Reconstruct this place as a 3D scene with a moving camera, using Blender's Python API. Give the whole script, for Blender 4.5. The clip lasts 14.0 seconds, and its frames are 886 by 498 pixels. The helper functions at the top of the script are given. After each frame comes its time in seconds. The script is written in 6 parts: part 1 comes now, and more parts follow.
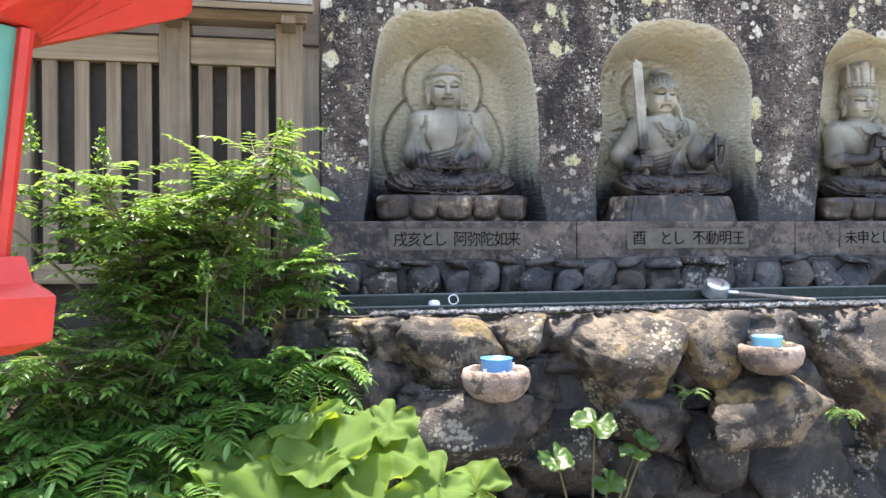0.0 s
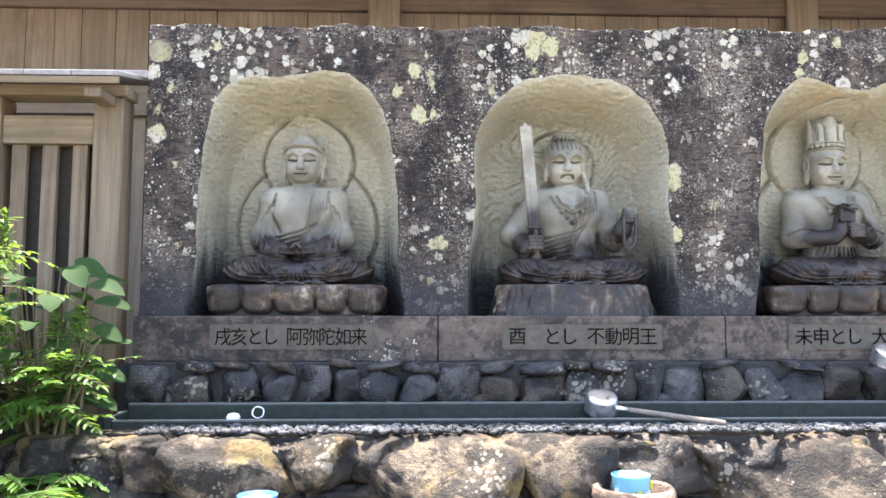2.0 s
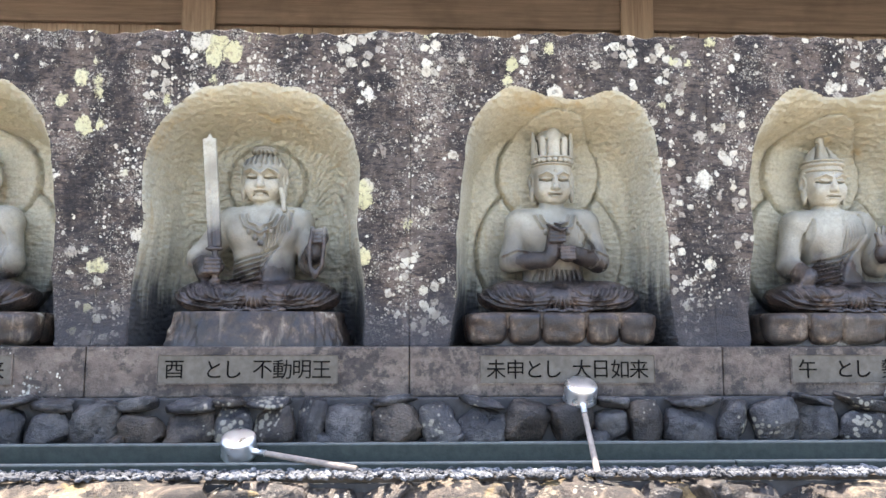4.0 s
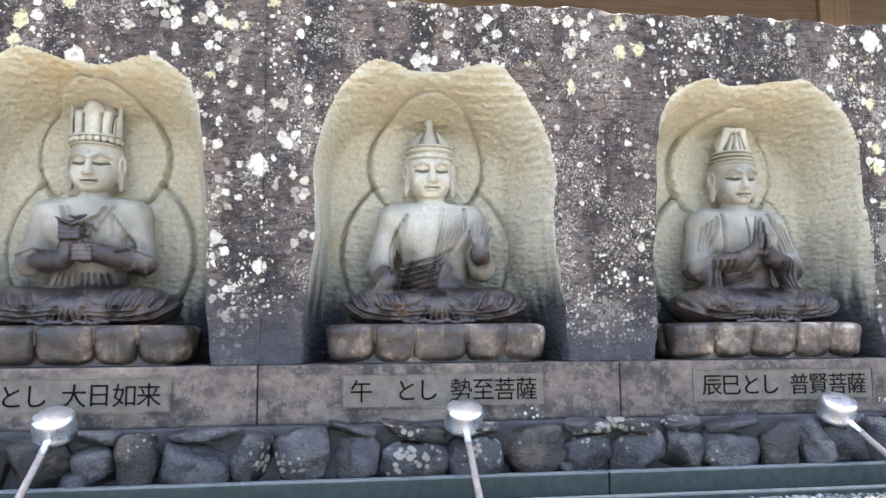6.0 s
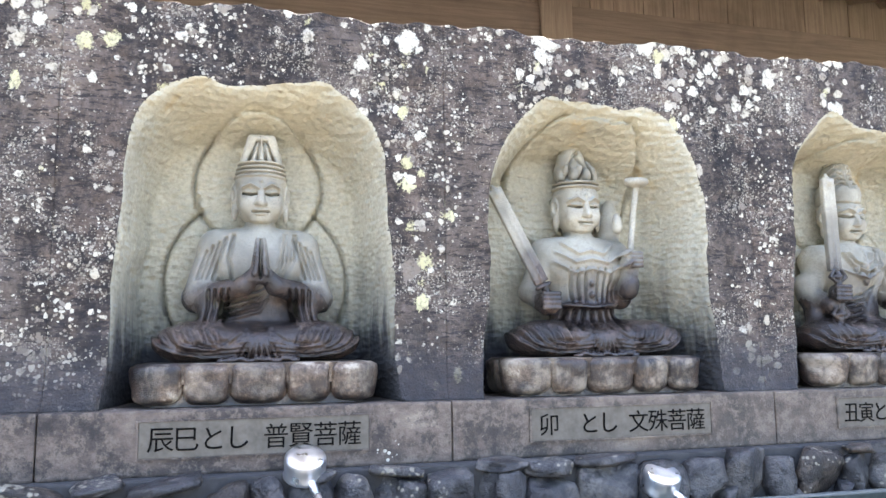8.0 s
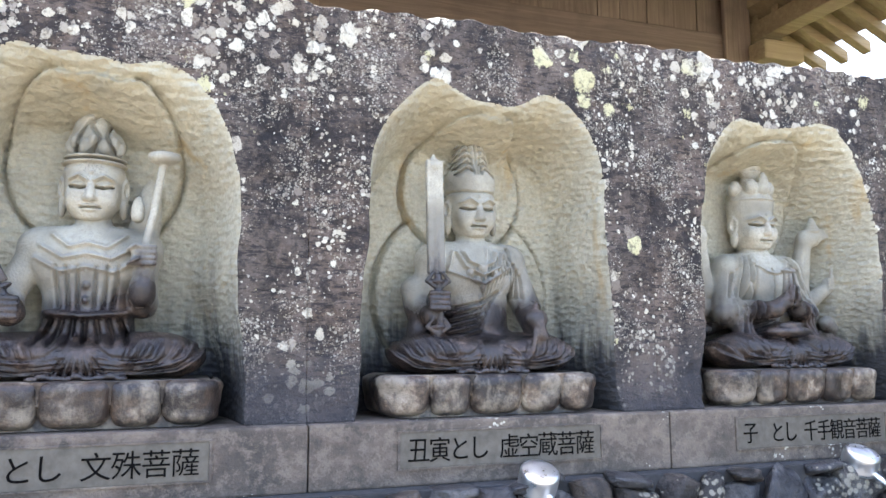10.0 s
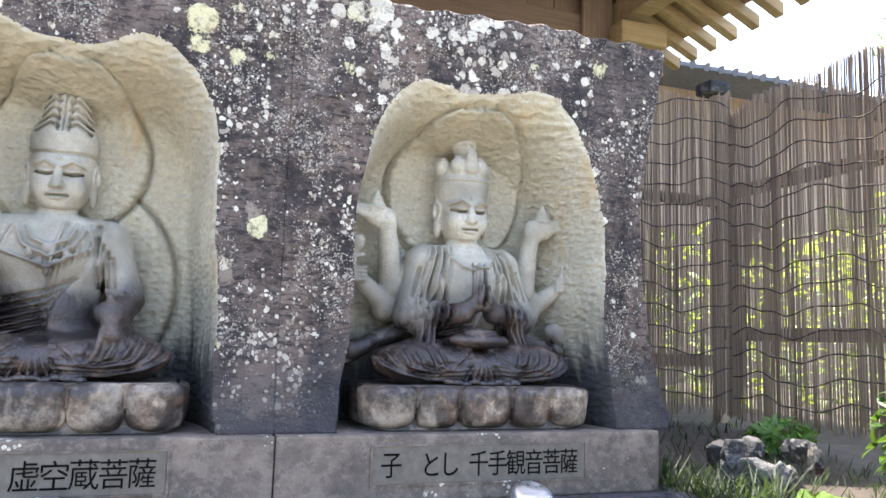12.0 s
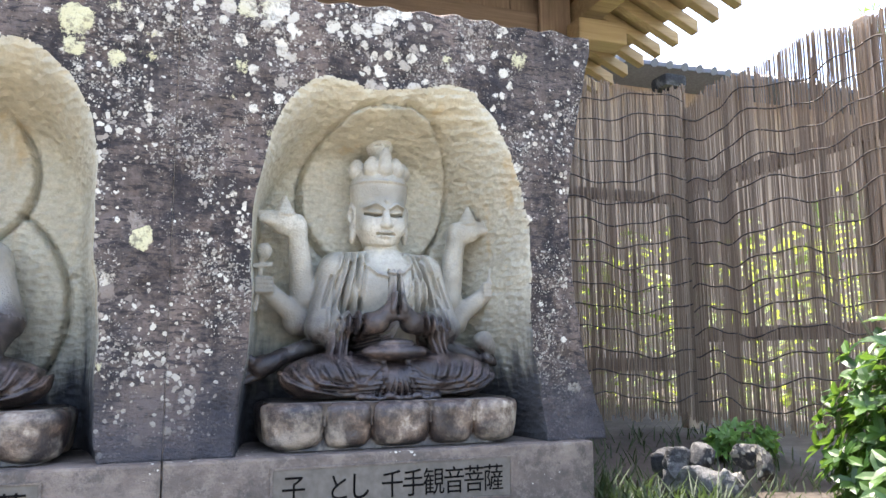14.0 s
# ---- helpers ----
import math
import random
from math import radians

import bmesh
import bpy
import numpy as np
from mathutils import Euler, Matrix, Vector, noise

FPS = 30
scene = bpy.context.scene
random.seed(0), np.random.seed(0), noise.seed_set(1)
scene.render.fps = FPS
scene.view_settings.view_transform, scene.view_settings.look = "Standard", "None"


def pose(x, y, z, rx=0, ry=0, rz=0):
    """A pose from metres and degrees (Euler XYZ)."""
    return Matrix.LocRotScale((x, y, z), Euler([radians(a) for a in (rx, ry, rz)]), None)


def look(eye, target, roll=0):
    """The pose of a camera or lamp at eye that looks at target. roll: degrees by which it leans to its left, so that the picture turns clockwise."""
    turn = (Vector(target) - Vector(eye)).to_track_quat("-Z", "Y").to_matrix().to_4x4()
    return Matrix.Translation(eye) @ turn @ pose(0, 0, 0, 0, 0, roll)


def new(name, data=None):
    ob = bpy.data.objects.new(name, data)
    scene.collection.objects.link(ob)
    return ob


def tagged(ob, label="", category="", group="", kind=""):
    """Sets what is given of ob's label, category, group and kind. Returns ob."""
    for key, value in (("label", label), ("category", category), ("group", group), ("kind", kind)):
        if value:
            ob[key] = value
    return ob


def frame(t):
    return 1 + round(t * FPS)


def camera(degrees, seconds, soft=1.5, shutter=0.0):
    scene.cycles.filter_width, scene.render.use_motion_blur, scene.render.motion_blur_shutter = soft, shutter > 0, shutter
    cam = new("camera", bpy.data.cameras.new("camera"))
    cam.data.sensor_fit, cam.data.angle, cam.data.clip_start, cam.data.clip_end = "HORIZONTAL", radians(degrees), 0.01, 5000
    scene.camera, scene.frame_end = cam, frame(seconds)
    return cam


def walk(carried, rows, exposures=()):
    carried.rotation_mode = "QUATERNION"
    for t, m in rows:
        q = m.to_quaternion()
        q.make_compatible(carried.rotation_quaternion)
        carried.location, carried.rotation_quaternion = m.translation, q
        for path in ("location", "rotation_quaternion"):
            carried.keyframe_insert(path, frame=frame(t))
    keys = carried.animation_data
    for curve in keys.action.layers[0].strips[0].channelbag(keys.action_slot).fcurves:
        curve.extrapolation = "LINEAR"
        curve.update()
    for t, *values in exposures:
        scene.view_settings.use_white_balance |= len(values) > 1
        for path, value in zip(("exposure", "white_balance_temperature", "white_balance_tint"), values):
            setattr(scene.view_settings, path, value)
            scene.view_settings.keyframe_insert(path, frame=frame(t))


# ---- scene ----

cam = camera(60.6, 14.0)
METRES, EYE, TILT, LEAN, TURN = 8.0, 1.35, 0.0, 0.4, -10.6
ROWS = [
    (0.0, 0.0, 0.0, 0.0, 0.0, 0.0, 0.0),
    (0.5, 0.0263, 0.0246, 0.0047, 3.78, 0.79, -0.28),
    (1.0, 0.063, 0.0416, 0.0094, 6.25, 2.09, -0.37),
    (1.5, 0.0974, 0.0556, 0.0124, 7.74, 3.54, -0.36),
    (2.0, 0.1313, 0.0725, 0.0174, 8.78, 4.74, -0.43),
    (4.5, 0.3069, 0.146, 0.0236, 7.96, 6.74, -0.43),
    (5.0, 0.3459, 0.1666, 0.0289, 6.04, 6.97, 0.16),
    (5.5, 0.3871, 0.1795, 0.0301, 4.24, 6.81, 0.21),
    (6.0, 0.4207, 0.2011, 0.0287, 2.51, 6.42, -0.02),
    (6.5, 0.4577, 0.2202, 0.0327, 0.52, 6.25, -0.31),
    (7.0, 0.4971, 0.2293, 0.0358, -0.99, 6.28, -0.48),
    (7.5, 0.5371, 0.2412, 0.038, -2.6, 6.66, -0.29),
    (8.0, 0.5858, 0.2463, 0.0397, -4.2, 7.16, 0.22),
    (10.5, 0.7897, 0.3067, 0.048, -9.02, 6.99, -0.66),
    (11.0, 0.8295, 0.3116, 0.0492, -9.86, 6.78, -1.2),
    (11.5, 0.8604, 0.3234, 0.049, -10.09, 6.79, -1.76),
    (12.0, 0.8863, 0.3363, 0.0514, -9.62, 6.9, -2.14),
    (12.5, 0.9073, 0.3455, 0.0523, -8.86, 6.94, -2.11),
    (13.0, 0.9164, 0.3517, 0.0513, -8.61, 7.17, -1.41),
    (13.5, 0.9187, 0.3491, 0.0501, -8.81, 7.48, -0.59),
    (14.0, 0.9191, 0.3478, 0.051, -9.2, 7.91, 0.04),
]
walk(cam, [(t, pose(0, 0, EYE, TILT, LEAN, TURN) @ pose(METRES * x, METRES * y, METRES * z, 90 + pitch, roll, yaw)) for t, x, y, z, yaw, pitch, roll in ROWS],
     exposures=[(0.0, 2.40, 6800, 12), (0.5, 2.58, 6800, 12), (1.5, 2.62, 6850, 13), (5.0, 2.95, 6950, 14), (8.0, 3.09, 6650, 13), (11.0, 2.86, 6650, 14), (14.0, 2.88, 6600, 15)])

# ---- world, sun, exposure ----
SUN_UP, SUN_TURN = 75.5, 8.0     # degrees: height of the sun, and its bearing from +y towards -x
world = bpy.data.worlds.new("sky")
scene.world = world
world.use_nodes = True
wn, wl = world.node_tree.nodes, world.node_tree.links
wn.clear()
sky = wn.new("ShaderNodeTexSky")
sky.sky_type = 'NISHITA'
sky.sun_disc = False
sky.sun_elevation = radians(SUN_UP)
sky.sun_rotation = radians(-SUN_TURN)
sky.air_density, sky.dust_density, sky.ozone_density = 1.0, 2.0, 1.0
bg = wn.new("ShaderNodeBackground")
bg.inputs["Strength"].default_value = 0.15
out = wn.new("ShaderNodeOutputWorld")
wl.new(sky.outputs[0], bg.inputs[0])
wl.new(bg.outputs[0], out.inputs[0])
sun_data = bpy.data.lights.new("sun", 'SUN')
sun_data.energy, sun_data.angle, sun_data.color = 3.2, radians(0.53), (1.0, 0.95, 0.86)
sun = new("sun", sun_data)
_e, _a = radians(SUN_UP), radians(SUN_TURN)
sun.matrix_world = look((-6 * math.sin(_a), 20, 30), Vector((-6 * math.sin(_a), 20, 30)) - Vector((-math.sin(_a) * math.cos(_e), math.cos(_a) * math.cos(_e), math.sin(_e))))

# ---- materials ----


class Nodes:
    """A short hand for node trees."""

    def __init__(self, name):
        self.m = bpy.data.materials.new(name)
        self.m.use_nodes = True
        self.t = self.m.node_tree
        self.t.nodes.clear()
        self.pos = self.add("ShaderNodeNewGeometry").outputs["Position"]

    def add(self, kind, **ins):
        n = self.t.nodes.new(kind)
        for k, v in ins.items():
            self.put(n.inputs[k.replace("_", " ")], v)
        return n

    def put(self, sock, v):
        if isinstance(v, bpy.types.NodeSocket):
            self.t.links.new(v, sock)
        elif isinstance(v, (tuple, list)) and len(v) == 3 and sock.type == 'RGBA':
            sock.default_value = (*v, 1)
        else:
            sock.default_value = v

    def scaled(self, sx, sy, sz, vec=None):
        n = self.add("ShaderNodeVectorMath")
        n.operation = 'MULTIPLY'
        self.put(n.inputs[0], vec or self.pos)
        n.inputs[1].default_value = (sx, sy, sz)
        return n.outputs[0]

    def noise(self, scale, detail=4.0, rough=0.55, vec=None, warp=0.0):
        n = self.add("ShaderNodeTexNoise", Scale=scale, Detail=detail, Roughness=rough, Distortion=warp)
        self.put(n.inputs["Vector"], vec or self.pos)
        return n.outputs["Fac"]

    def cells(self, scale, vec=None, feature='F1', rand=1.0):
        n = self.add("ShaderNodeTexVoronoi", Scale=scale, Randomness=rand)
        n.feature = feature
        self.put(n.inputs["Vector"], vec or self.pos)
        return n

    def ramp(self, fac, *stops):
        n = self.add("ShaderNodeValToRGB")
        e = n.color_ramp.elements
        while len(e) < len(stops):
            e.new(0.5)
        for el, (p, c) in zip(e, stops):
            el.position = p
            el.color = (c, c, c, 1) if isinstance(c, (int, float)) else (*c, 1)
        self.put(n.inputs[0], fac)
        return n.outputs[0]

    def mix(self, fac, a, b, how='MIX'):
        n = self.add("ShaderNodeMix")
        n.data_type, n.blend_type = 'RGBA', how
        self.put(n.inputs[0], fac)
        self.put(n.inputs[6], a)
        self.put(n.inputs[7], b)
        return n.outputs[2]

    def calc(self, op, a, b=0.0, c=0.0):
        n = self.add("ShaderNodeMath")
        n.operation = op
        for s, v in zip(n.inputs, (a, b, c)):
            self.put(s, v)
        return n.outputs[0]

    def span(self, v, a, b, lo=0.0, hi=1.0):
        n = self.add("ShaderNodeMapRange")
        n.interpolation_type = 'SMOOTHSTEP'
        for s, x in zip(n.inputs, (v, a, b, lo, hi)):
            self.put(s, x)
        return n.outputs[0]

    def axis(self, which):
        n = self.add("ShaderNodeSeparateXYZ")
        self.put(n.inputs[0], self.pos)
        return n.outputs[which]

    def random(self):
        return self.add("ShaderNodeObjectInfo").outputs["Random"]

    def island(self):
        return self.add("ShaderNodeNewGeometry").outputs["Random Per Island"]

    def bump(self, height, strength=0.5, distance=0.01, normal=None):
        n = self.add("ShaderNodeBump", Strength=strength, Distance=distance, Height=height)
        if normal:
            self.put(n.inputs["Normal"], normal)
        return n.outputs[0]

    def finish(self, colour, rough=0.8, normal=None, metal=0.0, through_light=None, spec=0.5, coat=0.0):
        p = self.add("ShaderNodeBsdfPrincipled", Base_Color=colour, Roughness=rough, Metallic=metal)
        self.put(p.inputs["Specular IOR Level"], spec)
        if normal:
            self.put(p.inputs["Normal"], normal)
        end = p.outputs[0]
        if through_light:
            tr = self.add("ShaderNodeBsdfTranslucent", Color=through_light)
            mx = self.add("ShaderNodeMixShader")
            mx.inputs[0].default_value = 0.45
            self.t.links.new(end, mx.inputs[1])
            self.t.links.new(tr.outputs[0], mx.inputs[2])
            end = mx.outputs[0]
        o = self.add("ShaderNodeOutputMaterial")
        self.t.links.new(end, o.inputs[0])
        return self.m


def slab_stone():
    """Dark weathered slab with white, grey and yellow-green lichen."""
    n = Nodes("lichen_slab_stone")
    streak = n.noise(3.0, 5, 0.6, n.scaled(2.2, 2.2, 0.5))
    base = n.ramp(streak, (0.38, (0.010, 0.008, 0.008)), (0.50, (0.046, 0.033, 0.027)), (0.62, (0.160, 0.116, 0.090)))
    base = n.mix(n.ramp(n.noise(46, 6, 0.8), (0.44, 0.0), (0.62, 0.6)), base, (0.19, 0.145, 0.115))
    base = n.mix(n.ramp(n.noise(9, 6, 0.75), (0.50, 0.0), (0.58, 0.75)), base, (0.010, 0.008, 0.009))
    base = n.mix(n.ramp(n.noise(2.2, 6, 0.7, n.scaled(1.4, 1.4, 0.6)), (0.48, 0.0), (0.66, 0.6)), base, (0.21, 0.166, 0.135))
    base = n.mix(n.ramp(n.noise(60, 4, 0.75, n.scaled(0.45, 0.45, 1.7)), (0.50, 0.0), (0.60, 0.85)), base, (0.012, 0.010, 0.011))
    wv = n.add("ShaderNodeVectorMath")
    wv.operation = 'MULTIPLY_ADD'
    n.put(wv.inputs[0], n.add("ShaderNodeTexNoise", Scale=34.0, Detail=4.0, Vector=n.pos).outputs["Color"])
    wv.inputs[1].default_value = (0.022, 0.022, 0.022)
    n.put(wv.inputs[2], n.pos)
    bent = wv.outputs[0]
    ragged = n.calc('MULTIPLY', n.calc('SUBTRACT', n.noise(95, 5, 0.8), 0.5), 0.75)

    def crusts(scale, crowd, most):
        """Round patches, one to a cell, each of its own size; crowd says how many cells hold one."""
        cell = n.cells(scale, bent)
        sep = n.add("ShaderNodeSeparateColor", Color=cell.outputs["Color"])
        size = n.calc('MULTIPLY', n.calc('SUBTRACT', n.calc('ADD', sep.outputs[0], crowd), 1.0), most)
        edge = n.calc('ADD', cell.outputs["Distance"], ragged)
        return n.span(n.calc('SUBTRACT', size, edge), -0.03, 0.04), sep
    high = n.span(n.axis(2), 2.25, 2.58, 0.0, 0.22)
    runs = n.noise(1.7, 5, 0.62, n.scaled(2.3, 2.3, 0.55))
    f_big, s_big = crusts(13, n.calc('ADD', n.span(runs, 0.42, 0.68, 0.10, 0.92), high), 0.72)
    f_mid, s_mid = crusts(30, n.calc('ADD', n.span(n.noise(2.6, 5, 0.65, n.scaled(1.8, 1.8, 0.6)), 0.38, 0.66, 0.16, 1.0), high), 0.70)
    f_fine, s_fine = crusts(75, n.span(n.noise(4.2, 5, 0.65, n.scaled(1.4, 1.4, 0.7)), 0.40, 0.68, 0.16, 1.02), 0.70)
    f_dust, s_dust = crusts(170, n.span(n.noise(6.5, 5, 0.7), 0.40, 0.62, 0.25, 1.1), 0.75)
    pale = (0.0, (0.22, 0.18, 0.145)), (0.35, (0.38, 0.33, 0.265)), (0.7, (0.60, 0.545, 0.43)), (1.0, (0.74, 0.69, 0.56))
    yellow = n.span(n.calc('ADD', n.calc('MULTIPLY', s_big.outputs[2], 0.30), n.noise(1.9, 3)), 0.64, 0.70, 0.0, 0.85)
    c = n.mix(n.calc('MULTIPLY', f_dust, 0.45), base, n.ramp(s_dust.outputs[1], *pale))
    c = n.mix(n.calc('MULTIPLY', f_fine, 0.85), c, n.ramp(s_fine.outputs[1], *pale))
    worn = n.span(n.noise(60, 4, 0.7), 0.34, 0.52, 0.35, 1.0)
    c = n.mix(n.calc('MULTIPLY', f_mid, worn), c, n.ramp(s_mid.outputs[1], *pale))
    patch = n.mix(yellow, n.ramp(s_big.outputs[1], *pale), (0.60, 0.55, 0.30))
    c = n.mix(n.calc('MULTIPLY', f_big, worn), c, patch)
    # dark run-off at the foot of the slab
    foot = n.span(n.calc('ADD', n.axis(2), n.calc('MULTIPLY', n.noise(5, 4), 0.25)), 1.62, 1.88, 0.84, 0.0)
    c = n.mix(foot, c, (0.022, 0.021, 0.026))
    h = n.calc('ADD', n.noise(30, 6, 0.7), n.calc('MULTIPLY', n.calc('ADD', f_big, f_mid), 0.12))
    h = n.calc('ADD', h, n.noise(140, 3, 0.7))
    return n.finish(c, n.span(foot, 0, 0.75, 0.88, 0.5), n.bump(h, 0.8, 0.016))


def carved_stone():
    """Pale hewn tuff inside the niches, tool-marked, its foot blackened by damp and painted-in recess shade."""
    n = Nodes("hewn_niche_stone")
    big = n.noise(2.3, 4, 0.55)
    c = n.ramp(big, (0.3, (0.39, 0.355, 0.26)), (0.5, (0.52, 0.475, 0.35)), (0.7, (0.60, 0.545, 0.40)))
    c = n.mix(n.ramp(n.noise(75, 4, 0.75), (0.38, 0.0), (0.72, 0.5)), c, (0.22, 0.205, 0.16))
    rust = n.span(n.noise(3.1, 4, 0.6, n.scaled(2.0, 2.0, 0.6)), 0.60, 0.74, 0, 0.7)
    c = n.mix(rust, c, (0.44, 0.30, 0.13))
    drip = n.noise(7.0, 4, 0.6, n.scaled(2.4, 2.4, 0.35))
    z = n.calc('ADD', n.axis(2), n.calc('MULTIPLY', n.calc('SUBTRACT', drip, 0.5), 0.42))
    # grey, then black by height: damp stain with the recess shade mixed in
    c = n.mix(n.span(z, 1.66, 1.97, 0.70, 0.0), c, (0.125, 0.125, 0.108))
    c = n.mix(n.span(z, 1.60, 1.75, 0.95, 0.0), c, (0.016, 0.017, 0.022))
    # warm yellow by height puts sky light into the niche tops
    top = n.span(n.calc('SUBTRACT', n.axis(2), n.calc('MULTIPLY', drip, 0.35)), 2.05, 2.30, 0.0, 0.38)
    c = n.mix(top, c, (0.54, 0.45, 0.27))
    chisel = n.cells(40, n.scaled(0.7, 0.7, 1.5))
    h = n.calc('ADD', n.calc('MULTIPLY', chisel.outputs["Distance"], 0.9), n.noise(60, 5, 0.7))
    return n.finish(c, 0.85, n.bump(h, 1.0, 0.013))


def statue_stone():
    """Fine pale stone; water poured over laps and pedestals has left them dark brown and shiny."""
    n = Nodes("statue_stone")
    c = n.ramp(n.noise(5, 5, 0.6), (0.34, (0.19, 0.172, 0.132)), (0.5, (0.37, 0.338, 0.262)), (0.66, (0.52, 0.475, 0.375)))
    c = n.mix(n.ramp(n.noise(80, 5, 0.75), (0.42, 0.0), (0.66, 0.55)), c, (0.20, 0.185, 0.15))
    speck = n.calc('LESS_THAN', n.cells(210).outputs["Distance"], n.span(n.noise(9, 3), 0.5, 0.75, 0.0, 0.35))
    c = n.mix(n.calc('MULTIPLY', speck, 0.6), c, (0.09, 0.08, 0.07))
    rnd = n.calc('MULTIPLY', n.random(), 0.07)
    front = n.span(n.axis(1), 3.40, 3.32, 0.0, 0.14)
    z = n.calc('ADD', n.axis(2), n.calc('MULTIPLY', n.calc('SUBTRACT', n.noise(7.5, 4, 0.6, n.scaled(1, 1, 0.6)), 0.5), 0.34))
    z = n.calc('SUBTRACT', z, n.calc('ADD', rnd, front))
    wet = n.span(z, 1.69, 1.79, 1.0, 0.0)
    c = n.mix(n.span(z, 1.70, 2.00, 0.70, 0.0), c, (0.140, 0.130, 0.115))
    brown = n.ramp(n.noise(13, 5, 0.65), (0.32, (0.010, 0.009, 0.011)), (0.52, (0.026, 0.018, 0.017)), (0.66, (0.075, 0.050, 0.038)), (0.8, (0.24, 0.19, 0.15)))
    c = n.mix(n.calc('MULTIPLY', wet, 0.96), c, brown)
    h = n.calc('ADD', n.noise(55, 5, 0.7), n.noise(190, 2, 0.6))
    return n.finish(c, n.span(wet, 0, 1, 0.8, 0.24), n.bump(h, 0.5, 0.008))


def pedestal_stone():
    n = Nodes("pedestal_stone")
    c = n.ramp(n.noise(8, 5, 0.7), (0.42, (0.012, 0.009, 0.009)), (0.53, (0.042, 0.028, 0.021)), (0.60, (0.12, 0.085, 0.060)), (0.68, (0.36, 0.31, 0.24)))
    # near black over the lowest few centimetres, with an uneven edge
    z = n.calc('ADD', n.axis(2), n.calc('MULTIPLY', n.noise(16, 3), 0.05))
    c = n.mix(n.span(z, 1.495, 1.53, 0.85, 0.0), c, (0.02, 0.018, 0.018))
    streak = n.noise(16, 4, 0.6, n.scaled(1.8, 1.8, 0.35))
    c = n.mix(n.ramp(streak, (0.58, 0.0), (0.74, 0.5)), c, (0.24, 0.20, 0.155))
    c = n.mix(n.calc('MULTIPLY', n.span(n.axis(0), 2.5, 7.0, 0.0, 0.6), n.span(n.noise(9, 5, 0.7), 0.45, 0.66)), c, (0.33, 0.28, 0.215))
    h = n.calc('ADD', n.noise(40, 5, 0.7), n.noise(170, 2, 0.6))
    return n.finish(c, n.ramp(n.noise(9, 3), (0.35, 0.35), (0.65, 0.62)), n.bump(h, 0.35, 0.007))


def plinth_stone():
    n = Nodes("plinth_stone")
    c = n.ramp(n.noise(5.5, 6, 0.68, n.scaled(1, 1, 1.6)), (0.3, (0.016, 0.013, 0.013)), (0.46, (0.050, 0.037, 0.031)), (0.60, (0.125, 0.095, 0.076)), (0.74, (0.26, 0.22, 0.175)))
    spots = n.calc('LESS_THAN', n.cells(62).outputs["Distance"], n.span(n.noise(4.5, 4, 0.6), 0.52, 0.75, 0.0, 0.5))
    c = n.mix(spots, c, (0.50, 0.48, 0.40))
    worm = n.ramp(n.noise(30, 6, 0.8), (0.49, 0.0), (0.58, 0.8))
    c = n.mix(worm, c, (0.135, 0.108, 0.085))
    c = n.mix(n.ramp(n.noise(11, 6, 0.78), (0.52, 0.0), (0.60, 0.8)), c, (0.012, 0.010, 0.010))
    # drier and paler towards the far end of the row
    c = n.mix(n.calc('MULTIPLY', n.span(n.axis(0), 4.5, 8.0, 0.0, 0.40), n.noise(14, 5, 0.7)), c, (0.24, 0.20, 0.155))
    h = n.calc('ADD', n.noise(45, 6, 0.7), n.noise(150, 3, 0.6))
    return n.finish(c, 0.72, n.bump(h, 0.45, 0.008))


def rock_stone(name, dark, mid, light, gloss=0.75, moss=0.0):
    """Rock with a dark crust, paler worn patches, lichen specks and, if asked for, ochre stains."""
    n = Nodes(name)
    c = n.ramp(n.noise(5, 7, 0.7, warp=0.5), (0.36, dark), (0.47, mid), (0.56, light), (0.72, mid))
    c = n.mix(n.calc('MULTIPLY', n.random(), 0.45), c, mid)
    crust = n.span(n.noise(9, 7, 0.72, n.scaled(1, 1, 1.4)), 0.50, 0.56, 0.0, 0.85)
    c = n.mix(crust, c, tuple(v * 0.5 for v in dark))
    c = n.mix(n.ramp(n.noise(70, 4, 0.75), (0.45, 0.0), (0.65, 0.5)), c, dark)
    spots = n.span(n.calc('SUBTRACT', n.span(n.noise(4.0, 4, 0.6), 0.48, 0.72, 0.0, 0.62), n.calc('ADD', n.cells(50).outputs["Distance"], n.calc('MULTIPLY', n.noise(150, 2), 0.2))), -0.16, 0.02, 0.0, 0.6)
    c = n.mix(spots, c, (0.34, 0.315, 0.25))
    if moss:
        c = n.mix(n.span(n.noise(3.6, 5, 0.65), 0.54, 0.66, 0.0, moss), c, (0.27, 0.185, 0.065))
    h = n.calc('ADD', n.calc('MULTIPLY', n.noise(7, 8, 0.72), 1.6), n.calc('MULTIPLY', n.noise(120, 3, 0.6), 0.35))
    return n.finish(c, gloss, n.bump(h, 0.8, 0.02))


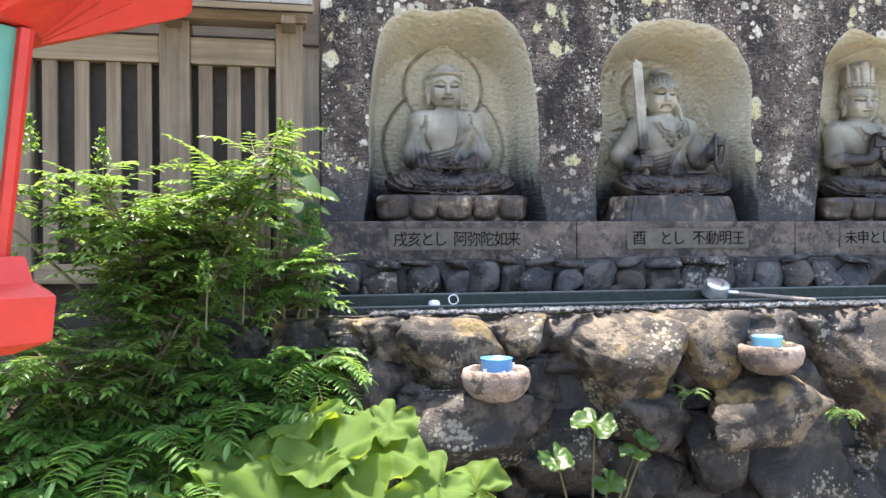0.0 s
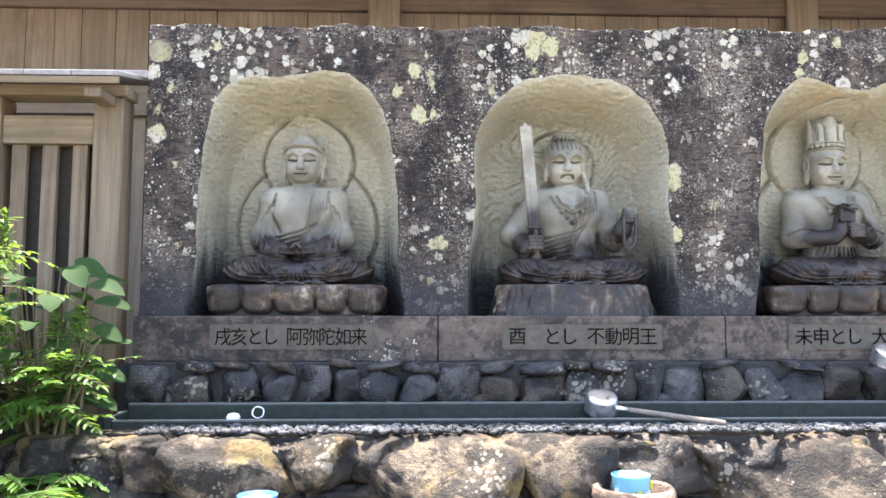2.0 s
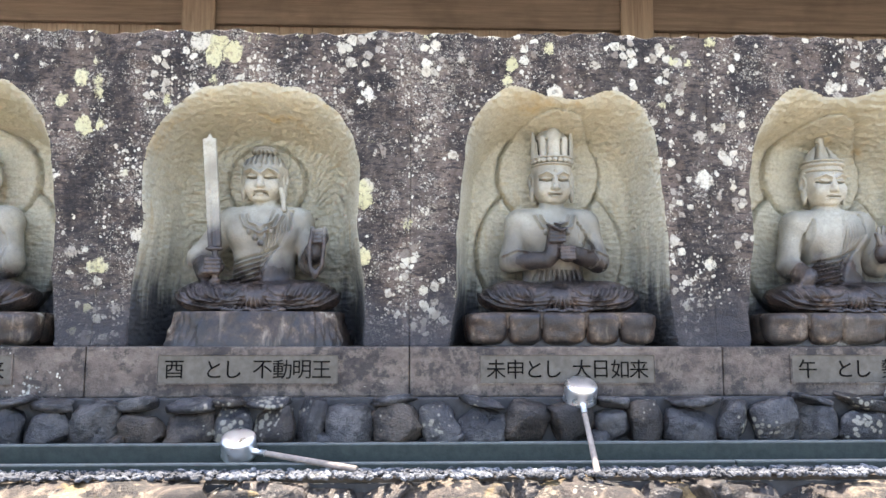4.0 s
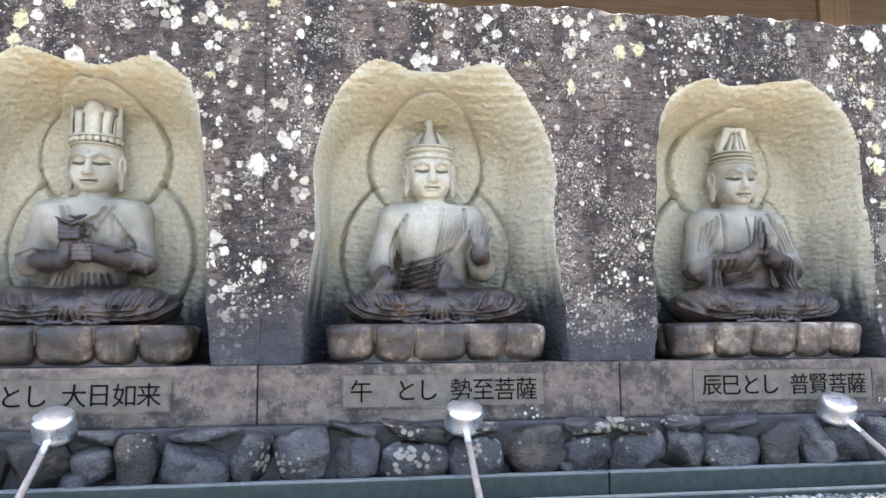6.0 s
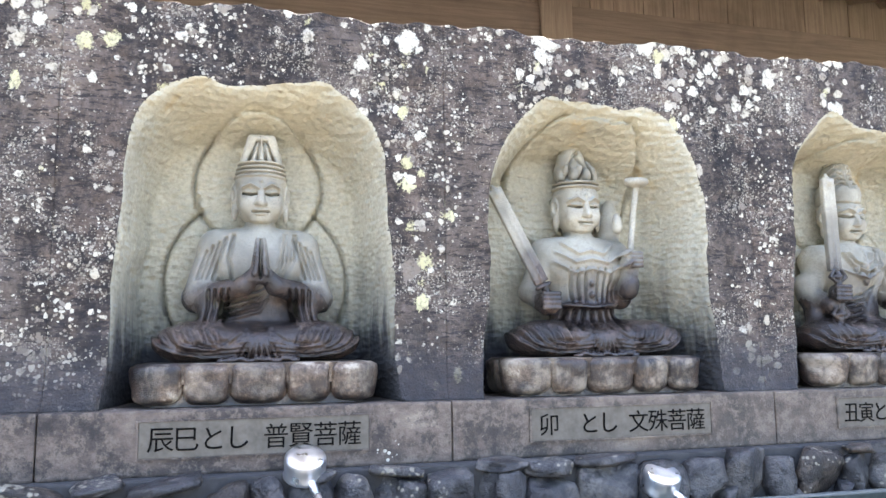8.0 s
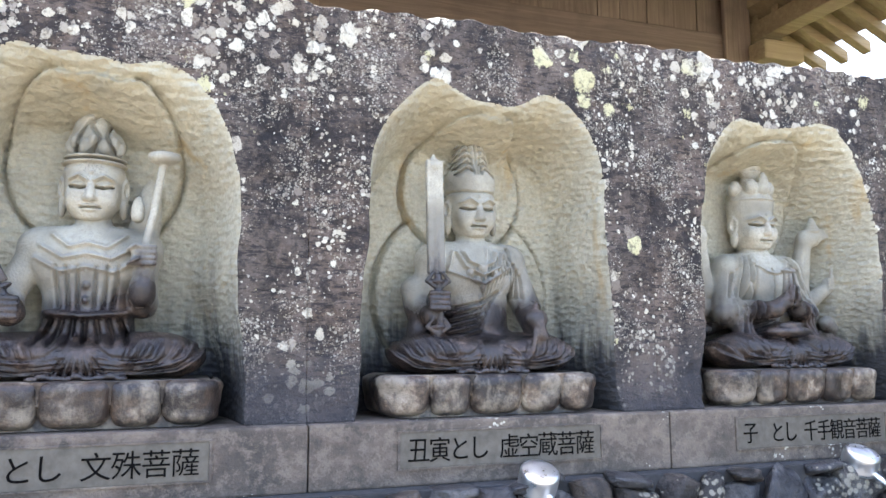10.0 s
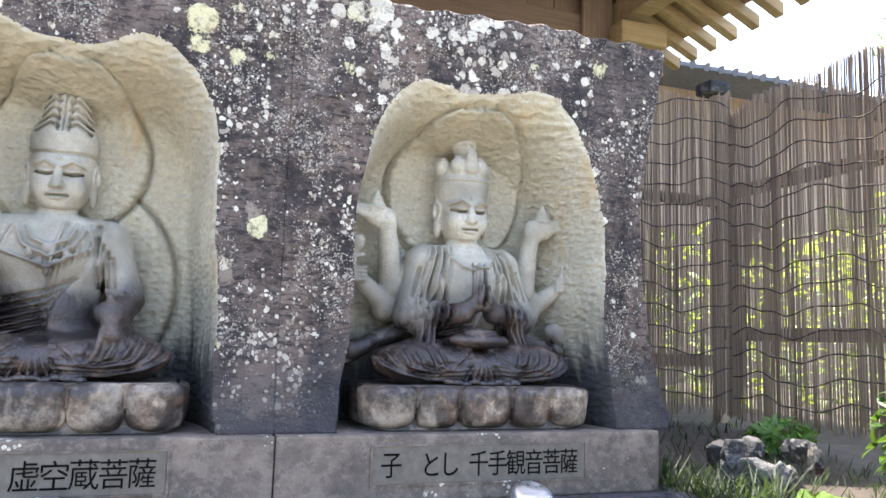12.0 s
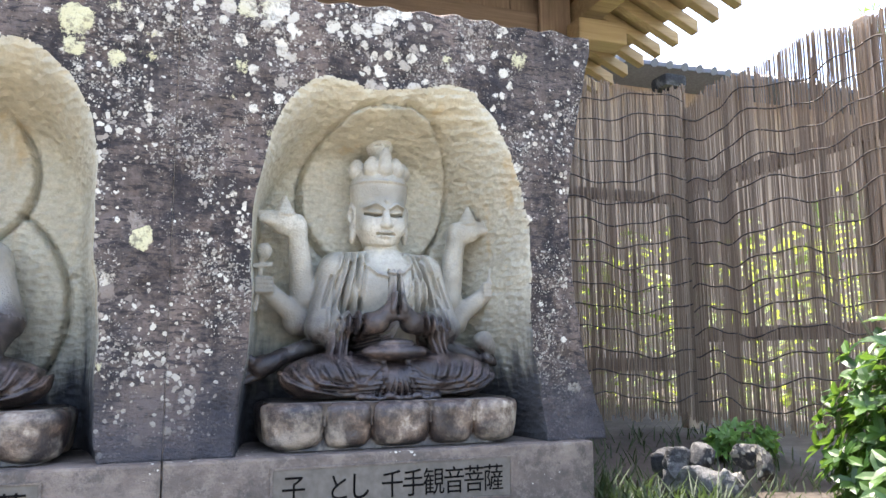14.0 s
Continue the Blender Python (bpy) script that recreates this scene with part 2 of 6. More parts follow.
def old_wood(name, a, b, run='z', rough=0.8):
    n = Nodes(name)
    k = {'x': (1.2, 26, 26), 'y': (26, 1.2, 26), 'z': (26, 26, 1.2)}[run]
    grain = n.noise(1.6, 6, 0.65, n.scaled(*k), 0.6)
    c = n.mix(n.ramp(grain, (0.32, 0.0), (0.7, 1.0)), a, b)
    c = n.mix(n.calc('MULTIPLY', n.random(), 0.45), c, tuple((p + q) * 0.32 for p, q in zip(a, b)))
    c = n.mix(n.ramp(n.noise(3, 4, 0.6), (0.5, 0.0), (0.75, 0.5)), c, tuple(v * 0.5 for v in a))
    return n.finish(c, rough, n.bump(n.calc('ADD', grain, n.calc('MULTIPLY', n.noise(90, 2), 0.3)), 0.4, 0.006))


def leafy(name, dark, light, glow, rough=0.42, by='island'):
    n = Nodes(name)
    r = n.island() if by == 'island' else n.random()
    c = n.mix(r, dark, light)
    c = n.mix(n.calc('MULTIPLY', n.noise(30, 3), 0.35), c, tuple(v * 0.6 for v in dark))
    t = n.mix(r, tuple(v * 0.7 for v in glow), glow)
    return n.finish(c, rough, n.bump(n.noise(60, 3), 0.2, 0.004), through_light=t)


def plain(name, colour, rough=0.6, metal=0.0, wear=0.25, scale=18, relief=0.15, spec=0.5):
    n = Nodes(name)
    c = n.mix(n.ramp(n.noise(scale, 5, 0.65), (0.35, 0.0), (0.75, wear)), colour, tuple(v * 0.4 for v in colour))
    return n.finish(c, n.span(n.noise(scale * 2, 3), 0.3, 0.7, rough - 0.08, rough + 0.1), n.bump(n.noise(scale * 5, 4), relief, 0.003), metal, spec=spec)


M_SLAB = slab_stone()
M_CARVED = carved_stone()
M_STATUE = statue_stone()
M_PEDESTAL = pedestal_stone()
M_PLINTH = plinth_stone()
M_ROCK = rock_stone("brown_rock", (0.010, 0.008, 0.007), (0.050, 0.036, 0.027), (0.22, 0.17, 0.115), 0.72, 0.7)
# darker, glossier rock for most low and set-back boulders and some cobbles
M_ROCK_DARK = rock_stone("darker_rock", (0.006, 0.005, 0.005), (0.022, 0.017, 0.015), (0.10, 0.078, 0.060), 0.5)
M_COBBLE = rock_stone("grey_cobble", (0.012, 0.012, 0.015), (0.036, 0.036, 0.041), (0.10, 0.095, 0.09), 0.4)
M_BASIN = rock_stone("basin_stone", (0.010, 0.010, 0.011), (0.032, 0.032, 0.033), (0.14, 0.137, 0.13), 0.7)
M_MORTAR = plain("dark_mortar", (0.035, 0.035, 0.037), 0.9, wear=0.6, relief=0.5)
M_PLATE = plain("grey_name_plate", (0.112, 0.098, 0.078), 0.8, wear=0.6, scale=22, relief=0.35)
M_INK = plain("black_lettering", (0.004, 0.0035, 0.0035), 0.85, wear=0.3, spec=0.08)
M_CEMENT = plain("trough_cement", (0.018, 0.027, 0.022), 0.7, wear=0.6, relief=0.4)
M_COPING = plain("trough_rim", (0.13, 0.142, 0.138), 0.6, wear=0.6, relief=0.4)
M_GRAVEL = rock_stone("grey_gravel", (0.035, 0.037, 0.042), (0.09, 0.094, 0.105), (0.21, 0.22, 0.235), 0.8)
M_METAL = plain("brushed_steel", (0.72, 0.74, 0.77), 0.34, 1.0, wear=0.12, relief=0.06)
M_HANDLE = old_wood("ladle_handle_wood", (0.16, 0.13, 0.11), (0.30, 0.26, 0.23), 'y')
M_FENCE = old_wood("weathered_fence_wood", (0.135, 0.095, 0.060), (0.31, 0.235, 0.155), 'z')
M_FENCE_X = old_wood("weathered_rail_wood", (0.17, 0.122, 0.075), (0.36, 0.275, 0.18), 'x')
M_SHINGLE = old_wood("grey_shingle_wood", (0.26, 0.24, 0.23), (0.50, 0.47, 0.45), 'y')
M_HALL = old_wood("brown_hall_boards", (0.22, 0.158, 0.108), (0.42, 0.315, 0.22), 'z')
M_HALL_X = old_wood("brown_hall_beam", (0.17, 0.122, 0.087), (0.32, 0.238, 0.17), 'x')
# hall wood under the side eave, ground-bounce light put into its gold
M_RAFTER = old_wood("bounce_lit_rafter_wood", (0.30, 0.215, 0.11), (0.48, 0.37, 0.205), 'x')
M_REED = leafy("dry_reed", (0.16, 0.105, 0.066), (0.50, 0.37, 0.255), (0.36, 0.24, 0.13), 0.6)
M_CORD_AND_GAP = plain("dark_cord_and_gap", (0.05, 0.038, 0.030), 0.8)
M_RED = plain("red_lacquer", (0.62, 0.035, 0.022), 0.42, wear=0.35)
M_TEAL = plain("teal_paint", (0.10, 0.36, 0.29), 0.5, wear=0.3)
M_BOWL = rock_stone("stone_bowl", (0.12, 0.085, 0.065), (0.28, 0.20, 0.155), (0.45, 0.36, 0.29), 0.8)
M_NANDINA = leafy("nandina_leaf", (0.045, 0.115, 0.03), (0.13, 0.24, 0.05), (0.28, 0.44, 0.06), 0.35)
M_FERN = leafy("fern_leaf", (0.06, 0.15, 0.035), (0.16, 0.30, 0.07), (0.30, 0.52, 0.08), 0.4)
M_BUTTERBUR = leafy("butterbur_leaf", (0.040, 0.100, 0.014), (0.120, 0.205, 0.026), (0.30, 0.40, 0.030), 0.75)
M_BROAD = leafy("broad_leaf", (0.022, 0.075, 0.016), (0.060, 0.145, 0.030), (0.09, 0.22, 0.03), 0.75)
M_AZALEA = leafy("azalea_leaf", (0.020, 0.062, 0.013), (0.070, 0.145, 0.027), (0.11, 0.20, 0.024), 0.4)
M_GRASS = leafy("grass_blade", (0.018, 0.038, 0.011), (0.055, 0.082, 0.028), (0.05, 0.08, 0.02), 0.6)
M_FAR = leafy("far_foliage", (0.09, 0.16, 0.03), (0.24, 0.32, 0.06), (0.45, 0.55, 0.08), 0.5)
M_PINE = leafy("pine_needles", (0.07, 0.15, 0.04), (0.17, 0.27, 0.07), (0.25, 0.36, 0.08), 0.5)
M_STEM = plain("plant_stem", (0.12, 0.10, 0.05), 0.7)
M_BARK = plain("bark", (0.11, 0.075, 0.05), 0.9, wear=0.6, relief=0.6)
M_SOIL = plain("dark_soil", (0.055, 0.043, 0.032), 0.95, wear=0.6, scale=9, relief=0.6)
M_TILE = plain("grey_roof_tile", (0.10, 0.115, 0.135), 0.4, wear=0.4)
M_BLUE = plain("blue_plastic", (0.09, 0.27, 0.55), 0.35, wear=0.2)
M_CYAN = plain("cyan_plastic", (0.20, 0.52, 0.68), 0.35, wear=0.2)
M_WHITE = plain("white_plastic", (0.75, 0.78, 0.82), 0.4, wear=0.1)
M_YELLOW = plain("yellow_print", (0.62, 0.55, 0.08), 0.4, wear=0.2)


def ground_material():
    n = Nodes("pale_gravel_ground")
    c = n.ramp(n.noise(1.5, 5), (0.3, (0.16, 0.147, 0.125)), (0.7, (0.28, 0.255, 0.215)))
    c = n.mix(n.ramp(n.noise(70, 4), (0.4, 0.0), (0.7, 0.6)), c, (0.06, 0.055, 0.05))
    return n.finish(c, 0.95, n.bump(n.cells(60).outputs["Distance"], 0.6, 0.01))


def water_material():
    n = Nodes("green_water")
    c = n.ramp(n.noise(4, 3), (0.35, (0.012, 0.024, 0.017)), (0.7, (0.028, 0.046, 0.032)))
    return n.finish(c, 0.06, n.bump(n.noise(14, 3), 0.12, 0.004))


M_GROUND = ground_material()
M_WATER = water_material()

# ---- mesh helpers ----


def mesh_of(bm, name, mat, smooth=False):
    me = bpy.data.meshes.new(name)
    bm.to_mesh(me)
    bm.free()
    if mat:
        me.materials.append(mat)
    if smooth:
        me.polygons.foreach_set("use_smooth", [True] * len(me.polygons))
    return me


def part(name, bm, material, parent=None, label="", smooth=False):
    ob = new(name, mesh_of(bm, name, material, smooth) if isinstance(bm, bmesh.types.BMesh) else bm)
    ob.parent = parent
    if label:
        ob["label"] = label
    return ob


def thing(name, at, label, category, group="", kind="", turn=0.0):
    ob = new(name)
    ob.empty_display_size = 0.05
    ob.matrix_basis = pose(*at, 0, 0, turn)
    return tagged(ob, label, category, group, kind)


def box(bm, lo, hi, bevel=0.0):
    """An upright box between two corners."""
    r = bmesh.ops.create_cube(bm, size=1)
    vs = r["verts"]
    for v in vs:
        v.co = Vector([a + (b - a) * (c + 0.5) for a, b, c in zip(lo, hi, v.co)])
    if bevel:
        es = {e for v in vs for e in v.link_edges}
        bmesh.ops.bevel(bm, geom=list(es), offset=bevel, segments=2, affect='EDGES', profile=0.6)
    return bm


def boxed(lo, hi, bevel=0.004):
    return box(bmesh.new(), lo, hi, bevel)


def tube(bm, pts, radii, sides=8, caps=True):
    """A round tube along points, with a radius at each."""
    pts = [Vector(p) for p in pts]
    rings = []
    up = Vector((0, 0, 1))
    for i, p in enumerate(pts):
        d = (pts[min(i + 1, len(pts) - 1)] - pts[max(i - 1, 0)]).normalized()
        a = d.cross(up if abs(d.dot(up)) < 0.95 else Vector((1, 0, 0))).normalized()
        b = d.cross(a)
        r = radii[i] if isinstance(radii, (list, tuple)) else radii
        rings.append([bm.verts.new(p + r * (math.cos(t) * a + math.sin(t) * b)) for t in (2 * math.pi * k / sides for k in range(sides))])
    for u, v in zip(rings, rings[1:]):
        for k in range(sides):
            bm.faces.new((u[k], u[(k + 1) % sides], v[(k + 1) % sides], v[k]))
    if caps:
        bm.faces.new(rings[0])
        bm.faces.new(rings[-1][::-1])
    return bm


def lathe(bm, profile, sides=28):
    """A turned shape from (radius, height) pairs."""
    rings = [[bm.verts.new((r * math.cos(2 * math.pi * k / sides), r * math.sin(2 * math.pi * k / sides), z)) for k in range(sides)] for r, z in profile]
    for u, v in zip(rings, rings[1:]):
        for k in range(sides):
            bm.faces.new((u[k], u[(k + 1) % sides], v[(k + 1) % sides], v[k]))
    bm.faces.new(rings[0][::-1])
    bm.faces.new(rings[-1])
    return bm


def rock_mesh(seed, sub=3, rough=0.28, facets=13, name="rock", mat=None, taper=0.0):
    """A weathered boulder about one metre across, with broken facets."""
    rng = random.Random(seed)
    bm = bmesh.new()
    bmesh.ops.create_icosphere(bm, subdivisions=sub, radius=0.5)
    off = Vector((rng.uniform(-50, 50), rng.uniform(-50, 50), rng.uniform(-50, 50)))
    cuts = [(Vector((rng.gauss(0, 1), rng.gauss(0, 1), rng.gauss(0, 1))).normalized(), rng.uniform(0.24, 0.42)) for _ in range(facets)]
    for v in bm.verts:
        p = v.co.normalized()
        # a box-like swelling, so that neighbours fill the wall
        k = 1.0 / (abs(p.x) ** 4 + abs(p.y) ** 4 + abs(p.z) ** 4) ** 0.25
        q = p * (0.5 * (0.45 + 0.55 * k))
        for nrm, dist in cuts:
            over = q.dot(nrm) - dist
            if over > 0:
                q -= nrm * over * 0.96
        q += p * rough * 0.26 * noise.noise(p * 1.6 + off) + p * rough * 0.13 * noise.noise(p * 4.2 + off) + p * rough * 0.07 * noise.noise(p * 10 + off) + p * rough * 0.04 * noise.noise(p * 22 + off)
        v.co = q
    top_ = max(v.co.z for v in bm.verts)
    low_ = min(v.co.z for v in bm.verts)
    for v in bm.verts:
        for lim in (0.62 * top_, 0.62 * low_):
            if abs(v.co.z) > abs(lim) and v.co.z * lim > 0:
                v.co.z = lim + (v.co.z - lim) * 0.3
    for a in range(3):        # fill the unit cube
        lo, hi = min(v.co[a] for v in bm.verts), max(v.co[a] for v in bm.verts)
        for v in bm.verts:
            v.co[a] = (v.co[a] - lo) / (hi - lo) - 0.5
    if taper:                 # wedge-shaped, its point hanging down
        for v in bm.verts:
            v.co.x = v.co.x * (1 - taper * (0.42 - v.co.z) ** 1.2 if v.co.z < 0.42 else 1) + 0.10 * taper * (0.5 - v.co.z)
    return mesh_of(bm, name, mat, True)


def grid_mesh(name, V, quads, mats, mat_index=None, smooth=True):
    """A mesh from arrays of vertices and quads."""
    me = bpy.data.meshes.new(name)
    me.vertices.add(len(V))
    me.vertices.foreach_set("co", np.asarray(V, np.float32).ravel())
    quads = np.asarray(quads, np.int32)
    me.loops.add(quads.size)
    me.loops.foreach_set("vertex_index", quads.ravel())
    me.polygons.add(len(quads))
    me.polygons.foreach_set("loop_start", np.arange(0, quads.size, 4, dtype=np.int32))
    for m in mats:
        me.materials.append(m)
    if mat_index is not None:
        me.polygons.foreach_set("material_index", np.asarray(mat_index, np.int32))
    me.update(calc_edges=True)
    me.polygons.foreach_set("use_smooth", np.full(len(quads), smooth))
    return me


# ---- sculpting in a field of distances ----


class Clay:
    """A block of space in which shapes are melted together; mesh() skins it."""

    def __init__(self, lo, hi, step):
        self.step = step
        self.ax = [np.arange(a, b + step, step, dtype=np.float32) for a, b in zip(lo, hi)]
        self.D = np.full([len(a) for a in self.ax], 0.05, np.float32)
        self.blades = []

    def cut(self, lo, hi):
        s = []
        for a, l, h in zip(self.ax, lo, hi):
            i, j = np.searchsorted(a, l), np.searchsorted(a, h)
            s.append(slice(max(int(i) - 1, 0), int(j) + 1))
        X, Y, Z = np.ix_(*[a[q] for a, q in zip(self.ax, s)])
        return tuple(s), X, Y, Z

    def melt(self, s, d, k, take=False):
        A = self.D[s]
        if not A.size:
            return
        if take:
            d = -d
            self.D[s] = np.maximum(A, d) + np.maximum(k - np.abs(A - d), 0) ** 2 / (4 * k)
        else:
            self.D[s] = np.minimum(A, d) - np.maximum(k - np.abs(A - d), 0) ** 2 / (4 * k)

    def egg(self, c, r, k=0.01, turn=0.0, take=False):
        """An ellipsoid; turn: degrees about y, the depth."""
        m = max(r) + k + 2 * self.step
        s, X, Y, Z = self.cut([v - m for v in c], [v + m for v in c])
        X, Y, Z = X - c[0], Y - c[1], Z - c[2]
        if turn:
            t = radians(turn)
            X, Z = X * math.cos(t) + Z * math.sin(t), -X * math.sin(t) + Z * math.cos(t)
        q = np.sqrt((X / r[0]) ** 2 + (Y / r[1]) ** 2 + (Z / r[2]) ** 2)
        q2 = np.sqrt((X / r[0] ** 2) ** 2 + (Y / r[1] ** 2) ** 2 + (Z / r[2] ** 2) ** 2) + 1e-6
        self.melt(s, q * (q - 1) / q2, k, take)

    def rod(self, a, b, ra, rb=None, k=0.01, take=False):
        rb = ra if rb is None else rb
        m = max(ra, rb) + k + 2 * self.step
        s, X, Y, Z = self.cut([min(p, q) - m for p, q in zip(a, b)], [max(p, q) + m for p, q in zip(a, b)])
        v = [q - p for p, q in zip(a, b)]
        n2 = sum(c * c for c in v) + 1e-9
        t = np.clip(((X - a[0]) * v[0] + (Y - a[1]) * v[1] + (Z - a[2]) * v[2]) / n2, 0, 1)
        d = np.sqrt((X - a[0] - t * v[0]) ** 2 + (Y - a[1] - t * v[1]) ** 2 + (Z - a[2] - t * v[2]) ** 2) - (ra + (rb - ra) * t)
        self.melt(s, d, k, take)

    def chain(self, pts, radii, k=0.01):
        for i in range(len(pts) - 1):
            r = radii if isinstance(radii, float) else None
            self.rod(pts[i], pts[i + 1], r or radii[i], r or radii[i + 1], k)

    def brick(self, c, h, round_=0.006, k=0.008, turn=0.0, take=False):
        m = math.sqrt(sum(v * v for v in h)) + k + 2 * self.step
        s, X, Y, Z = self.cut([v - m for v in c], [v + m for v in c])
        X, Y, Z = X - c[0], Y - c[1], Z - c[2]
        if turn:
            t = radians(turn)
            X, Z = X * math.cos(t) + Z * math.sin(t), -X * math.sin(t) + Z * math.cos(t)
        q = [np.abs(p) - (e - round_) for p, e in zip((X, Y, Z), h)]
        d = np.sqrt(sum(np.maximum(p, 0) ** 2 for p in q)) + np.minimum(np.maximum(np.maximum(q[0], q[1]), q[2]), 0) - round_
        self.melt(s, d, k, take)

    def line(self, pts, width, depth, back=9.0, front=-9.0):
        """Cuts (depth > 0) or raises a line, drawn in x and z, on whatever surface faces the front."""
        pts = np.asarray(pts, float)
        lo, hi = pts.min(0) - 3 * width, pts.max(0) + 3 * width
        s, X, Y, Z = self.cut((lo[0], front, lo[1]), (hi[0], back, hi[1]))
        X2, Z2 = X[:, 0, :], Z[:, 0, :]
        best = None
        for (ax, az), (bx, bz) in zip(pts, pts[1:]):
            vx, vz = bx - ax, bz - az
            t = np.clip(((X2 - ax) * vx + (Z2 - az) * vz) / (vx * vx + vz * vz + 1e-9), 0, 1)
            d = (X2 - ax - t * vx) ** 2 + (Z2 - az - t * vz) ** 2
            best = d if best is None else np.minimum(best, d)
        if best is not None and self.D[s].size:
            self.D[s] += (2.25 * depth * np.exp(-best / (width * width)))[:, None, :].astype(np.float32)

    def skin(self):
        D, st = self.D, self.step
        D[0], D[-1], D[:, 0], D[:, -1], D[:, :, 0], D[:, :, -1] = [0.02] * 6
        S = D < 0
        n = np.array(D.shape) - 1
        c = np.zeros(n, np.int8)
        for dx in (0, 1):
            for dy in (0, 1):
                for dz in (0, 1):
                    c += S[dx:n[0] + dx, dy:n[1] + dy, dz:n[2] + dz]
        I = np.argwhere((c > 0) & (c < 8))
        ids = np.full(n, -1, np.int32)
        ids[tuple(I.T)] = np.arange(len(I))
        acc, cnt = np.zeros((len(I), 3), np.float32), np.zeros((len(I), 1), np.float32)
        corners = [(a, b, d) for a in (0, 1) for b in (0, 1) for d in (0, 1)]
        val = {k: D[I[:, 0] + k[0], I[:, 1] + k[1], I[:, 2] + k[2]] for k in corners}
        for k in corners:
            for axis in range(3):
                if k[axis] == 0:
                    k2 = tuple(v + (i == axis) for i, v in enumerate(k))
                    a, b = val[k], val[k2]
                    on = (a < 0) != (b < 0)
                    t = np.where(on, a / np.where(on, a - b, 1), 0)
                    p = np.tile(np.array(k, np.float32), (len(I), 1))
                    p[:, axis] += t
                    acc += p * on[:, None]
                    cnt += on[:, None]
        V = (I + acc / np.maximum(cnt, 1)) * st + np.array([a[0] for a in self.ax])
        Q = []
        for axis in range(3):
            u, v = (axis + 1) % 3, (axis + 2) % 3
            a = [slice(None)] * 3
            b = [slice(None)] * 3
            a[axis], b[axis] = slice(0, -1), slice(1, None)
            A, B = S[tuple(a)], S[tuple(b)]
            E = np.argwhere(A != B)
            E = E[(E[:, u] > 0) & (E[:, v] > 0) & (E[:, u] < n[u]) & (E[:, v] < n[v])]
            ins = A[tuple(E.T)]
            q = []
            for du, dv in ((1, 1), (0, 1), (0, 0), (1, 0)):
                F = E.copy()
                F[:, u] -= du
                F[:, v] -= dv
                q.append(ids[tuple(F.T)])
            q = np.stack(q, 1)
            q[~ins] = q[~ins][:, ::-1]
            Q.append(q)
        return V, np.concatenate(Q)


# ---- the carved wall ----
PITCH, FIRST = 1.088, 0.668
FACE, BACK = 3.28, 3.57            # the slab's front, and the back of the niches
PLINTH_TOP, PLINTH_FOOT = 1.47, 1.30
LAP = 1.59                         # top of the pedestals
CENTRES = [FIRST + PITCH * i for i in range(8)]
# niche: middle, half width at the foot, half width at the spring of the arch, height of the top, scoop in its middle, halo height, halo radius, body halo radius, width of the hewn bevel on the right
NICHES = [
    (0.005, 0.405, 0.375, 2.408, 0.004, 2.115, 0.190, 0.292, 0.07),
    (-0.020, 0.408, 0.375, 2.415, 0.006, 2.100, 0.150, 0.0, 0.08),
    (0.004, 0.402, 0.372, 2.415, 0.042, 2.145, 0.205, 0.292, 0.07),
    (-0.012, 0.415, 0.385, 2.420, 0.018, 2.145, 0.200, 0.292, 0.13),
    (-0.004, 0.402, 0.375, 2.425, 0.036, 2.145, 0.200, 0.285, 0.07),
    (-0.020, 0.405, 0.375, 2.428, 0.030, 2.170, 0.235, 0.0, 0.13),
    (0.000, 0.412, 0.386, 2.455, 0.050, 2.170, 0.210, 0.300, 0.07),
    (0.022, 0.408, 0.380, 2.430, 0.012, 2.165, 0.226, 0.0, 0.12),
]


def arch(X, Z, wb, wt, zt, dip, seed):
    """How deep inside the niche's outline, in metres (negative: outside)."""
    zm = 1.93
    wob = 0.006 * np.sin(X * 17 + seed) + 0.006 * np.sin(Z * 14 + 2 * seed) + 0.0016 * np.sin(X * 57 - Z * 43 + seed)
    horn = 0.012 * np.exp(-((np.abs(X) - 0.19) / 0.06) ** 2)
    top = zt - dip * np.exp(-(X / 0.14) ** 4) + horn + 0.006 * np.sin(X * 11 + seed)
    w = wb + (wt - wb) * np.clip((Z - PLINTH_TOP) / (zm - PLINTH_TOP), 0, 1)
    up = np.clip((Z - zm) / (top - zm), 0, None)
    r = (np.abs(X / w) ** 3.1 + up ** 3.1) ** (1 / 3.1)
    return (1 - r) * w + wob


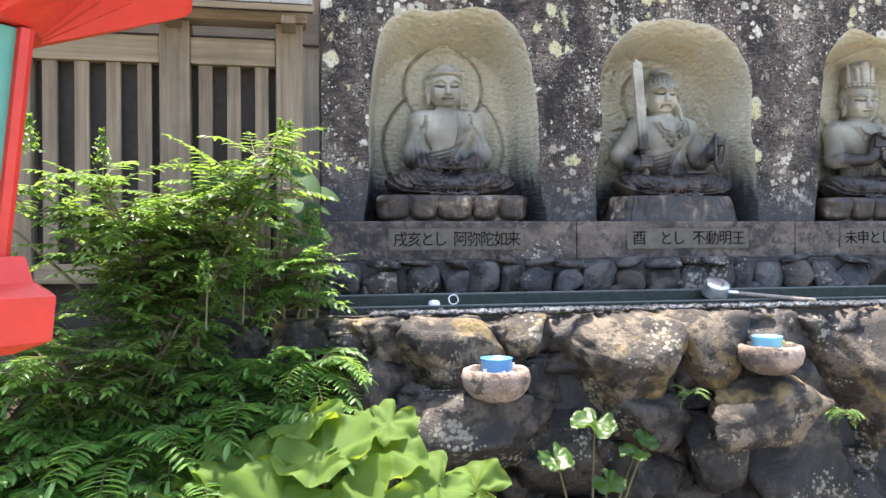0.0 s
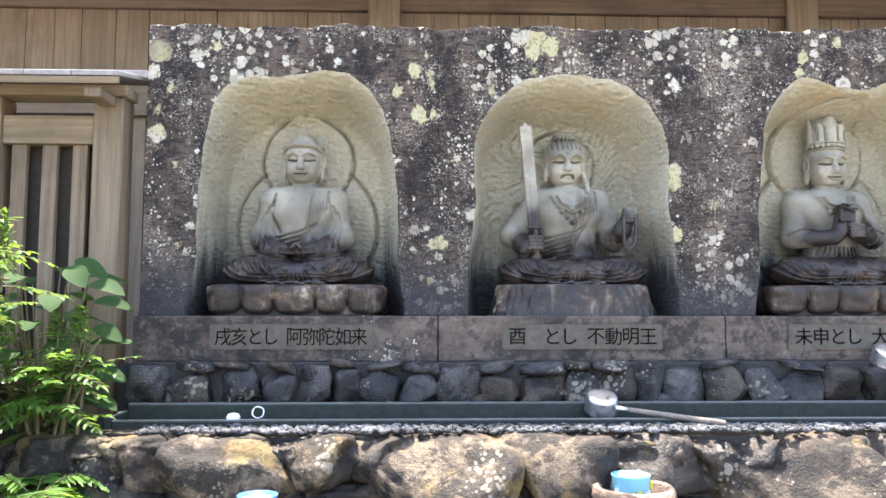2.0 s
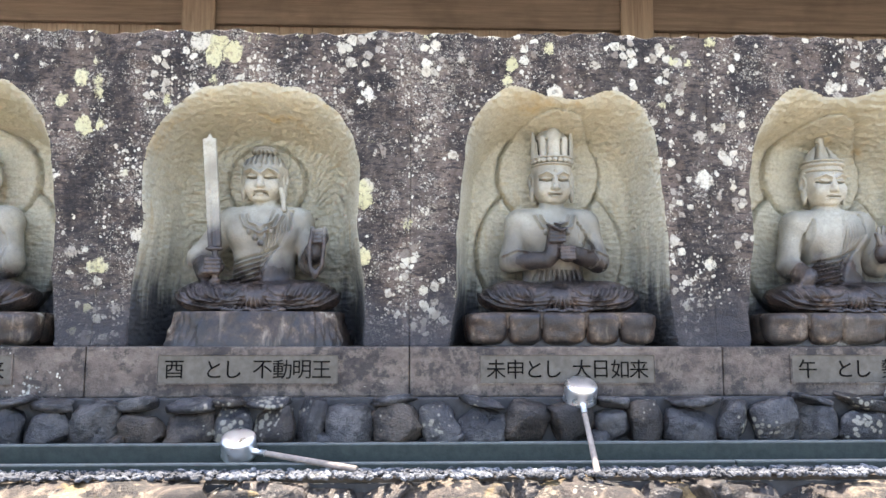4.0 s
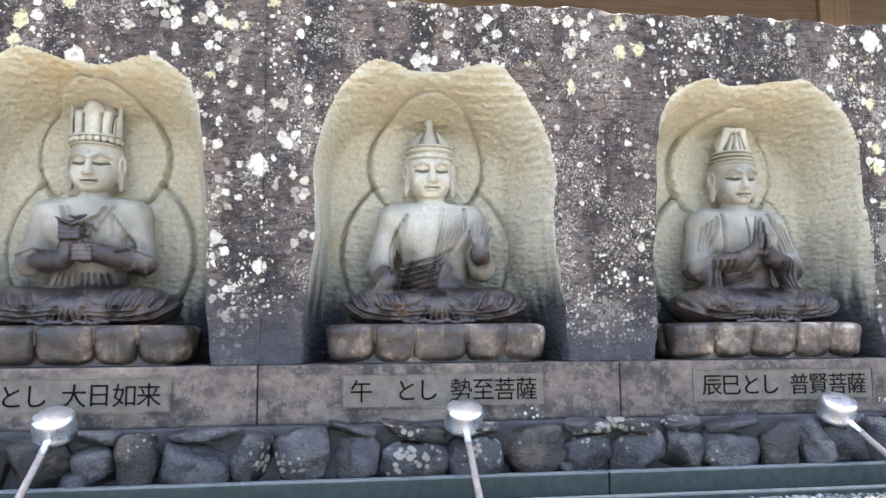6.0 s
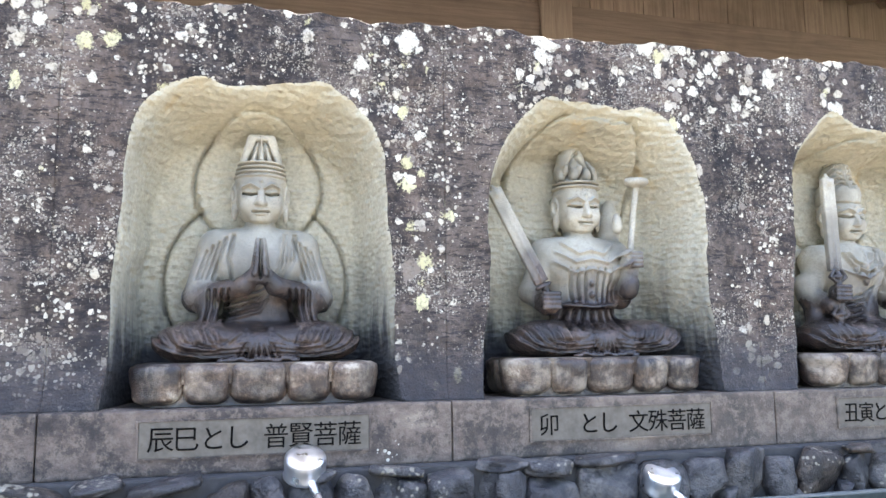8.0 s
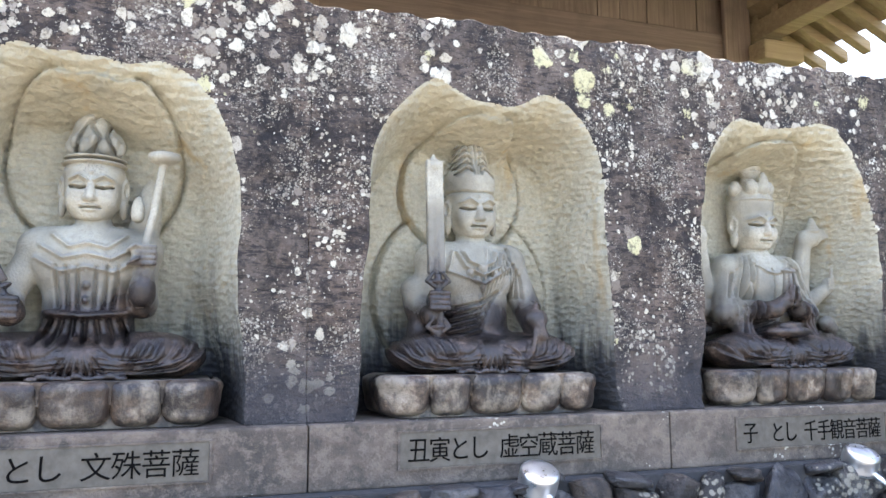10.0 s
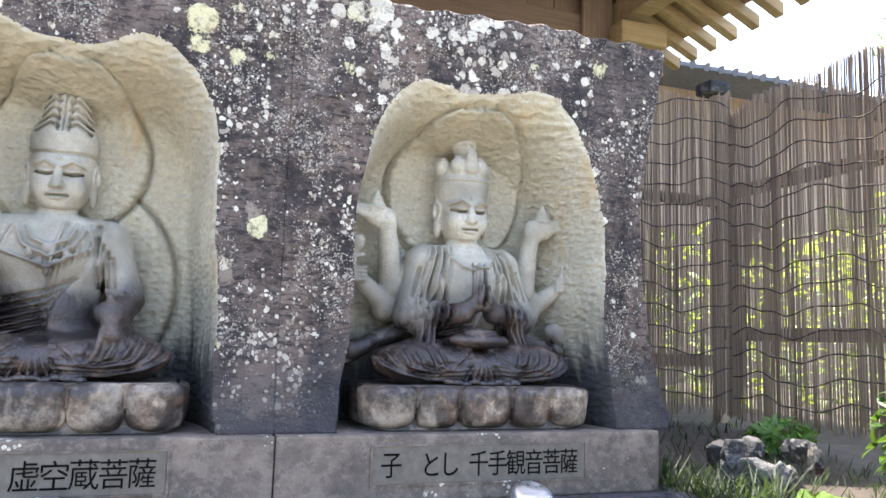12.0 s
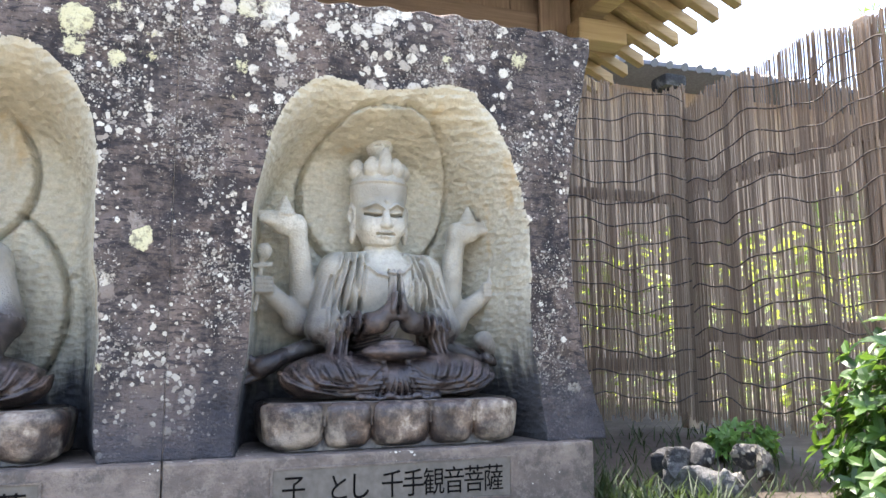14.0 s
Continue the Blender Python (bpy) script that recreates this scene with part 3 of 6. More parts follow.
def panel(i):
    """One slab of the wall with its niche hewn out; its top edge is rough."""
    mid, wb, wt, zt, dip, hz, hr, br, hewn = NICHES[i]
    x0, x1 = -PITCH / 2 + 0.0006, PITCH / 2 - 0.0006
    if i == 0:
        x0 = 0.09 - CENTRES[0]
    if i == 7:
        x1 = 8.90 - CENTRES[7]
    st = 0.0058
    xs = np.linspace(x0, x1, int((x1 - x0) / st))
    zs = np.linspace(0, 1, int((2.62 - PLINTH_TOP) / st))
    X, U = np.meshgrid(xs, zs, indexing='ij')
    world_x = X + CENTRES[i]
    top = 2.595 + 0.006 * world_x + 0.006 * np.sin(world_x * 9.1) + 0.004 * np.sin(world_x * 23 + 1) + 0.004 * np.sin(world_x * 61)
    Z = PLINTH_TOP + U * (top - PLINTH_TOP)
    def depth_in(A, B):
        return arch(A - mid, B, wb, wt, zt, dip, i * 1.7)
    # draw the nearest grid points on to the niche's edge, so that it runs clean
    for _ in range(2):
        ins = depth_in(X, Z)
        gx = (depth_in(X + 1e-4, Z) - ins) / 1e-4
        gz = (depth_in(X, Z + 1e-4) - ins) / 1e-4
        g2 = np.maximum(gx * gx + gz * gz, 0.2)
        near = (np.abs(ins) < 0.62 * st * np.sqrt(g2)) & (U > 0) & (U < 1)
        X = X - np.where(near, ins * gx / g2, 0)
        Z = Z - np.where(near, ins * gz / g2, 0)
    ins = depth_in(X, Z)
    # steep at the sides, scooped gently under the top, with a wider hewn bevel on one side
    R = X - mid
    above = np.clip((Z - 2.10) / 0.26, 0, 1)
    wide = 0.062 + 0.09 * above ** 1.5 + (hewn - 0.062) * np.clip(R / 0.2, 0, 1) * np.clip((Z - 1.55) / 0.3, 0, 1)
    t = np.clip(ins / wide, 0, 1)
    bowl = (BACK - FACE) * (t * t * (3 - 2 * t)) ** (0.55 + 0.35 * above)
    rough = np.array([[noise.noise((x * 7, 0, z * 7)) * 0.010 + noise.noise((x * 27, 3, z * 27)) * 0.006 for z in PLINTH_TOP + zs * 1.13] for x in world_x[:, 0]])
    grooves = np.clip((hewn - 0.06) / 0.06, 0, 1) * (R > 0.1) * np.exp(-((ins - 0.045) / 0.035) ** 2) * (Z > 1.6)
    chis = 0.0055 * np.sin(Z * 235 - ins * 60 + 1.2 * np.sin(Z * 31)) * grooves + 0.0014 * np.sin(Z * 150 + 14 * np.sin(X * 9)) * (ins > 0) * (ins < 0.10) * (1 - grooves)
    chis = chis + (0.0011 * np.sin(Z * 165 + X * 90 + 5 * np.sin(X * 25)) + 0.0008 * np.sin(X * 230 + 4 * np.sin(Z * 40))) * (ins >= 0.08)
    Y = FACE + bowl + np.where(ins > 0.05, rough * 0.4, rough) + chis
    # halos: a low disc with a cut rim
    disc = 0 * X
    for cz, r in ((hz, hr), (1.83, br)):
        if r:
            rr = np.hypot(R, Z - cz)
            disc = np.maximum(disc, 0.020 * (rr < r))
            Y += 0.036 * np.exp(-((rr - r) / 0.0062) ** 2) * (ins > 0.02) * ((np.hypot(R, Z - hz) > hr - 0.01) | (cz == hz))
    Y -= disc * (ins > 0.03)
    if i == 1:        # flames behind the wrathful figure
        ang = np.arctan2(X, Z - 2.0)
        rr = np.hypot(X, Z - 2.0)
        tongue = np.sin(ang * 19 + 5 * np.sin(rr * 15 + ang * 3) + 2 * np.sin(rr * 33))
        Y += (0.016 * np.exp(-(tongue / 0.24) ** 2) - 0.004 * tongue) * (ins > 0.06) * (rr > 0.17) * np.clip((Z - 1.66) / 0.1, 0, 1)
    if i == 7:
        X = X + np.where(X > 0.42, -0.09 * np.sin(np.clip((Z - 1.5) / 1.1, 0, 1) * math.pi) * np.clip((X - 0.42) / 0.2, 0, 1), 0)
    lift = np.clip((1.62 - Z) / 0.15, 0, 1)
    Y -= 0.02 * lift * lift * (ins < 0)
    nx, nz = X.shape
    V = np.stack([X, Y, Z], -1).reshape(-1, 3)
    idx = np.arange(nx * nz).reshape(nx, nz)
    Q = np.stack([idx[:-1, :-1], idx[1:, :-1], idx[1:, 1:], idx[:-1, 1:]], -1).reshape(-1, 4)
    fresh = ((ins[:-1, :-1] + ins[1:, :-1] + ins[1:, 1:] + ins[:-1, 1:]) / 4 > 0.001).reshape(-1).astype(int)
    # sides, top and back
    rim = np.concatenate([idx[:, 0], idx[-1, 1:], idx[::-1, -1][1:], idx[0, ::-1][1:-1]])
    deep = V[rim].copy()
    deep[:, 1] = 3.72
    base = len(V)
    V = np.concatenate([V, deep])
    k = np.arange(len(rim))
    k2 = np.roll(k, -1)
    side = np.stack([rim[k], base + k, base + k2, rim[k2]], -1)
    V = np.concatenate([V, [[x0, 3.72, PLINTH_TOP], [x1, 3.72, PLINTH_TOP], [x1, 3.72, 2.60], [x0, 3.72, 2.60]]])
    back = np.array([[len(V) - 1, len(V) - 2, len(V) - 3, len(V) - 4]])
    Q = np.concatenate([Q, side, back])
    mi = np.concatenate([fresh, np.zeros(len(side) + 1, int)])
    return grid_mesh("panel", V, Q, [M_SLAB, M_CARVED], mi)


wall = thing("wall_north", (0, 0, 0), "dark weathered stone wall of eight slabs with lichen and carved niches", "wall", kind="structure")
for i in range(8):
    ob = part("panel", panel(i), None, wall)
    ob.location.x = CENTRES[i]

plinth = thing("plinth", (0, 0, 0), "dark brown stone plinth under the carved wall", "plinth", kind="structure")
for i in range(8):
    a = CENTRES[i] - PITCH / 2 + 0.0012
    b = CENTRES[i] + PITCH / 2 - 0.0012 if i < 7 else 8.835
    if i == 0:
        a = 0.085
    bm = boxed((a, 3.222, PLINTH_FOOT), (b, 3.75, PLINTH_TOP), 0.007)
    part("block", bm, M_PLINTH, plinth)

WORDS = ["戌亥とし 阿弥陀如来", "酉　とし 不動明王", "未申とし 大日如来", "午　とし 勢至菩薩", "辰巳とし 普賢菩薩", "卯　とし 文殊菩薩", "丑寅とし 虚空蔵菩薩", "子　とし 千手観音菩薩"]


GLYPHS = {}


def glyph(ch):
    """One written character, 66 mm high, standing upright."""
    if ch not in GLYPHS:
        c = bpy.data.curves.new("character", 'FONT')
        c.body, c.size, c.extrude, c.resolution_u, c.offset = ch, 0.070, 0.0008, 3, 0.0
        tmp = bpy.data.objects.new("character", c)
        scene.collection.objects.link(tmp)
        me = bpy.data.meshes.new_from_object(tmp.evaluated_get(bpy.context.evaluated_depsgraph_get()))
        bpy.data.objects.remove(tmp)
        xs, ys = [v.co.x for v in me.vertices], [v.co.y for v in me.vertices]
        me.transform(Matrix.Rotation(radians(90), 4, 'X') @ Matrix.Translation((-(max(xs) + min(xs)) / 2, -(max(ys) + min(ys)) / 2, 0)))
        me.materials.clear()
        me.materials.append(M_INK)
        GLYPHS[ch] = me
    return GLYPHS[ch]


def name_plate(i):
    t = thing("name_plate", (CENTRES[i], 3.222, 1.3935), "grey stone name plate with black brushed characters on the plinth", "sign", "name plates")
    part("panel", boxed((-0.302, -0.003, -0.047), (0.302, 0.02, 0.047), 0.002), M_PLATE, t)
    rim = bmesh.new()
    for lo, hi in (((-0.308, -0.0055, 0.047), (0.308, 0.01, 0.051)), ((-0.308, -0.0055, -0.051), (0.308, 0.01, -0.047)), ((-0.308, -0.0055, -0.047), (-0.302, 0.01, 0.047)), ((0.302, -0.0055, -0.047), (0.308, 0.01, 0.047))):
        box(rim, lo, hi)
    part("frame", rim, M_PLINTH, t)
    word = WORDS[i]
    room = [0.45 if ch == " " else 1.0 for ch in word]
    step = 0.560 / sum(room)
    x = -0.280
    for ch, r in zip(word, room):
        if ch not in " \u3000":
            k = min(1.0, step / 0.064)
            ob = part("character", glyph(ch), None, t)
            ob.matrix_basis = Matrix.LocRotScale((x + step * r / 2, -0.0042, 0.0), None, (k, 1, 1))
        x += step * r


for i in range(8):
    name_plate(i)

# ---- pedestals ----
SHIFT = [0.0, -0.004, 0.0, -0.006, 0.0, -0.012, 0.0, 0.024]      # how far each figure sits off the middle of its slab


def girth(s, out_=0.0):
    """A point on the pedestal's outline, s metres round from the middle of its front, moved outwards."""
    flat, r = 0.252, 0.075
    a, k = abs(s), math.copysign(1, s)
    if a < flat:
        return k * a, -0.165 - out_
    if a < flat + r * math.pi / 2:
        t = (a - flat) / r
        return k * (flat + (r + out_) * math.sin(t)), -0.165 + r - (r + out_) * math.cos(t)
    return k * (flat + r + out_), -0.165 + r + (a - flat - r * math.pi / 2)


def petal(s0, s1, seed):
    """A blunt lotus petal with rounded corners, swelling out of the pedestal."""
    bm = bmesh.new()
    n_ = 14
    rows = []
    for a in range(n_ + 1):
        row = []
        for b in range(n_ + 1):
            p, q = 2 * a / n_ - 1, 2 * b / n_ - 1
            r = max(abs(p), abs(q), 1e-6)
            e = 4.0 if q < 0 else 8.0
            k = 1 / max(abs(p / r) ** e + abs(q / r) ** e, 1e-6) ** (1 / e)
            p, q = p * k, q * k
            v = (q + 1) / 2
            across = p * (0.93 + 0.07 * v)
            swell = 0.026 * max(0.0, 1 - r ** 6) ** 0.55 + 0.014 * (v - 0.5)
            swell += 0.004 * noise.noise((p * 2 + seed * 7, q * 2, seed)) - 0.004 * math.exp(-(p / 0.25) ** 2) * (1 - r)
            x, y = girth((s0 + s1) / 2 + (s1 - s0) / 2 * across, swell - 0.010)
            row.append(bm.verts.new((x, y, 0.004 + 0.112 * v)))
        rows.append(row)
    for p, q in zip(rows, rows[1:]):
        for k in range(n_):
            bm.faces.new((p[k], q[k], q[k + 1], p[k + 1]))
    return bm


def petal_tip(s, seed):
    """The point of a second row of petals, showing between two of the first."""
    bm = bmesh.new()
    rows = []
    for a in range(7):
        row = []
        for b in range(5):
            p, v = a / 3 - 1, b / 4
            x, y = girth(s + p * 0.024 * (0.25 + 0.75 * v), -0.006 + 0.014 * (1 - p * p) * (0.4 + 0.6 * v))
            row.append(bm.verts.new((x, y, 0.060 + 0.056 * v)))
        rows.append(row)
    for p, q in zip(rows, rows[1:]):
        for k in range(4):
            bm.faces.new((p[k], q[k], q[k + 1], p[k + 1]))
    return bm


def lotus_pedestal(i):
    t = thing("lotus_pedestal", (CENTRES[i] + SHIFT[i], 3.43, PLINTH_TOP + 0.002), "low lotus pedestal of damp dark stone with blunt petals", "pedestal", "lotus pedestals")
    core = bmesh.new()
    rows = []
    for z, o in ((0.0, -0.022), (0.03, -0.026), (0.09, -0.020), (0.112, -0.012), (0.117, -0.016)):
        rows.append([core.verts.new((*girth(-0.55 + 1.1 * k / 60, o), z)) for k in range(61)])
    for p, q in zip(rows, rows[1:]):
        for k in range(60):
            core.faces.new((p[k], p[k + 1], q[k + 1], q[k]))
    core.faces.new(rows[-1])
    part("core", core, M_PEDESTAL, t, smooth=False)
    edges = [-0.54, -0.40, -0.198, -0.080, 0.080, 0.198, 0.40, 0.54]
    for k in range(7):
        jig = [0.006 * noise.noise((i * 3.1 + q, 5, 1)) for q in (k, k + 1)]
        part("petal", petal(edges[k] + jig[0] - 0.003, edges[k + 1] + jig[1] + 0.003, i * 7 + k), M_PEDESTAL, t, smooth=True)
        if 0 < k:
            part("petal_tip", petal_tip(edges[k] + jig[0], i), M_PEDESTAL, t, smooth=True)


def rock_pedestal(i):
    t = thing("rock_pedestal", (CENTRES[i] + SHIFT[i], 3.43, PLINTH_TOP), "rough hewn rock pedestal of damp dark stone", "pedestal")
    bm = bmesh.new()
    rows = []
    for b in range(22):
        v = b / 21
        row = []
        for a in range(121):
            ang = -1.95 + 3.9 * a / 120
            chip = noise.noise((ang * 16, v * 1.5, 4)) * 0.016 + noise.noise((ang * 38, v * 3.5, 9)) * 0.010
            r = 1.0 - 0.10 * v + chip * 3
            row.append(bm.verts.new((0.325 * r * math.copysign(abs(math.sin(ang)) ** 0.75, ang), -0.185 * r * math.copysign(abs(math.cos(ang)) ** 0.55, math.cos(ang)), 0.121 * v)))
        rows.append(row)
    for p, q in zip(rows, rows[1:]):
        for k in range(120):
            bm.faces.new((p[k], p[k + 1], q[k + 1], q[k]))
    bm.faces.new(rows[-1])
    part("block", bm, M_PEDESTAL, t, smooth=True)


for i in range(8):
    (rock_pedestal if i == 1 else lotus_pedestal)(i)

# ---- statues ----


LOW = (0.0, 0.10, 0.20, 0.385, 0.44, 0.49, 0.60, 0.70)        # heights as modelled ...
TRUE = (0.0, 0.10, 0.192, 0.352, 0.403, 0.430, 0.575, 0.70)   # ... and as they settle in the stone
SLIM = 0.90                                                   # breadth of the figures above their laps


def at(x, y, z):
    """The modelled place of a point whose true place on the statue is known."""
    return x / (1 - (1 - SLIM) * min(max((z - 0.09) / 0.07, 0), 1)), y, float(np.interp(z, TRUE, LOW))


def figure(i):
    st = 0.0037
    b = Clay((-0.47, -0.17, -0.01), (0.47, 0.15, 0.72), st)
    # crossed legs under the robe
    w = 0.283 if i != 5 else 0.290
    b.egg((0, -0.01, 0.052), (w - 0.02, 0.125, 0.062), 0.02)
    for s in (-1, 1):
        b.egg((s * (w - 0.095), -0.035, 0.055), (0.108, 0.100, 0.056), 0.03)
        b.rod((s * 0.08, 0.03, 0.070), (s * (w - 0.085), -0.045, 0.060), 0.054, 0.052, 0.03)
    b.rod((0.20, -0.078, 0.062), (-0.06, -0.108, 0.050), 0.042, 0.036, 0.02)
    b.rod((-0.20, -0.075, 0.055), (0.08, -0.104, 0.042), 0.042, 0.036, 0.02)
    # trunk
    b.egg((0, 0.05, 0.17), (0.128, 0.085, 0.13), 0.03)
    b.egg((0, 0.050, 0.31), (0.155, 0.092, 0.125), 0.04)
    b.rod((-0.138, 0.060, 0.372), (0.138, 0.060, 0.372), 0.066, 0.066, 0.05)
    b.rod((0, 0.062, 0.40), (0, 0.062, 0.49), 0.058, 0.050, 0.02)
    b.egg((-0.066, 0.0, 0.318), (0.075, 0.036, 0.055), 0.03)
    b.egg((0.066, 0.0, 0.318), (0.075, 0.036, 0.055), 0.03)
    # hems hanging like hammocks from each knee to the middle, and a fan between
    for s in (-1, 1):
        for n_ in range(6):
            o = 0.005 * math.sin(i * 2.1 + n_ * 3.3 + s)
            pts = [(s * (0.290 - 0.034 * n_), 0.090 + o), (s * (0.272 - 0.034 * n_), 0.058 - 0.002 * n_), (s * (0.222 - 0.029 * n_), 0.030 + 0.005 * n_ + o), (s * (0.140 - 0.016 * n_), 0.018 + 0.010 * n_), (s * 0.035, 0.024 + 0.013 * n_)]
            b.line(pts, 0.0055, 0.0036)
            b.line([(x + s * 0.013, z - 0.006) for x, z in pts], 0.0050, -0.0032)
    for k in range(7):
        x = -0.036 + 0.012 * k
        b.line([(x * 0.55, 0.098), (x * 0.8, 0.055), (x * 1.7, 0.012)], 0.0045, 0.0042)
    for k in range(9):
        x = -0.10 + 0.025 * k
        b.egg((x, -0.128, 0.006 + 0.004 * math.sin(k * 2.3 + i)), (0.016, 0.014, 0.009), 0.004)
    ARMS[i](b)
    V, Q = b.skin()
    slim = 1 - (1 - SLIM) * np.clip((V[:, 2] - 0.09) / 0.07, 0, 1)
    V[:, 0] *= slim
    V[:, 2] = np.interp(V[:, 2], LOW, TRUE)
    head, HQ = face(i).skin()
    for more, quads in [(head, HQ)] + [c.skin() for c in b.blades]:
        V, Q = np.concatenate([V, more]), np.concatenate([Q, quads + len(V)])
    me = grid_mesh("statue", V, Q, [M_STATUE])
    ob = new("statue", me)
    ob.location = (CENTRES[i] + SHIFT[i], 3.42, LAP)
    tagged(ob, LABELS[i], "statue", "seated statues")
    return ob


def face(i):
    """The head in finer clay: features, ears, hair, crown."""
    st = 0.0027
    H = HEADS[i]
    cz = H.get("z", 0.500)
    cx = H.get("x", 0.0)
    c = Clay((-0.125 + cx, -0.085, cz - 0.125), (0.125 + cx, 0.155, cz + 0.27), st)
    y = 0.055

    def P(x, dy, z):
        return (cx + x, y + dy, cz + z)
    c.egg(P(0, 0.0, 0.02), (0.073, 0.080, 0.085), 0.01)
    c.egg(P(0, -0.008, -0.03), (0.066, 0.070, 0.062), 0.02)
    c.egg(P(0, -0.042, -0.070), (0.027, 0.028, 0.020), 0.02)
    c.rod(P(0, 0.034, -0.100), P(0, 0.010, -0.05), 0.043, 0.045, 0.01)
    for k in range(3):
        c.line([(cx - 0.05, cz - 0.080 - 0.011 * k), (cx - 0.02, cz - 0.087 - 0.011 * k), (cx + 0.02, cz - 0.087 - 0.011 * k), (cx + 0.05, cz - 0.080 - 0.011 * k)], 0.0038, 0.004)
    for s in (-1, 1):
        c.egg(P(s * 0.035, -0.052, -0.028), (0.026, 0.022, 0.028), 0.02)
        c.egg(P(s * 0.030, -0.086, 0.010), (0.024, 0.020, 0.011), 0.010, take=True)
        c.egg(P(s * 0.030, -0.066, 0.007), (0.021, 0.012, 0.0085), 0.004)
        c.line([(cx + s * 0.010, cz + 0.002), (cx + s * 0.03, cz - 0.001), (cx + s * 0.052, cz + 0.006)], 0.0030, 0.0075, y)
        c.line([(cx + s * 0.008, cz + 0.018), (cx + s * 0.03, cz + 0.033), (cx + s * 0.056, cz + 0.023)], 0.0038, -0.0062, y)
        c.egg(P(s * 0.0115, -0.078, -0.028), (0.0085, 0.011, 0.0075), 0.004)
        # long ears
        c.egg(P(s * 0.078, 0.012, 0.010), (0.013, 0.026, 0.036), 0.006)
        c.egg(P(s * 0.077, 0.005, -0.042), (0.0105, 0.016, 0.030), 0.006)
        c.egg(P(s * 0.085, -0.006, 0.008), (0.007, 0.014, 0.020), 0.004, take=True)
    c.rod(P(0, -0.072, 0.022), P(0, -0.090, -0.026), 0.0085, 0.0125, 0.008)
    c.egg(P(0, -0.076, -0.0485), (0.021, 0.010, 0.0050), 0.003)
    c.egg(P(0, -0.074, -0.0585), (0.018, 0.010, 0.0060), 0.003)
    c.line([(cx - 0.024, cz - 0.052), (cx, cz - 0.0535), (cx + 0.024, cz - 0.052)], 0.0026, 0.0050, y)
    c.egg(P(0, -0.078, 0.040), (0.006, 0.006, 0.006), 0.002)
    H["top"](c, P, cx, cz)
    return c


def buddha_hair(c, P, cx, cz):
    c.egg(P(0, 0.010, 0.040), (0.084, 0.086, 0.050), 0.006)
    c.egg(P(0, 0.006, 0.066), (0.086, 0.088, 0.016), 0.006)
    c.egg(P(0, 0.012, 0.088), (0.056, 0.056, 0.038), 0.006)
    c.line([(cx - 0.086, cz + 0.035), (cx - 0.055, cz + 0.053), (cx, cz + 0.057), (cx + 0.055, cz + 0.053), (cx + 0.086, cz + 0.035)], 0.0035, 0.005, 0.05)


def tall_crown(c, P, cx, cz):
    """A beaded band under five upright panels: a rounded middle, pointed outer corners."""
    c.egg(P(0, 0.01, 0.05), (0.079, 0.080, 0.045), 0.006)
    c.rod(P(0, 0.012, 0.090), P(0, 0.012, 0.150), 0.069, 0.071, 0.004)
    c.brick(P(0, 0.0, 0.128), (0.066, 0.062, 0.045), 0.020, 0.006)
    c.egg(P(0, -0.035, 0.180), (0.030, 0.030, 0.034), 0.006)
    c.rod(P(0, -0.045, 0.10), P(0, -0.045, 0.185), 0.030, 0.027, 0.006)
    for s in (-1, 1):
        c.rod(P(s * 0.066, -0.02, 0.10), P(s * 0.074, -0.02, 0.195), 0.018, 0.006, 0.004)
        c.rod(P(s * 0.040, -0.045, 0.10), P(s * 0.044, -0.045, 0.165), 0.020, 0.014, 0.004)
        for x in (0.026, 0.056):
            c.line([(cx + s * x, cz + 0.105), (cx + s * x * 1.05, cz + 0.165)], 0.0034, 0.007)
    for k in range(11):
        a = -1.35 + 2.7 * k / 10
        c.egg(P(0.078 * math.sin(a), 0.006 - 0.082 * math.cos(a), 0.082), (0.010, 0.010, 0.009), 0.002)
    c.egg(P(0, -0.002, 0.095), (0.084, 0.084, 0.007), 0.002)
    c.egg(P(0, -0.002, 0.068), (0.082, 0.083, 0.006), 0.002)


def topknot(c, P, cx, cz):
    """A flat band with a pointed knot of hair."""
    c.egg(P(0, 0.01, 0.05), (0.080, 0.080, 0.045), 0.006)
    c.egg(P(0, 0.004, 0.078), (0.083, 0.085, 0.014), 0.002)
    c.egg(P(0, 0.004, 0.093), (0.080, 0.080, 0.010), 0.002)
    c.rod(P(0, 0.01, 0.095), P(0, 0.01, 0.185), 0.040, 0.016, 0.006)
    for s in (-1, 1):
        c.rod(P(s * 0.050, 0.005, 0.104), P(s * 0.022, 0.005, 0.150), 0.020, 0.010, 0.004)
        c.line([(cx + s * 0.030, cz + 0.104), (cx + s * 0.014, cz + 0.170)], 0.0035, 0.007)
    c.line([(cx - 0.086, cz + 0.052), (cx, cz + 0.047), (cx + 0.086, cz + 0.052)], 0.0035, 0.005, 0.05)


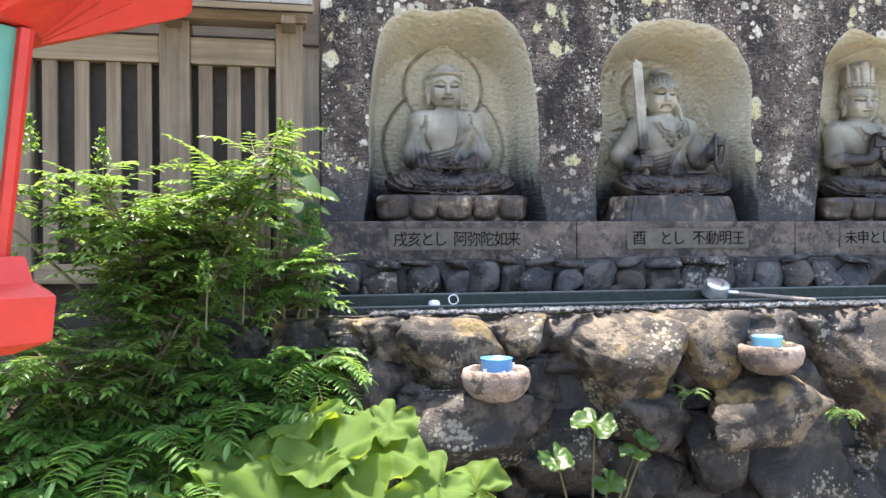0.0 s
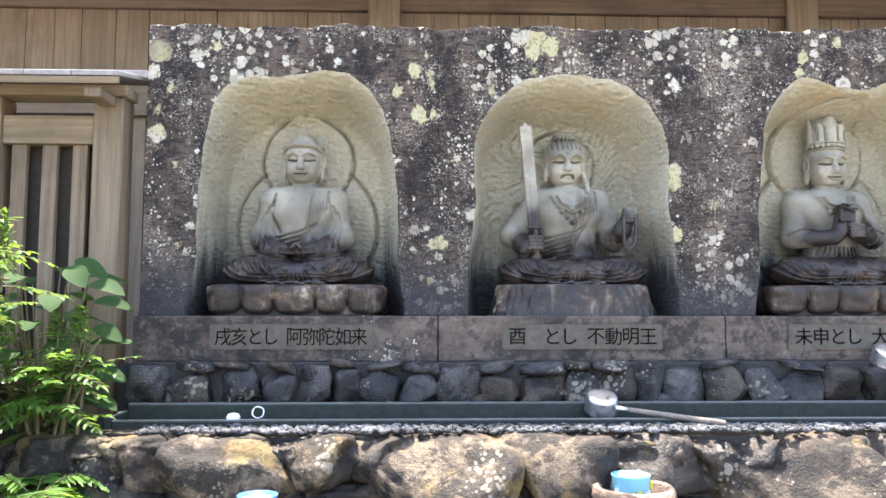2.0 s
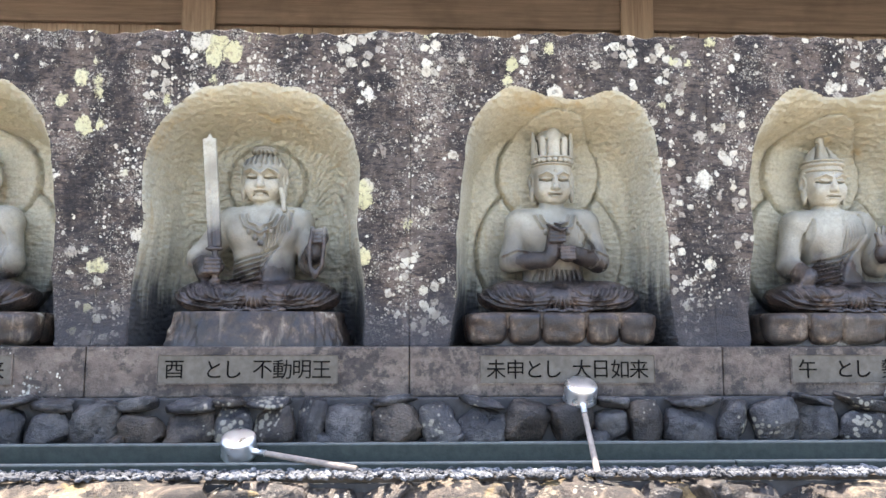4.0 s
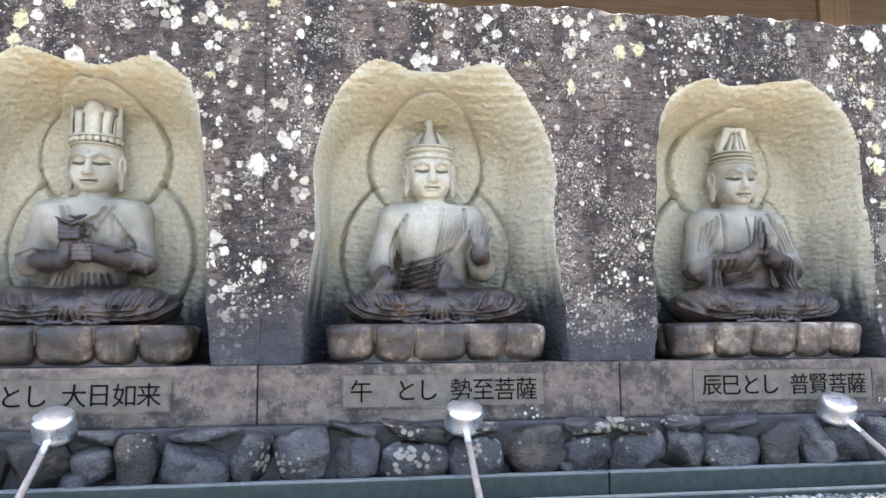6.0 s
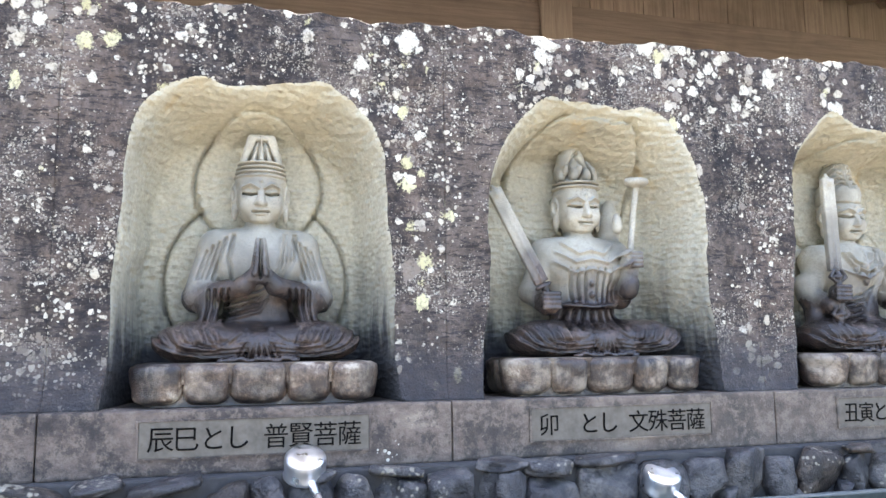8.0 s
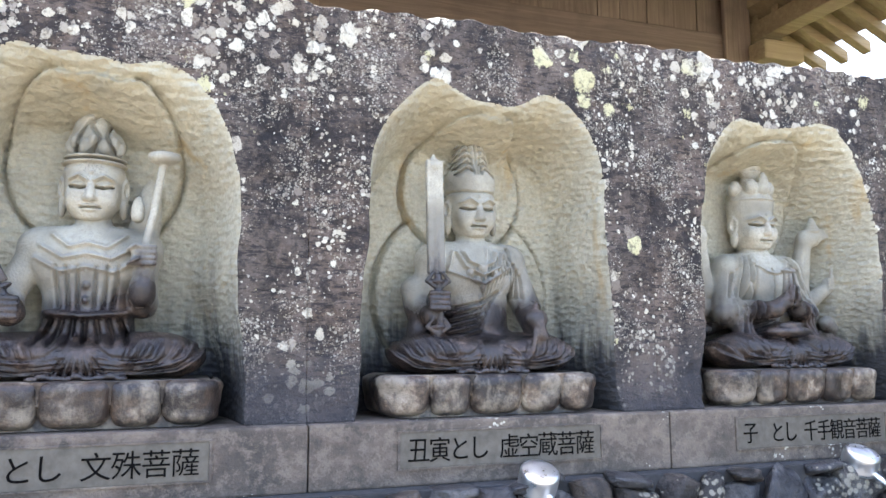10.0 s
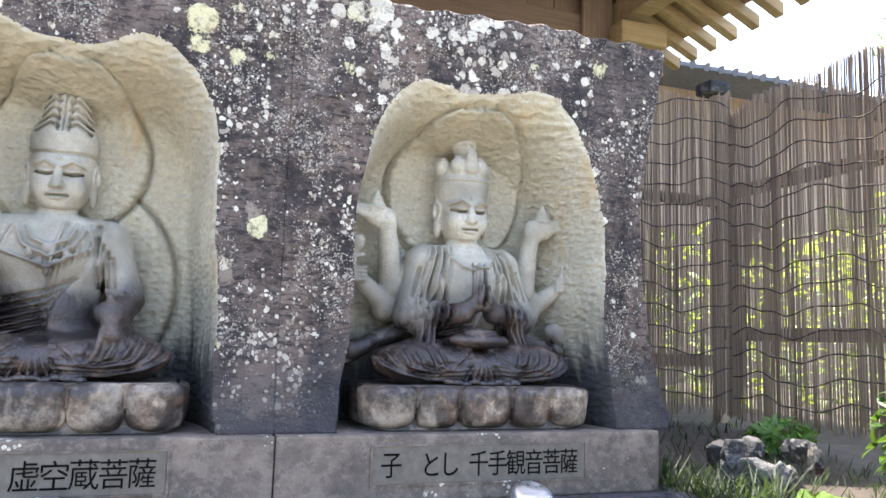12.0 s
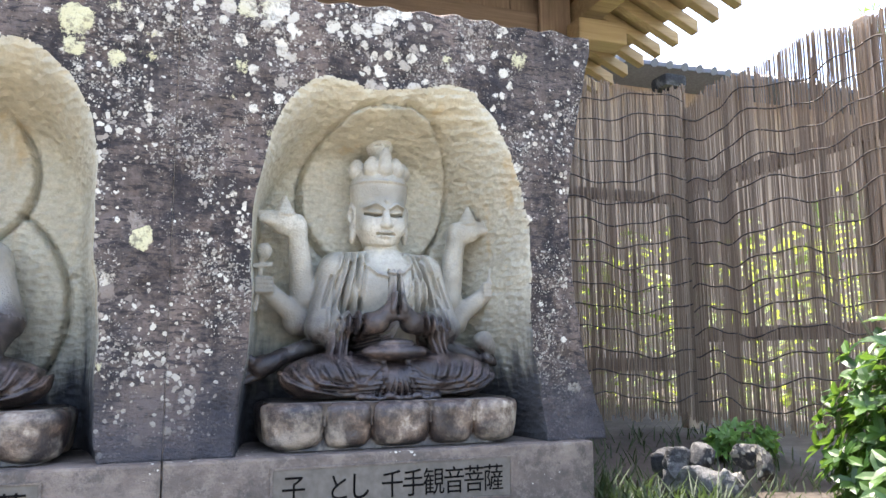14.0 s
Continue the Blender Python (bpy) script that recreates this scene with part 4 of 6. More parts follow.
def twin_bands(c, P, cx, cz):
    c.egg(P(0, 0.01, 0.05), (0.079, 0.080, 0.045), 0.006)
    for k in range(4):
        c.egg(P(0, 0.004, 0.062 + 0.0145 * k), (0.083 - 0.003 * k, 0.085 - 0.003 * k, 0.0095), 0.002)
    c.egg(P(0, 0.01, 0.148), (0.054, 0.054, 0.048), 0.006)
    for x in (-0.05, -0.025, 0.0, 0.025, 0.05):
        c.rod(P(x, -0.035 + abs(x) * 0.5, 0.115), P(x * 0.62, -0.03, 0.186), 0.015, 0.012, 0.004)
    for x in (-0.037, -0.0125, 0.0125, 0.037):
        c.line([(cx + x, cz + 0.115), (cx + x * 0.4, cz + 0.175)], 0.004, 0.007)


def fierce_hair(c, P, cx, cz):
    c.egg(P(0, 0.01, 0.05), (0.088, 0.085, 0.060), 0.008)
    c.egg(P(0, 0.01, 0.112), (0.055, 0.055, 0.016), 0.004)
    c.egg(P(0, 0.01, 0.128), (0.046, 0.046, 0.012), 0.004)
    for k in range(9):
        x = -0.075 + 0.15 * k / 8
        c.line([(cx + x * 0.75, cz + 0.112), (cx + x, cz + 0.082), (cx + x * 1.08, cz + 0.058)], 0.0042, 0.005)
    for s in (-1, 1):
        c.line([(cx + s * 0.008, cz + 0.016), (cx + s * 0.035, cz + 0.036), (cx + s * 0.06, cz + 0.022)], 0.006, -0.007)
    c.chain([P(0.070, -0.035, -0.035), P(0.082, -0.050, -0.075), P(0.088, -0.058, -0.118)], 0.0095, 0.003)
    c.line([(cx - 0.026, cz - 0.062), (cx - 0.012, cz - 0.050), (cx + 0.012, cz - 0.050), (cx + 0.026, cz - 0.062)], 0.0035, 0.006, 0.05)


def flame_crown(c, P, cx, cz):
    c.egg(P(0, 0.01, 0.05), (0.080, 0.080, 0.045), 0.006)
    c.egg(P(0, 0.004, 0.075), (0.085, 0.086, 0.010), 0.002)
    c.egg(P(0, 0.004, 0.09), (0.082, 0.084, 0.009), 0.002)
    c.egg(P(0, 0.015, 0.135), (0.074, 0.058, 0.055), 0.006)
    c.egg(P(-0.01, 0.015, 0.178), (0.05, 0.045, 0.045), 0.015)
    c.egg(P(0.0, 0.012, 0.215), (0.024, 0.024, 0.032), 0.012)
    for a in range(7):
        t = -1.2 + 2.4 * a / 6
        c.egg(P(0.062 * math.sin(t), -0.040 * math.cos(t), 0.122 + 0.012 * (a % 2)), (0.018, 0.015, 0.022), 0.004)
    c.line([(cx - 0.005, cz + 0.10), (cx + 0.012, cz + 0.15), (cx - 0.012, cz + 0.185), (cx + 0.006, cz + 0.22)], 0.005, 0.007)
    c.line([(cx - 0.045, cz + 0.11), (cx - 0.035, cz + 0.16), (cx - 0.012, cz + 0.20)], 0.004, 0.006)
    c.line([(cx + 0.05, cz + 0.11), (cx + 0.03, cz + 0.15), (cx + 0.034, cz + 0.185)], 0.004, 0.006)


def bound_knot(c, P, cx, cz):
    c.egg(P(0, 0.01, 0.05), (0.080, 0.080, 0.045), 0.006)
    c.rod(P(0, 0.008, 0.070), P(0, 0.008, 0.095), 0.080, 0.082, 0.002)
    c.line([(cx - 0.085, cz + 0.060), (cx, cz + 0.055), (cx + 0.085, cz + 0.060)], 0.004, 0.004)
    c.egg(P(0, 0.012, 0.165), (0.064, 0.058, 0.082), 0.006)
    for k in range(5):
        c.line([(cx - 0.062, cz + 0.115 + 0.018 * k), (cx - 0.03, cz + 0.135 + 0.022 * k), (cx - 0.012, cz + 0.125 + 0.024 * k)], 0.0045, 0.007)
        c.line([(cx + 0.062, cz + 0.115 + 0.018 * k), (cx + 0.03, cz + 0.135 + 0.022 * k), (cx + 0.012, cz + 0.125 + 0.024 * k)], 0.0045, 0.007)
    for x in (-0.012, 0.0, 0.012):
        c.line([(cx + x, cz + 0.115), (cx + x * 1.5, cz + 0.235)], 0.0032, 0.005)


def many_heads(c, P, cx, cz):
    c.egg(P(0, 0.01, 0.05), (0.079, 0.080, 0.045), 0.006)
    c.rod(P(0, 0.008, 0.068), P(0, 0.008, 0.084), 0.082, 0.084, 0.002)
    c.egg(P(0, 0.006, 0.098), (0.086, 0.088, 0.013), 0.002)
    c.egg(P(0, 0.012, 0.115), (0.044, 0.042, 0.045), 0.003)
    c.rod(P(0, 0.008, 0.14), P(0, 0.004, 0.195), 0.028, 0.026, 0.003)
    for x, dy in ((-0.066, 0.0), (-0.034, -0.048), (0.034, -0.048), (0.066, 0.0), (0.0, -0.06)):
        c.egg(P(x, dy, 0.140), (0.026, 0.024, 0.029), 0.0015)
        c.egg(P(x, dy, 0.167), (0.012, 0.012, 0.006), 0.002)
    c.egg(P(0, -0.070, 0.160), (0.018, 0.014, 0.036), 0.002)
    c.egg(P(0, 0.0, 0.216), (0.040, 0.040, 0.038), 0.002)
    c.egg(P(0, -0.012, 0.207), (0.026, 0.022, 0.030), 0.006)
    c.egg(P(0, 0.012, 0.245), (0.034, 0.034, 0.016), 0.006)
    for s in (-1, 1):
        c.line([(cx + s * 0.006, cz + 0.212), (cx + s * 0.019, cz + 0.211)], 0.0025, 0.004)


# ---- arms, hands, dress and what the figures hold ----


def hand(b, p, d, size=1.0, spread=0.0, thumb=1):
    """A hand at the wrist p whose fingers point along d in x and z."""
    L = math.hypot(*d)
    ux, uz = d[0] / L, d[1] / L
    sx, sz = uz, -ux
    q = (p[0] + ux * 0.03 * size, p[1], p[2] + uz * 0.03 * size)
    b.rod(p, q, 0.024 * size, 0.027 * size, 0.012)
    for k in range(4):
        o = (k - 1.5) * 0.0135 * size
        ln = (0.058, 0.066, 0.064, 0.052)[k] * size
        a = (q[0] + sx * o, q[1] - 0.004, q[2] + sz * o)
        e = (a[0] + ux * ln + sx * o * spread, a[1] - 0.004, a[2] + uz * ln + sz * o * spread)
        b.rod(a, e, 0.0088 * size, 0.0065 * size, 0.003)
    b.rod((q[0] + thumb * sx * 0.02 * size, q[1] - 0.01, q[2] - uz * 0.01), (q[0] + thumb * (sx * 0.036 + ux * 0.03) * size, q[1] - 0.016, q[2] + thumb * sz * 0.036 * size + uz * 0.03 * size), 0.0095 * size, 0.0075 * size, 0.004)


def fist(b, p, r=0.034):
    b.egg(p, (r, r * 0.9, r * 1.05), 0.01)
    for k in range(4):
        z = p[2] + r * (0.66 - 0.44 * k)
        b.rod((p[0] - r * 0.8, p[1] - r * 0.72, z), (p[0] + r * 0.7, p[1] - r * 0.80, z), r * 0.25, r * 0.23, 0.003)


def arm(b, s, elbow, wrist, r=(0.056, 0.047, 0.032)):
    b.rod((s * 0.140, 0.06, 0.375), elbow, r[0] * 0.94, r[1] * 0.92, 0.012)
    b.rod(elbow, wrist, r[1] * 0.92, r[2], 0.010)


def sash(b, n_=6):
    """A robe drawn from one shoulder across the chest."""
    for k in range(n_):
        o = 0.026 * k
        b.line([(0.118 - o * 0.42, 0.415), (0.112 - o * 0.55, 0.33 - o * 0.2), (0.075 - o * 0.45, 0.262 - o * 0.55), (0.0, 0.222 - o * 0.75), (-0.11, 0.195 - o * 0.8)], 0.0060, 0.0062, 9.0, -0.052)
        b.line([(0.118 - o * 0.42 - 0.013, 0.415), (0.105 - o * 0.55, 0.33 - o * 0.2 - 0.01), (0.068 - o * 0.45, 0.25 - o * 0.55), (0.0, 0.209 - o * 0.75), (-0.11, 0.183 - o * 0.8)], 0.0050, -0.0045, 9.0, -0.052)


def necklace(b, z=0.395):
    for r, dz in ((0.085, 0.07), (0.06, 0.045)):
        b.line([(-r, z), (-r * 0.75, z - dz * 0.75), (0, z - dz * 1.2), (r * 0.75, z - dz * 0.75), (r, z)], 0.005, -0.009)
    for x, dz in ((-0.045, 0.075), (-0.02, 0.10), (0.0, 0.125), (0.02, 0.10), (0.045, 0.075)):
        b.egg((x, -0.050, z - dz), (0.011, 0.013, 0.014), 0.003)
    b.egg((0, -0.046, z - 0.06), (0.018, 0.016, 0.017), 0.003)


def arms_meditation(b):
    for s in (-1, 1):
        arm(b, s, (s * 0.175, 0.025, 0.185), (s * 0.07, -0.085, 0.130), (0.060, 0.056, 0.036))
        b.rod((s * 0.175, 0.02, 0.21), (s * 0.13, -0.04, 0.15), 0.055, 0.045, 0.02)
        b.egg((s * 0.04, -0.098, 0.128), (0.045, 0.028, 0.020), 0.008)
        b.rod((s * 0.025, -0.12, 0.135), (s * 0.006, -0.122, 0.160), 0.010, 0.008, 0.004)
        for k in range(3):
            b.line([(s * 0.075, 0.118 + 0.012 * k), (s * 0.01, 0.112 + 0.011 * k)], 0.0035, 0.004)
        for k in range(3):
            b.line([(s * (0.12 + 0.02 * k), 0.37 - 0.03 * k), (s * (0.155 + 0.012 * k), 0.26), (s * (0.12 + 0.03 * k), 0.15)], 0.006, 0.005)
    sash(b)
    b.line([(-0.115, 0.40), (-0.125, 0.30), (-0.09, 0.225)], 0.006, 0.007)


def blade_of(b, foot, tip, half, thick):
    """A straight two-edged blade with a ridge and a short point, in a block of clay of its own."""
    f, t = Vector(foot), Vector(tip)
    mid, d = (f + t) / 2, t - f
    m = half + 0.03
    c = Clay([min(p, q) - m for p, q in zip(f, t)], [max(p, q) + m for p, q in zip(f, t)], 0.003)
    u = d.normalized()
    c.brick(tuple(mid), (half, thick, d.length / 2), 0.003, 0.003, math.degrees(math.atan2(-d.x, d.z)))
    c.rod(tuple(t - u * half * 0.6), tuple(t + u * half * 0.5), half * 0.8, half * 0.25, 0.006)
    c.rod(tuple(f - Vector((0, thick * 0.55, 0))), tuple(t - Vector((0, thick * 0.55, 0))), thick * 0.7, thick * 0.6, 0.003)
    b.blades.append(c)


def arms_sword_rope(b):
    arm(b, -1, (-0.262, 0.03, 0.215), at(-0.185, -0.055, 0.150), (0.062, 0.055, 0.040))
    fist(b, at(-0.152, -0.075, 0.165), 0.036)
    b.rod(at(-0.150, -0.078, 0.115), at(-0.154, -0.078, 0.225), 0.012, 0.012, 0.003)
    b.egg(at(-0.150, -0.078, 0.112), (0.022, 0.016, 0.012), 0.003)
    b.egg(at(-0.155, -0.078, 0.228), (0.036, 0.016, 0.012), 0.003)
    blade_of(b, (-0.156, -0.072, 0.235), (-0.188, -0.066, 0.635), 0.024, 0.010)
    arm(b, 1, (0.205, 0.03, 0.195), at(0.200, -0.055, 0.215), (0.060, 0.054, 0.040))
    b.rod(at(0.175, 0.01, 0.185), at(0.212, -0.06, 0.250), 0.046, 0.034, 0.02)
    fist(b, at(0.222, -0.075, 0.272), 0.036)
    for o in (-0.020, 0.022):
        b.chain([at(0.218 + o, -0.105, 0.300), at(0.214 + o * 1.2, -0.112, 0.235), at(0.212 + o, -0.11, 0.165), at(0.208, -0.105, 0.125)], 0.0085, 0.003)
    b.egg(at(0.208, -0.106, 0.140), (0.013, 0.013, 0.020), 0.003)
    necklace(b)
    sash(b, 7)


def arms_wisdom_fist(b):
    for s in (-1, 1):
        arm(b, s, (s * 0.185, 0.02, 0.205), (s * 0.05, -0.075, 0.215 + 0.015 * s), (0.060, 0.050, 0.034))
        b.line([(s * 0.12, 0.235), (s * 0.16, 0.25), (s * 0.22, 0.225)], 0.005, -0.006)
    fist(b, (-0.012, -0.095, 0.30), 0.036)
    b.rod((-0.03, -0.085, 0.22), (-0.02, -0.09, 0.29), 0.034, 0.03, 0.012)
    b.rod((0.0, -0.1, 0.32), (0.005, -0.098, 0.355), 0.010, 0.008, 0.004)
    fist(b, (0.03, -0.095, 0.225), 0.034)
    b.rod((0.02, -0.09, 0.24), (0.0, -0.095, 0.28), 0.011, 0.009, 0.004)
    for k in range(6):
        b.line([(0.09 + 0.012 * k, 0.37 - 0.018 * k), (0.10 + 0.014 * k, 0.29 - 0.01 * k)], 0.0055, 0.006)
    necklace(b, 0.40)
    for k in range(9):
        x = -0.08 + 0.02 * k
        b.line([(x, 0.16), (x * 1.1, 0.125)], 0.005, 0.006)


def arms_open_hand(b):
    arm(b, -1, (-0.195, 0.03, 0.19), (-0.17, -0.075, 0.135), (0.060, 0.052, 0.038))
    hand(b, (-0.17, -0.085, 0.15), (-0.02, -1), 0.95)
    arm(b, 1, (0.185, 0.03, 0.19), (0.155, -0.06, 0.235), (0.060, 0.05, 0.036))
    hand(b, (0.155, -0.07, 0.25), (0.12, 1), 1.05, 0.5, -1)
    sash(b, 8)
    for k in range(4):
        b.line([(-0.10 - 0.012 * k, 0.39 - 0.02 * k), (-0.125 - 0.010 * k, 0.27), (-0.10 - 0.02 * k, 0.16)], 0.0055, 0.006)


def arms_praying(b, tip=0.362):
    """Palms pressed together before the chest, sleeves falling from the forearms."""
    low = tip - 0.125
    for s in (-1, 1):
        arm(b, s, (s * 0.200, 0.015, 0.195), at(s * 0.045, -0.085, low - 0.02), (0.062, 0.050, 0.032))
        b.rod(at(s * 0.045, -0.085, low - 0.02), at(s * 0.014, -0.108, low + 0.015), 0.031, 0.024, 0.010)
        b.rod(at(s * 0.012, -0.108, low), at(s * 0.007, -0.104, tip - 0.012), 0.022, 0.010, 0.006)
        b.rod(at(s * 0.014, -0.126, low + 0.015), at(s * 0.008, -0.122, tip - 0.03), 0.010, 0.006, 0.003)
        b.rod(at(s * 0.016, -0.130, low + 0.01), at(s * 0.006, -0.134, low + 0.055), 0.009, 0.007, 0.003)
        b.rod((s * 0.165, -0.005, 0.18), (s * 0.130, -0.055, 0.10), 0.040, 0.026, 0.02)
        for k in range(4):
            b.line([(s * (0.11 + 0.02 * k), 0.40 - 0.015 * k), (s * (0.15 + 0.016 * k), 0.26)], 0.005, 0.006)
        for k in range(4):
            b.line([(s * (0.095 + 0.022 * k), 0.215), (s * (0.105 + 0.018 * k), 0.120)], 0.005, 0.0065)
    z0, z1 = at(0, 0, low)[2], at(0, 0, tip)[2]
    b.line([(0, z0), (0, z1)], 0.0030, 0.007)
    b.line([(-0.085, 0.41), (-0.10, 0.33), (-0.085, 0.25)], 0.006, 0.007)
    sash(b, 4)


def arms_sword_stem(b):
    arm(b, -1, (-0.215, 0.03, 0.225), at(-0.165, -0.055, 0.165), (0.052, 0.047, 0.036))
    fist(b, at(-0.170, -0.075, 0.178), 0.037)
    b.rod(at(-0.155, -0.078, 0.150), at(-0.188, -0.078, 0.225), 0.013, 0.013, 0.003)
    b.egg(at(-0.190, -0.078, 0.226), (0.034, 0.016, 0.011), 0.003, 27)
    blade_of(b, (-0.194, -0.075, 0.236), (-0.350, -0.070, 0.535), 0.024, 0.010)
    arm(b, 1, (0.150, 0.03, 0.205), at(0.135, -0.04, 0.235), (0.052, 0.046, 0.034))
    b.rod(at(0.135, -0.035, 0.215), at(0.140, -0.045, 0.300), 0.034, 0.030, 0.015)
    fist(b, at(0.140, -0.050, 0.318), 0.037)
    b.chain([at(0.136, -0.05, 0.250), at(0.142, -0.047, 0.36), at(0.160, -0.04, 0.47), at(0.176, -0.04, 0.575)], 0.0115, 0.004)
    b.egg(at(0.178, -0.04, 0.590), (0.048, 0.036, 0.017), 0.004)
    b.egg(at(0.178, -0.04, 0.606), (0.040, 0.029, 0.009), 0.003, take=True)
    b.egg(at(0.115, -0.01, 0.435), (0.020, 0.018, 0.038), 0.006)
    b.egg(at(0.128, 0.10, 0.41), (0.048, 0.05, 0.13), 0.02, -8)
    for z, r in ((0.39, 0.10), (0.355, 0.13), (0.315, 0.14)):
        b.line([(-r, z + 0.02), (-r * 0.5, z - 0.02), (0, z - 0.005), (r * 0.5, z - 0.02), (r, z + 0.02)], 0.006, -0.006)
    b.line([(-0.11, 0.175), (0, 0.165), (0.11, 0.175)], 0.009, -0.009)
    for x in (-0.085, -0.055, -0.025, 0.025, 0.055, 0.085):
        b.line([(x, 0.31), (x * 0.85, 0.19)], 0.005, 0.006)
    for k in range(4):
        b.egg((0, -0.035, 0.345 - 0.045 * k), (0.011, 0.014, 0.013), 0.003)
    for k in range(7):
        x = -0.09 + 0.03 * k
        b.line([(x, 0.155), (x * 1.2, 0.09)], 0.007, 0.008)


def arms_sword_jewel(b):
    arm(b, -1, (-0.20, 0.035, 0.215), (-0.18, -0.05, 0.175), (0.052, 0.046, 0.036))
    b.rod((-0.215, 0.05, 0.27), (-0.205, 0.0, 0.12), 0.042, 0.032, 0.02)
    fist(b, at(-0.155, -0.078, 0.210), 0.038)
    b.rod(at(-0.155, -0.080, 0.115), at(-0.155, -0.080, 0.280), 0.013, 0.013, 0.003)
    for z in (0.135, 0.268):
        b.egg(at(-0.155, -0.080, z), (0.026, 0.018, 0.010), 0.003)
        for s in (-1, 1):
            b.chain([at(-0.155 + s * 0.012, -0.082, z - 0.016), at(-0.155 + s * 0.034, -0.082, z), at(-0.155 + s * 0.016, -0.082, z + 0.024)], 0.007, 0.003)
    blade_of(b, (-0.156, -0.072, 0.29), (-0.163, -0.066, 0.632), 0.026, 0.011)
    arm(b, 1, (0.200, 0.03, 0.21), at(0.158, -0.06, 0.140), (0.060, 0.052, 0.038))
    b.egg(at(0.150, -0.098, 0.160), (0.042, 0.034, 0.033), 0.004)
    b.egg(at(0.150, -0.100, 0.196), (0.010, 0.010, 0.014), 0.006)
    hand(b, (0.165, -0.112, 0.140), (0, -1), 0.95)
    necklace(b, 0.40)
    b.line([(-0.095, 0.40), (-0.12, 0.33), (0, 0.285), (0.11, 0.35), (0.095, 0.40)], 0.005, -0.005)
    sash(b, 8)
    for k in range(4):
        b.line([(0.115 + 0.014 * k, 0.38 - 0.02 * k), (0.12 + 0.015 * k, 0.24)], 0.0055, 0.006)


def arms_many(b):
    arms_praying(b, 0.345)
    b.egg((0, -0.085, 0.125), (0.095, 0.055, 0.026), 0.008)
    b.egg((0, -0.10, 0.150), (0.056, 0.028, 0.012), 0.004)
    for s in (-1, 1):
        # upper pair, raised, each with a small tiered tower
        hx = 0.272 if s < 0 else 0.262
        b.rod(at(s * 0.12, 0.09, 0.285), at(s * 0.215, 0.085, 0.272), 0.046, 0.042, 0.015)
        b.rod(at(s * 0.215, 0.085, 0.272), at(s * hx * 0.88, 0.06, 0.450), 0.042, 0.030, 0.012)
        b.chain([at(s * hx * 0.88, 0.055, 0.465), at(s * hx * 1.06, 0.05, 0.480), at(s * hx * 1.32, 0.05, 0.500)], (0.030, 0.024, 0.008), 0.008)
        b.rod(at(s * hx * 1.02, 0.035, 0.470), at(s * hx * 1.26, 0.035, 0.484), 0.010, 0.007, 0.003)
        for k in range(5):
            b.egg(at(s * hx * 1.02, 0.05, 0.500 + 0.011 * k), (0.036 - 0.0065 * k, 0.030 - 0.005 * k, 0.0080), 0.002)
        # middle pair
        b.rod(at(s * 0.13, 0.10, 0.235), at(s * 0.235, 0.085, 0.205), 0.046, 0.040, 0.015)
        b.rod(at(s * 0.215, 0.085, 0.205), at(s * 0.315, 0.05, 0.285), 0.039, 0.027, 0.012)
        fist(b, at(s * 0.330, 0.045, 0.302), 0.030)
        if s < 0:
            b.rod(at(-0.352, 0.035, 0.235), at(-0.334, 0.035, 0.40), 0.008, 0.008, 0.003)
            b.egg(at(-0.332, 0.035, 0.398), (0.024, 0.018, 0.032), 0.003)
            b.brick(at(-0.340, 0.035, 0.355), (0.036, 0.010, 0.007), 0.003, 0.003, 6)
        else:
            b.chain([at(0.335, 0.03, 0.380), at(0.328, 0.03, 0.33), at(0.348, 0.03, 0.27), at(0.352, 0.03, 0.215)], (0.008, 0.011, 0.011, 0.007), 0.003)
            b.chain([at(0.340, 0.03, 0.315), at(0.358, 0.03, 0.345)], (0.010, 0.006), 0.003)
        # lower pair
        b.rod(at(s * 0.10, 0.10, 0.175), at(s * 0.285, 0.070, 0.108), 0.038, 0.028, 0.012)
    hand(b, (-0.300, 0.055, 0.100), (-1, -0.40), 1.2)
    b.egg((0.352, 0.055, 0.150), (0.038, 0.032, 0.040), 0.004)
    b.rod((0.33, 0.05, 0.10), (0.37, 0.05, 0.085), 0.020, 0.010, 0.006)
    for s in (-1, 1):
        for k in range(4):
            b.line([(s * (0.062 + 0.020 * k), 0.43), (s * (0.082 + 0.025 * k), 0.33), (s * (0.095 + 0.028 * k), 0.19)], 0.0048, 0.0045)
            b.line([(s * (0.072 + 0.020 * k), 0.43), (s * (0.094 + 0.025 * k), 0.33), (s * (0.108 + 0.028 * k), 0.19)], 0.0045, -0.0035)
    b.line([(-0.075, 0.40), (-0.04, 0.365), (0, 0.355), (0.04, 0.365), (0.075, 0.40)], 0.005, -0.005)


ARMS = [arms_meditation, arms_sword_rope, arms_wisdom_fist, arms_open_hand, arms_praying, arms_sword_stem, arms_sword_jewel, arms_many]
HEADS = [dict(top=buddha_hair, x=-0.004), dict(top=fierce_hair, x=-0.010), dict(top=tall_crown, x=0.002), dict(top=topknot, x=-0.006), dict(top=twin_bands), dict(top=flame_crown, x=-0.004), dict(top=bound_knot, x=0.002), dict(top=many_heads, x=-0.006)]
LABELS = ["seated stone figure with hands folded in its lap", "wrathful stone figure with upright sword and rope", "seated stone figure with tall crown and joined fists", "seated stone figure with one hand raised, pointed topknot", "seated stone figure with praying hands and banded hair", "seated stone figure with slanting sword and flower stem", "seated stone figure with upright sword, jewel and necklace", "many-armed seated stone figure with small heads on its crown"]
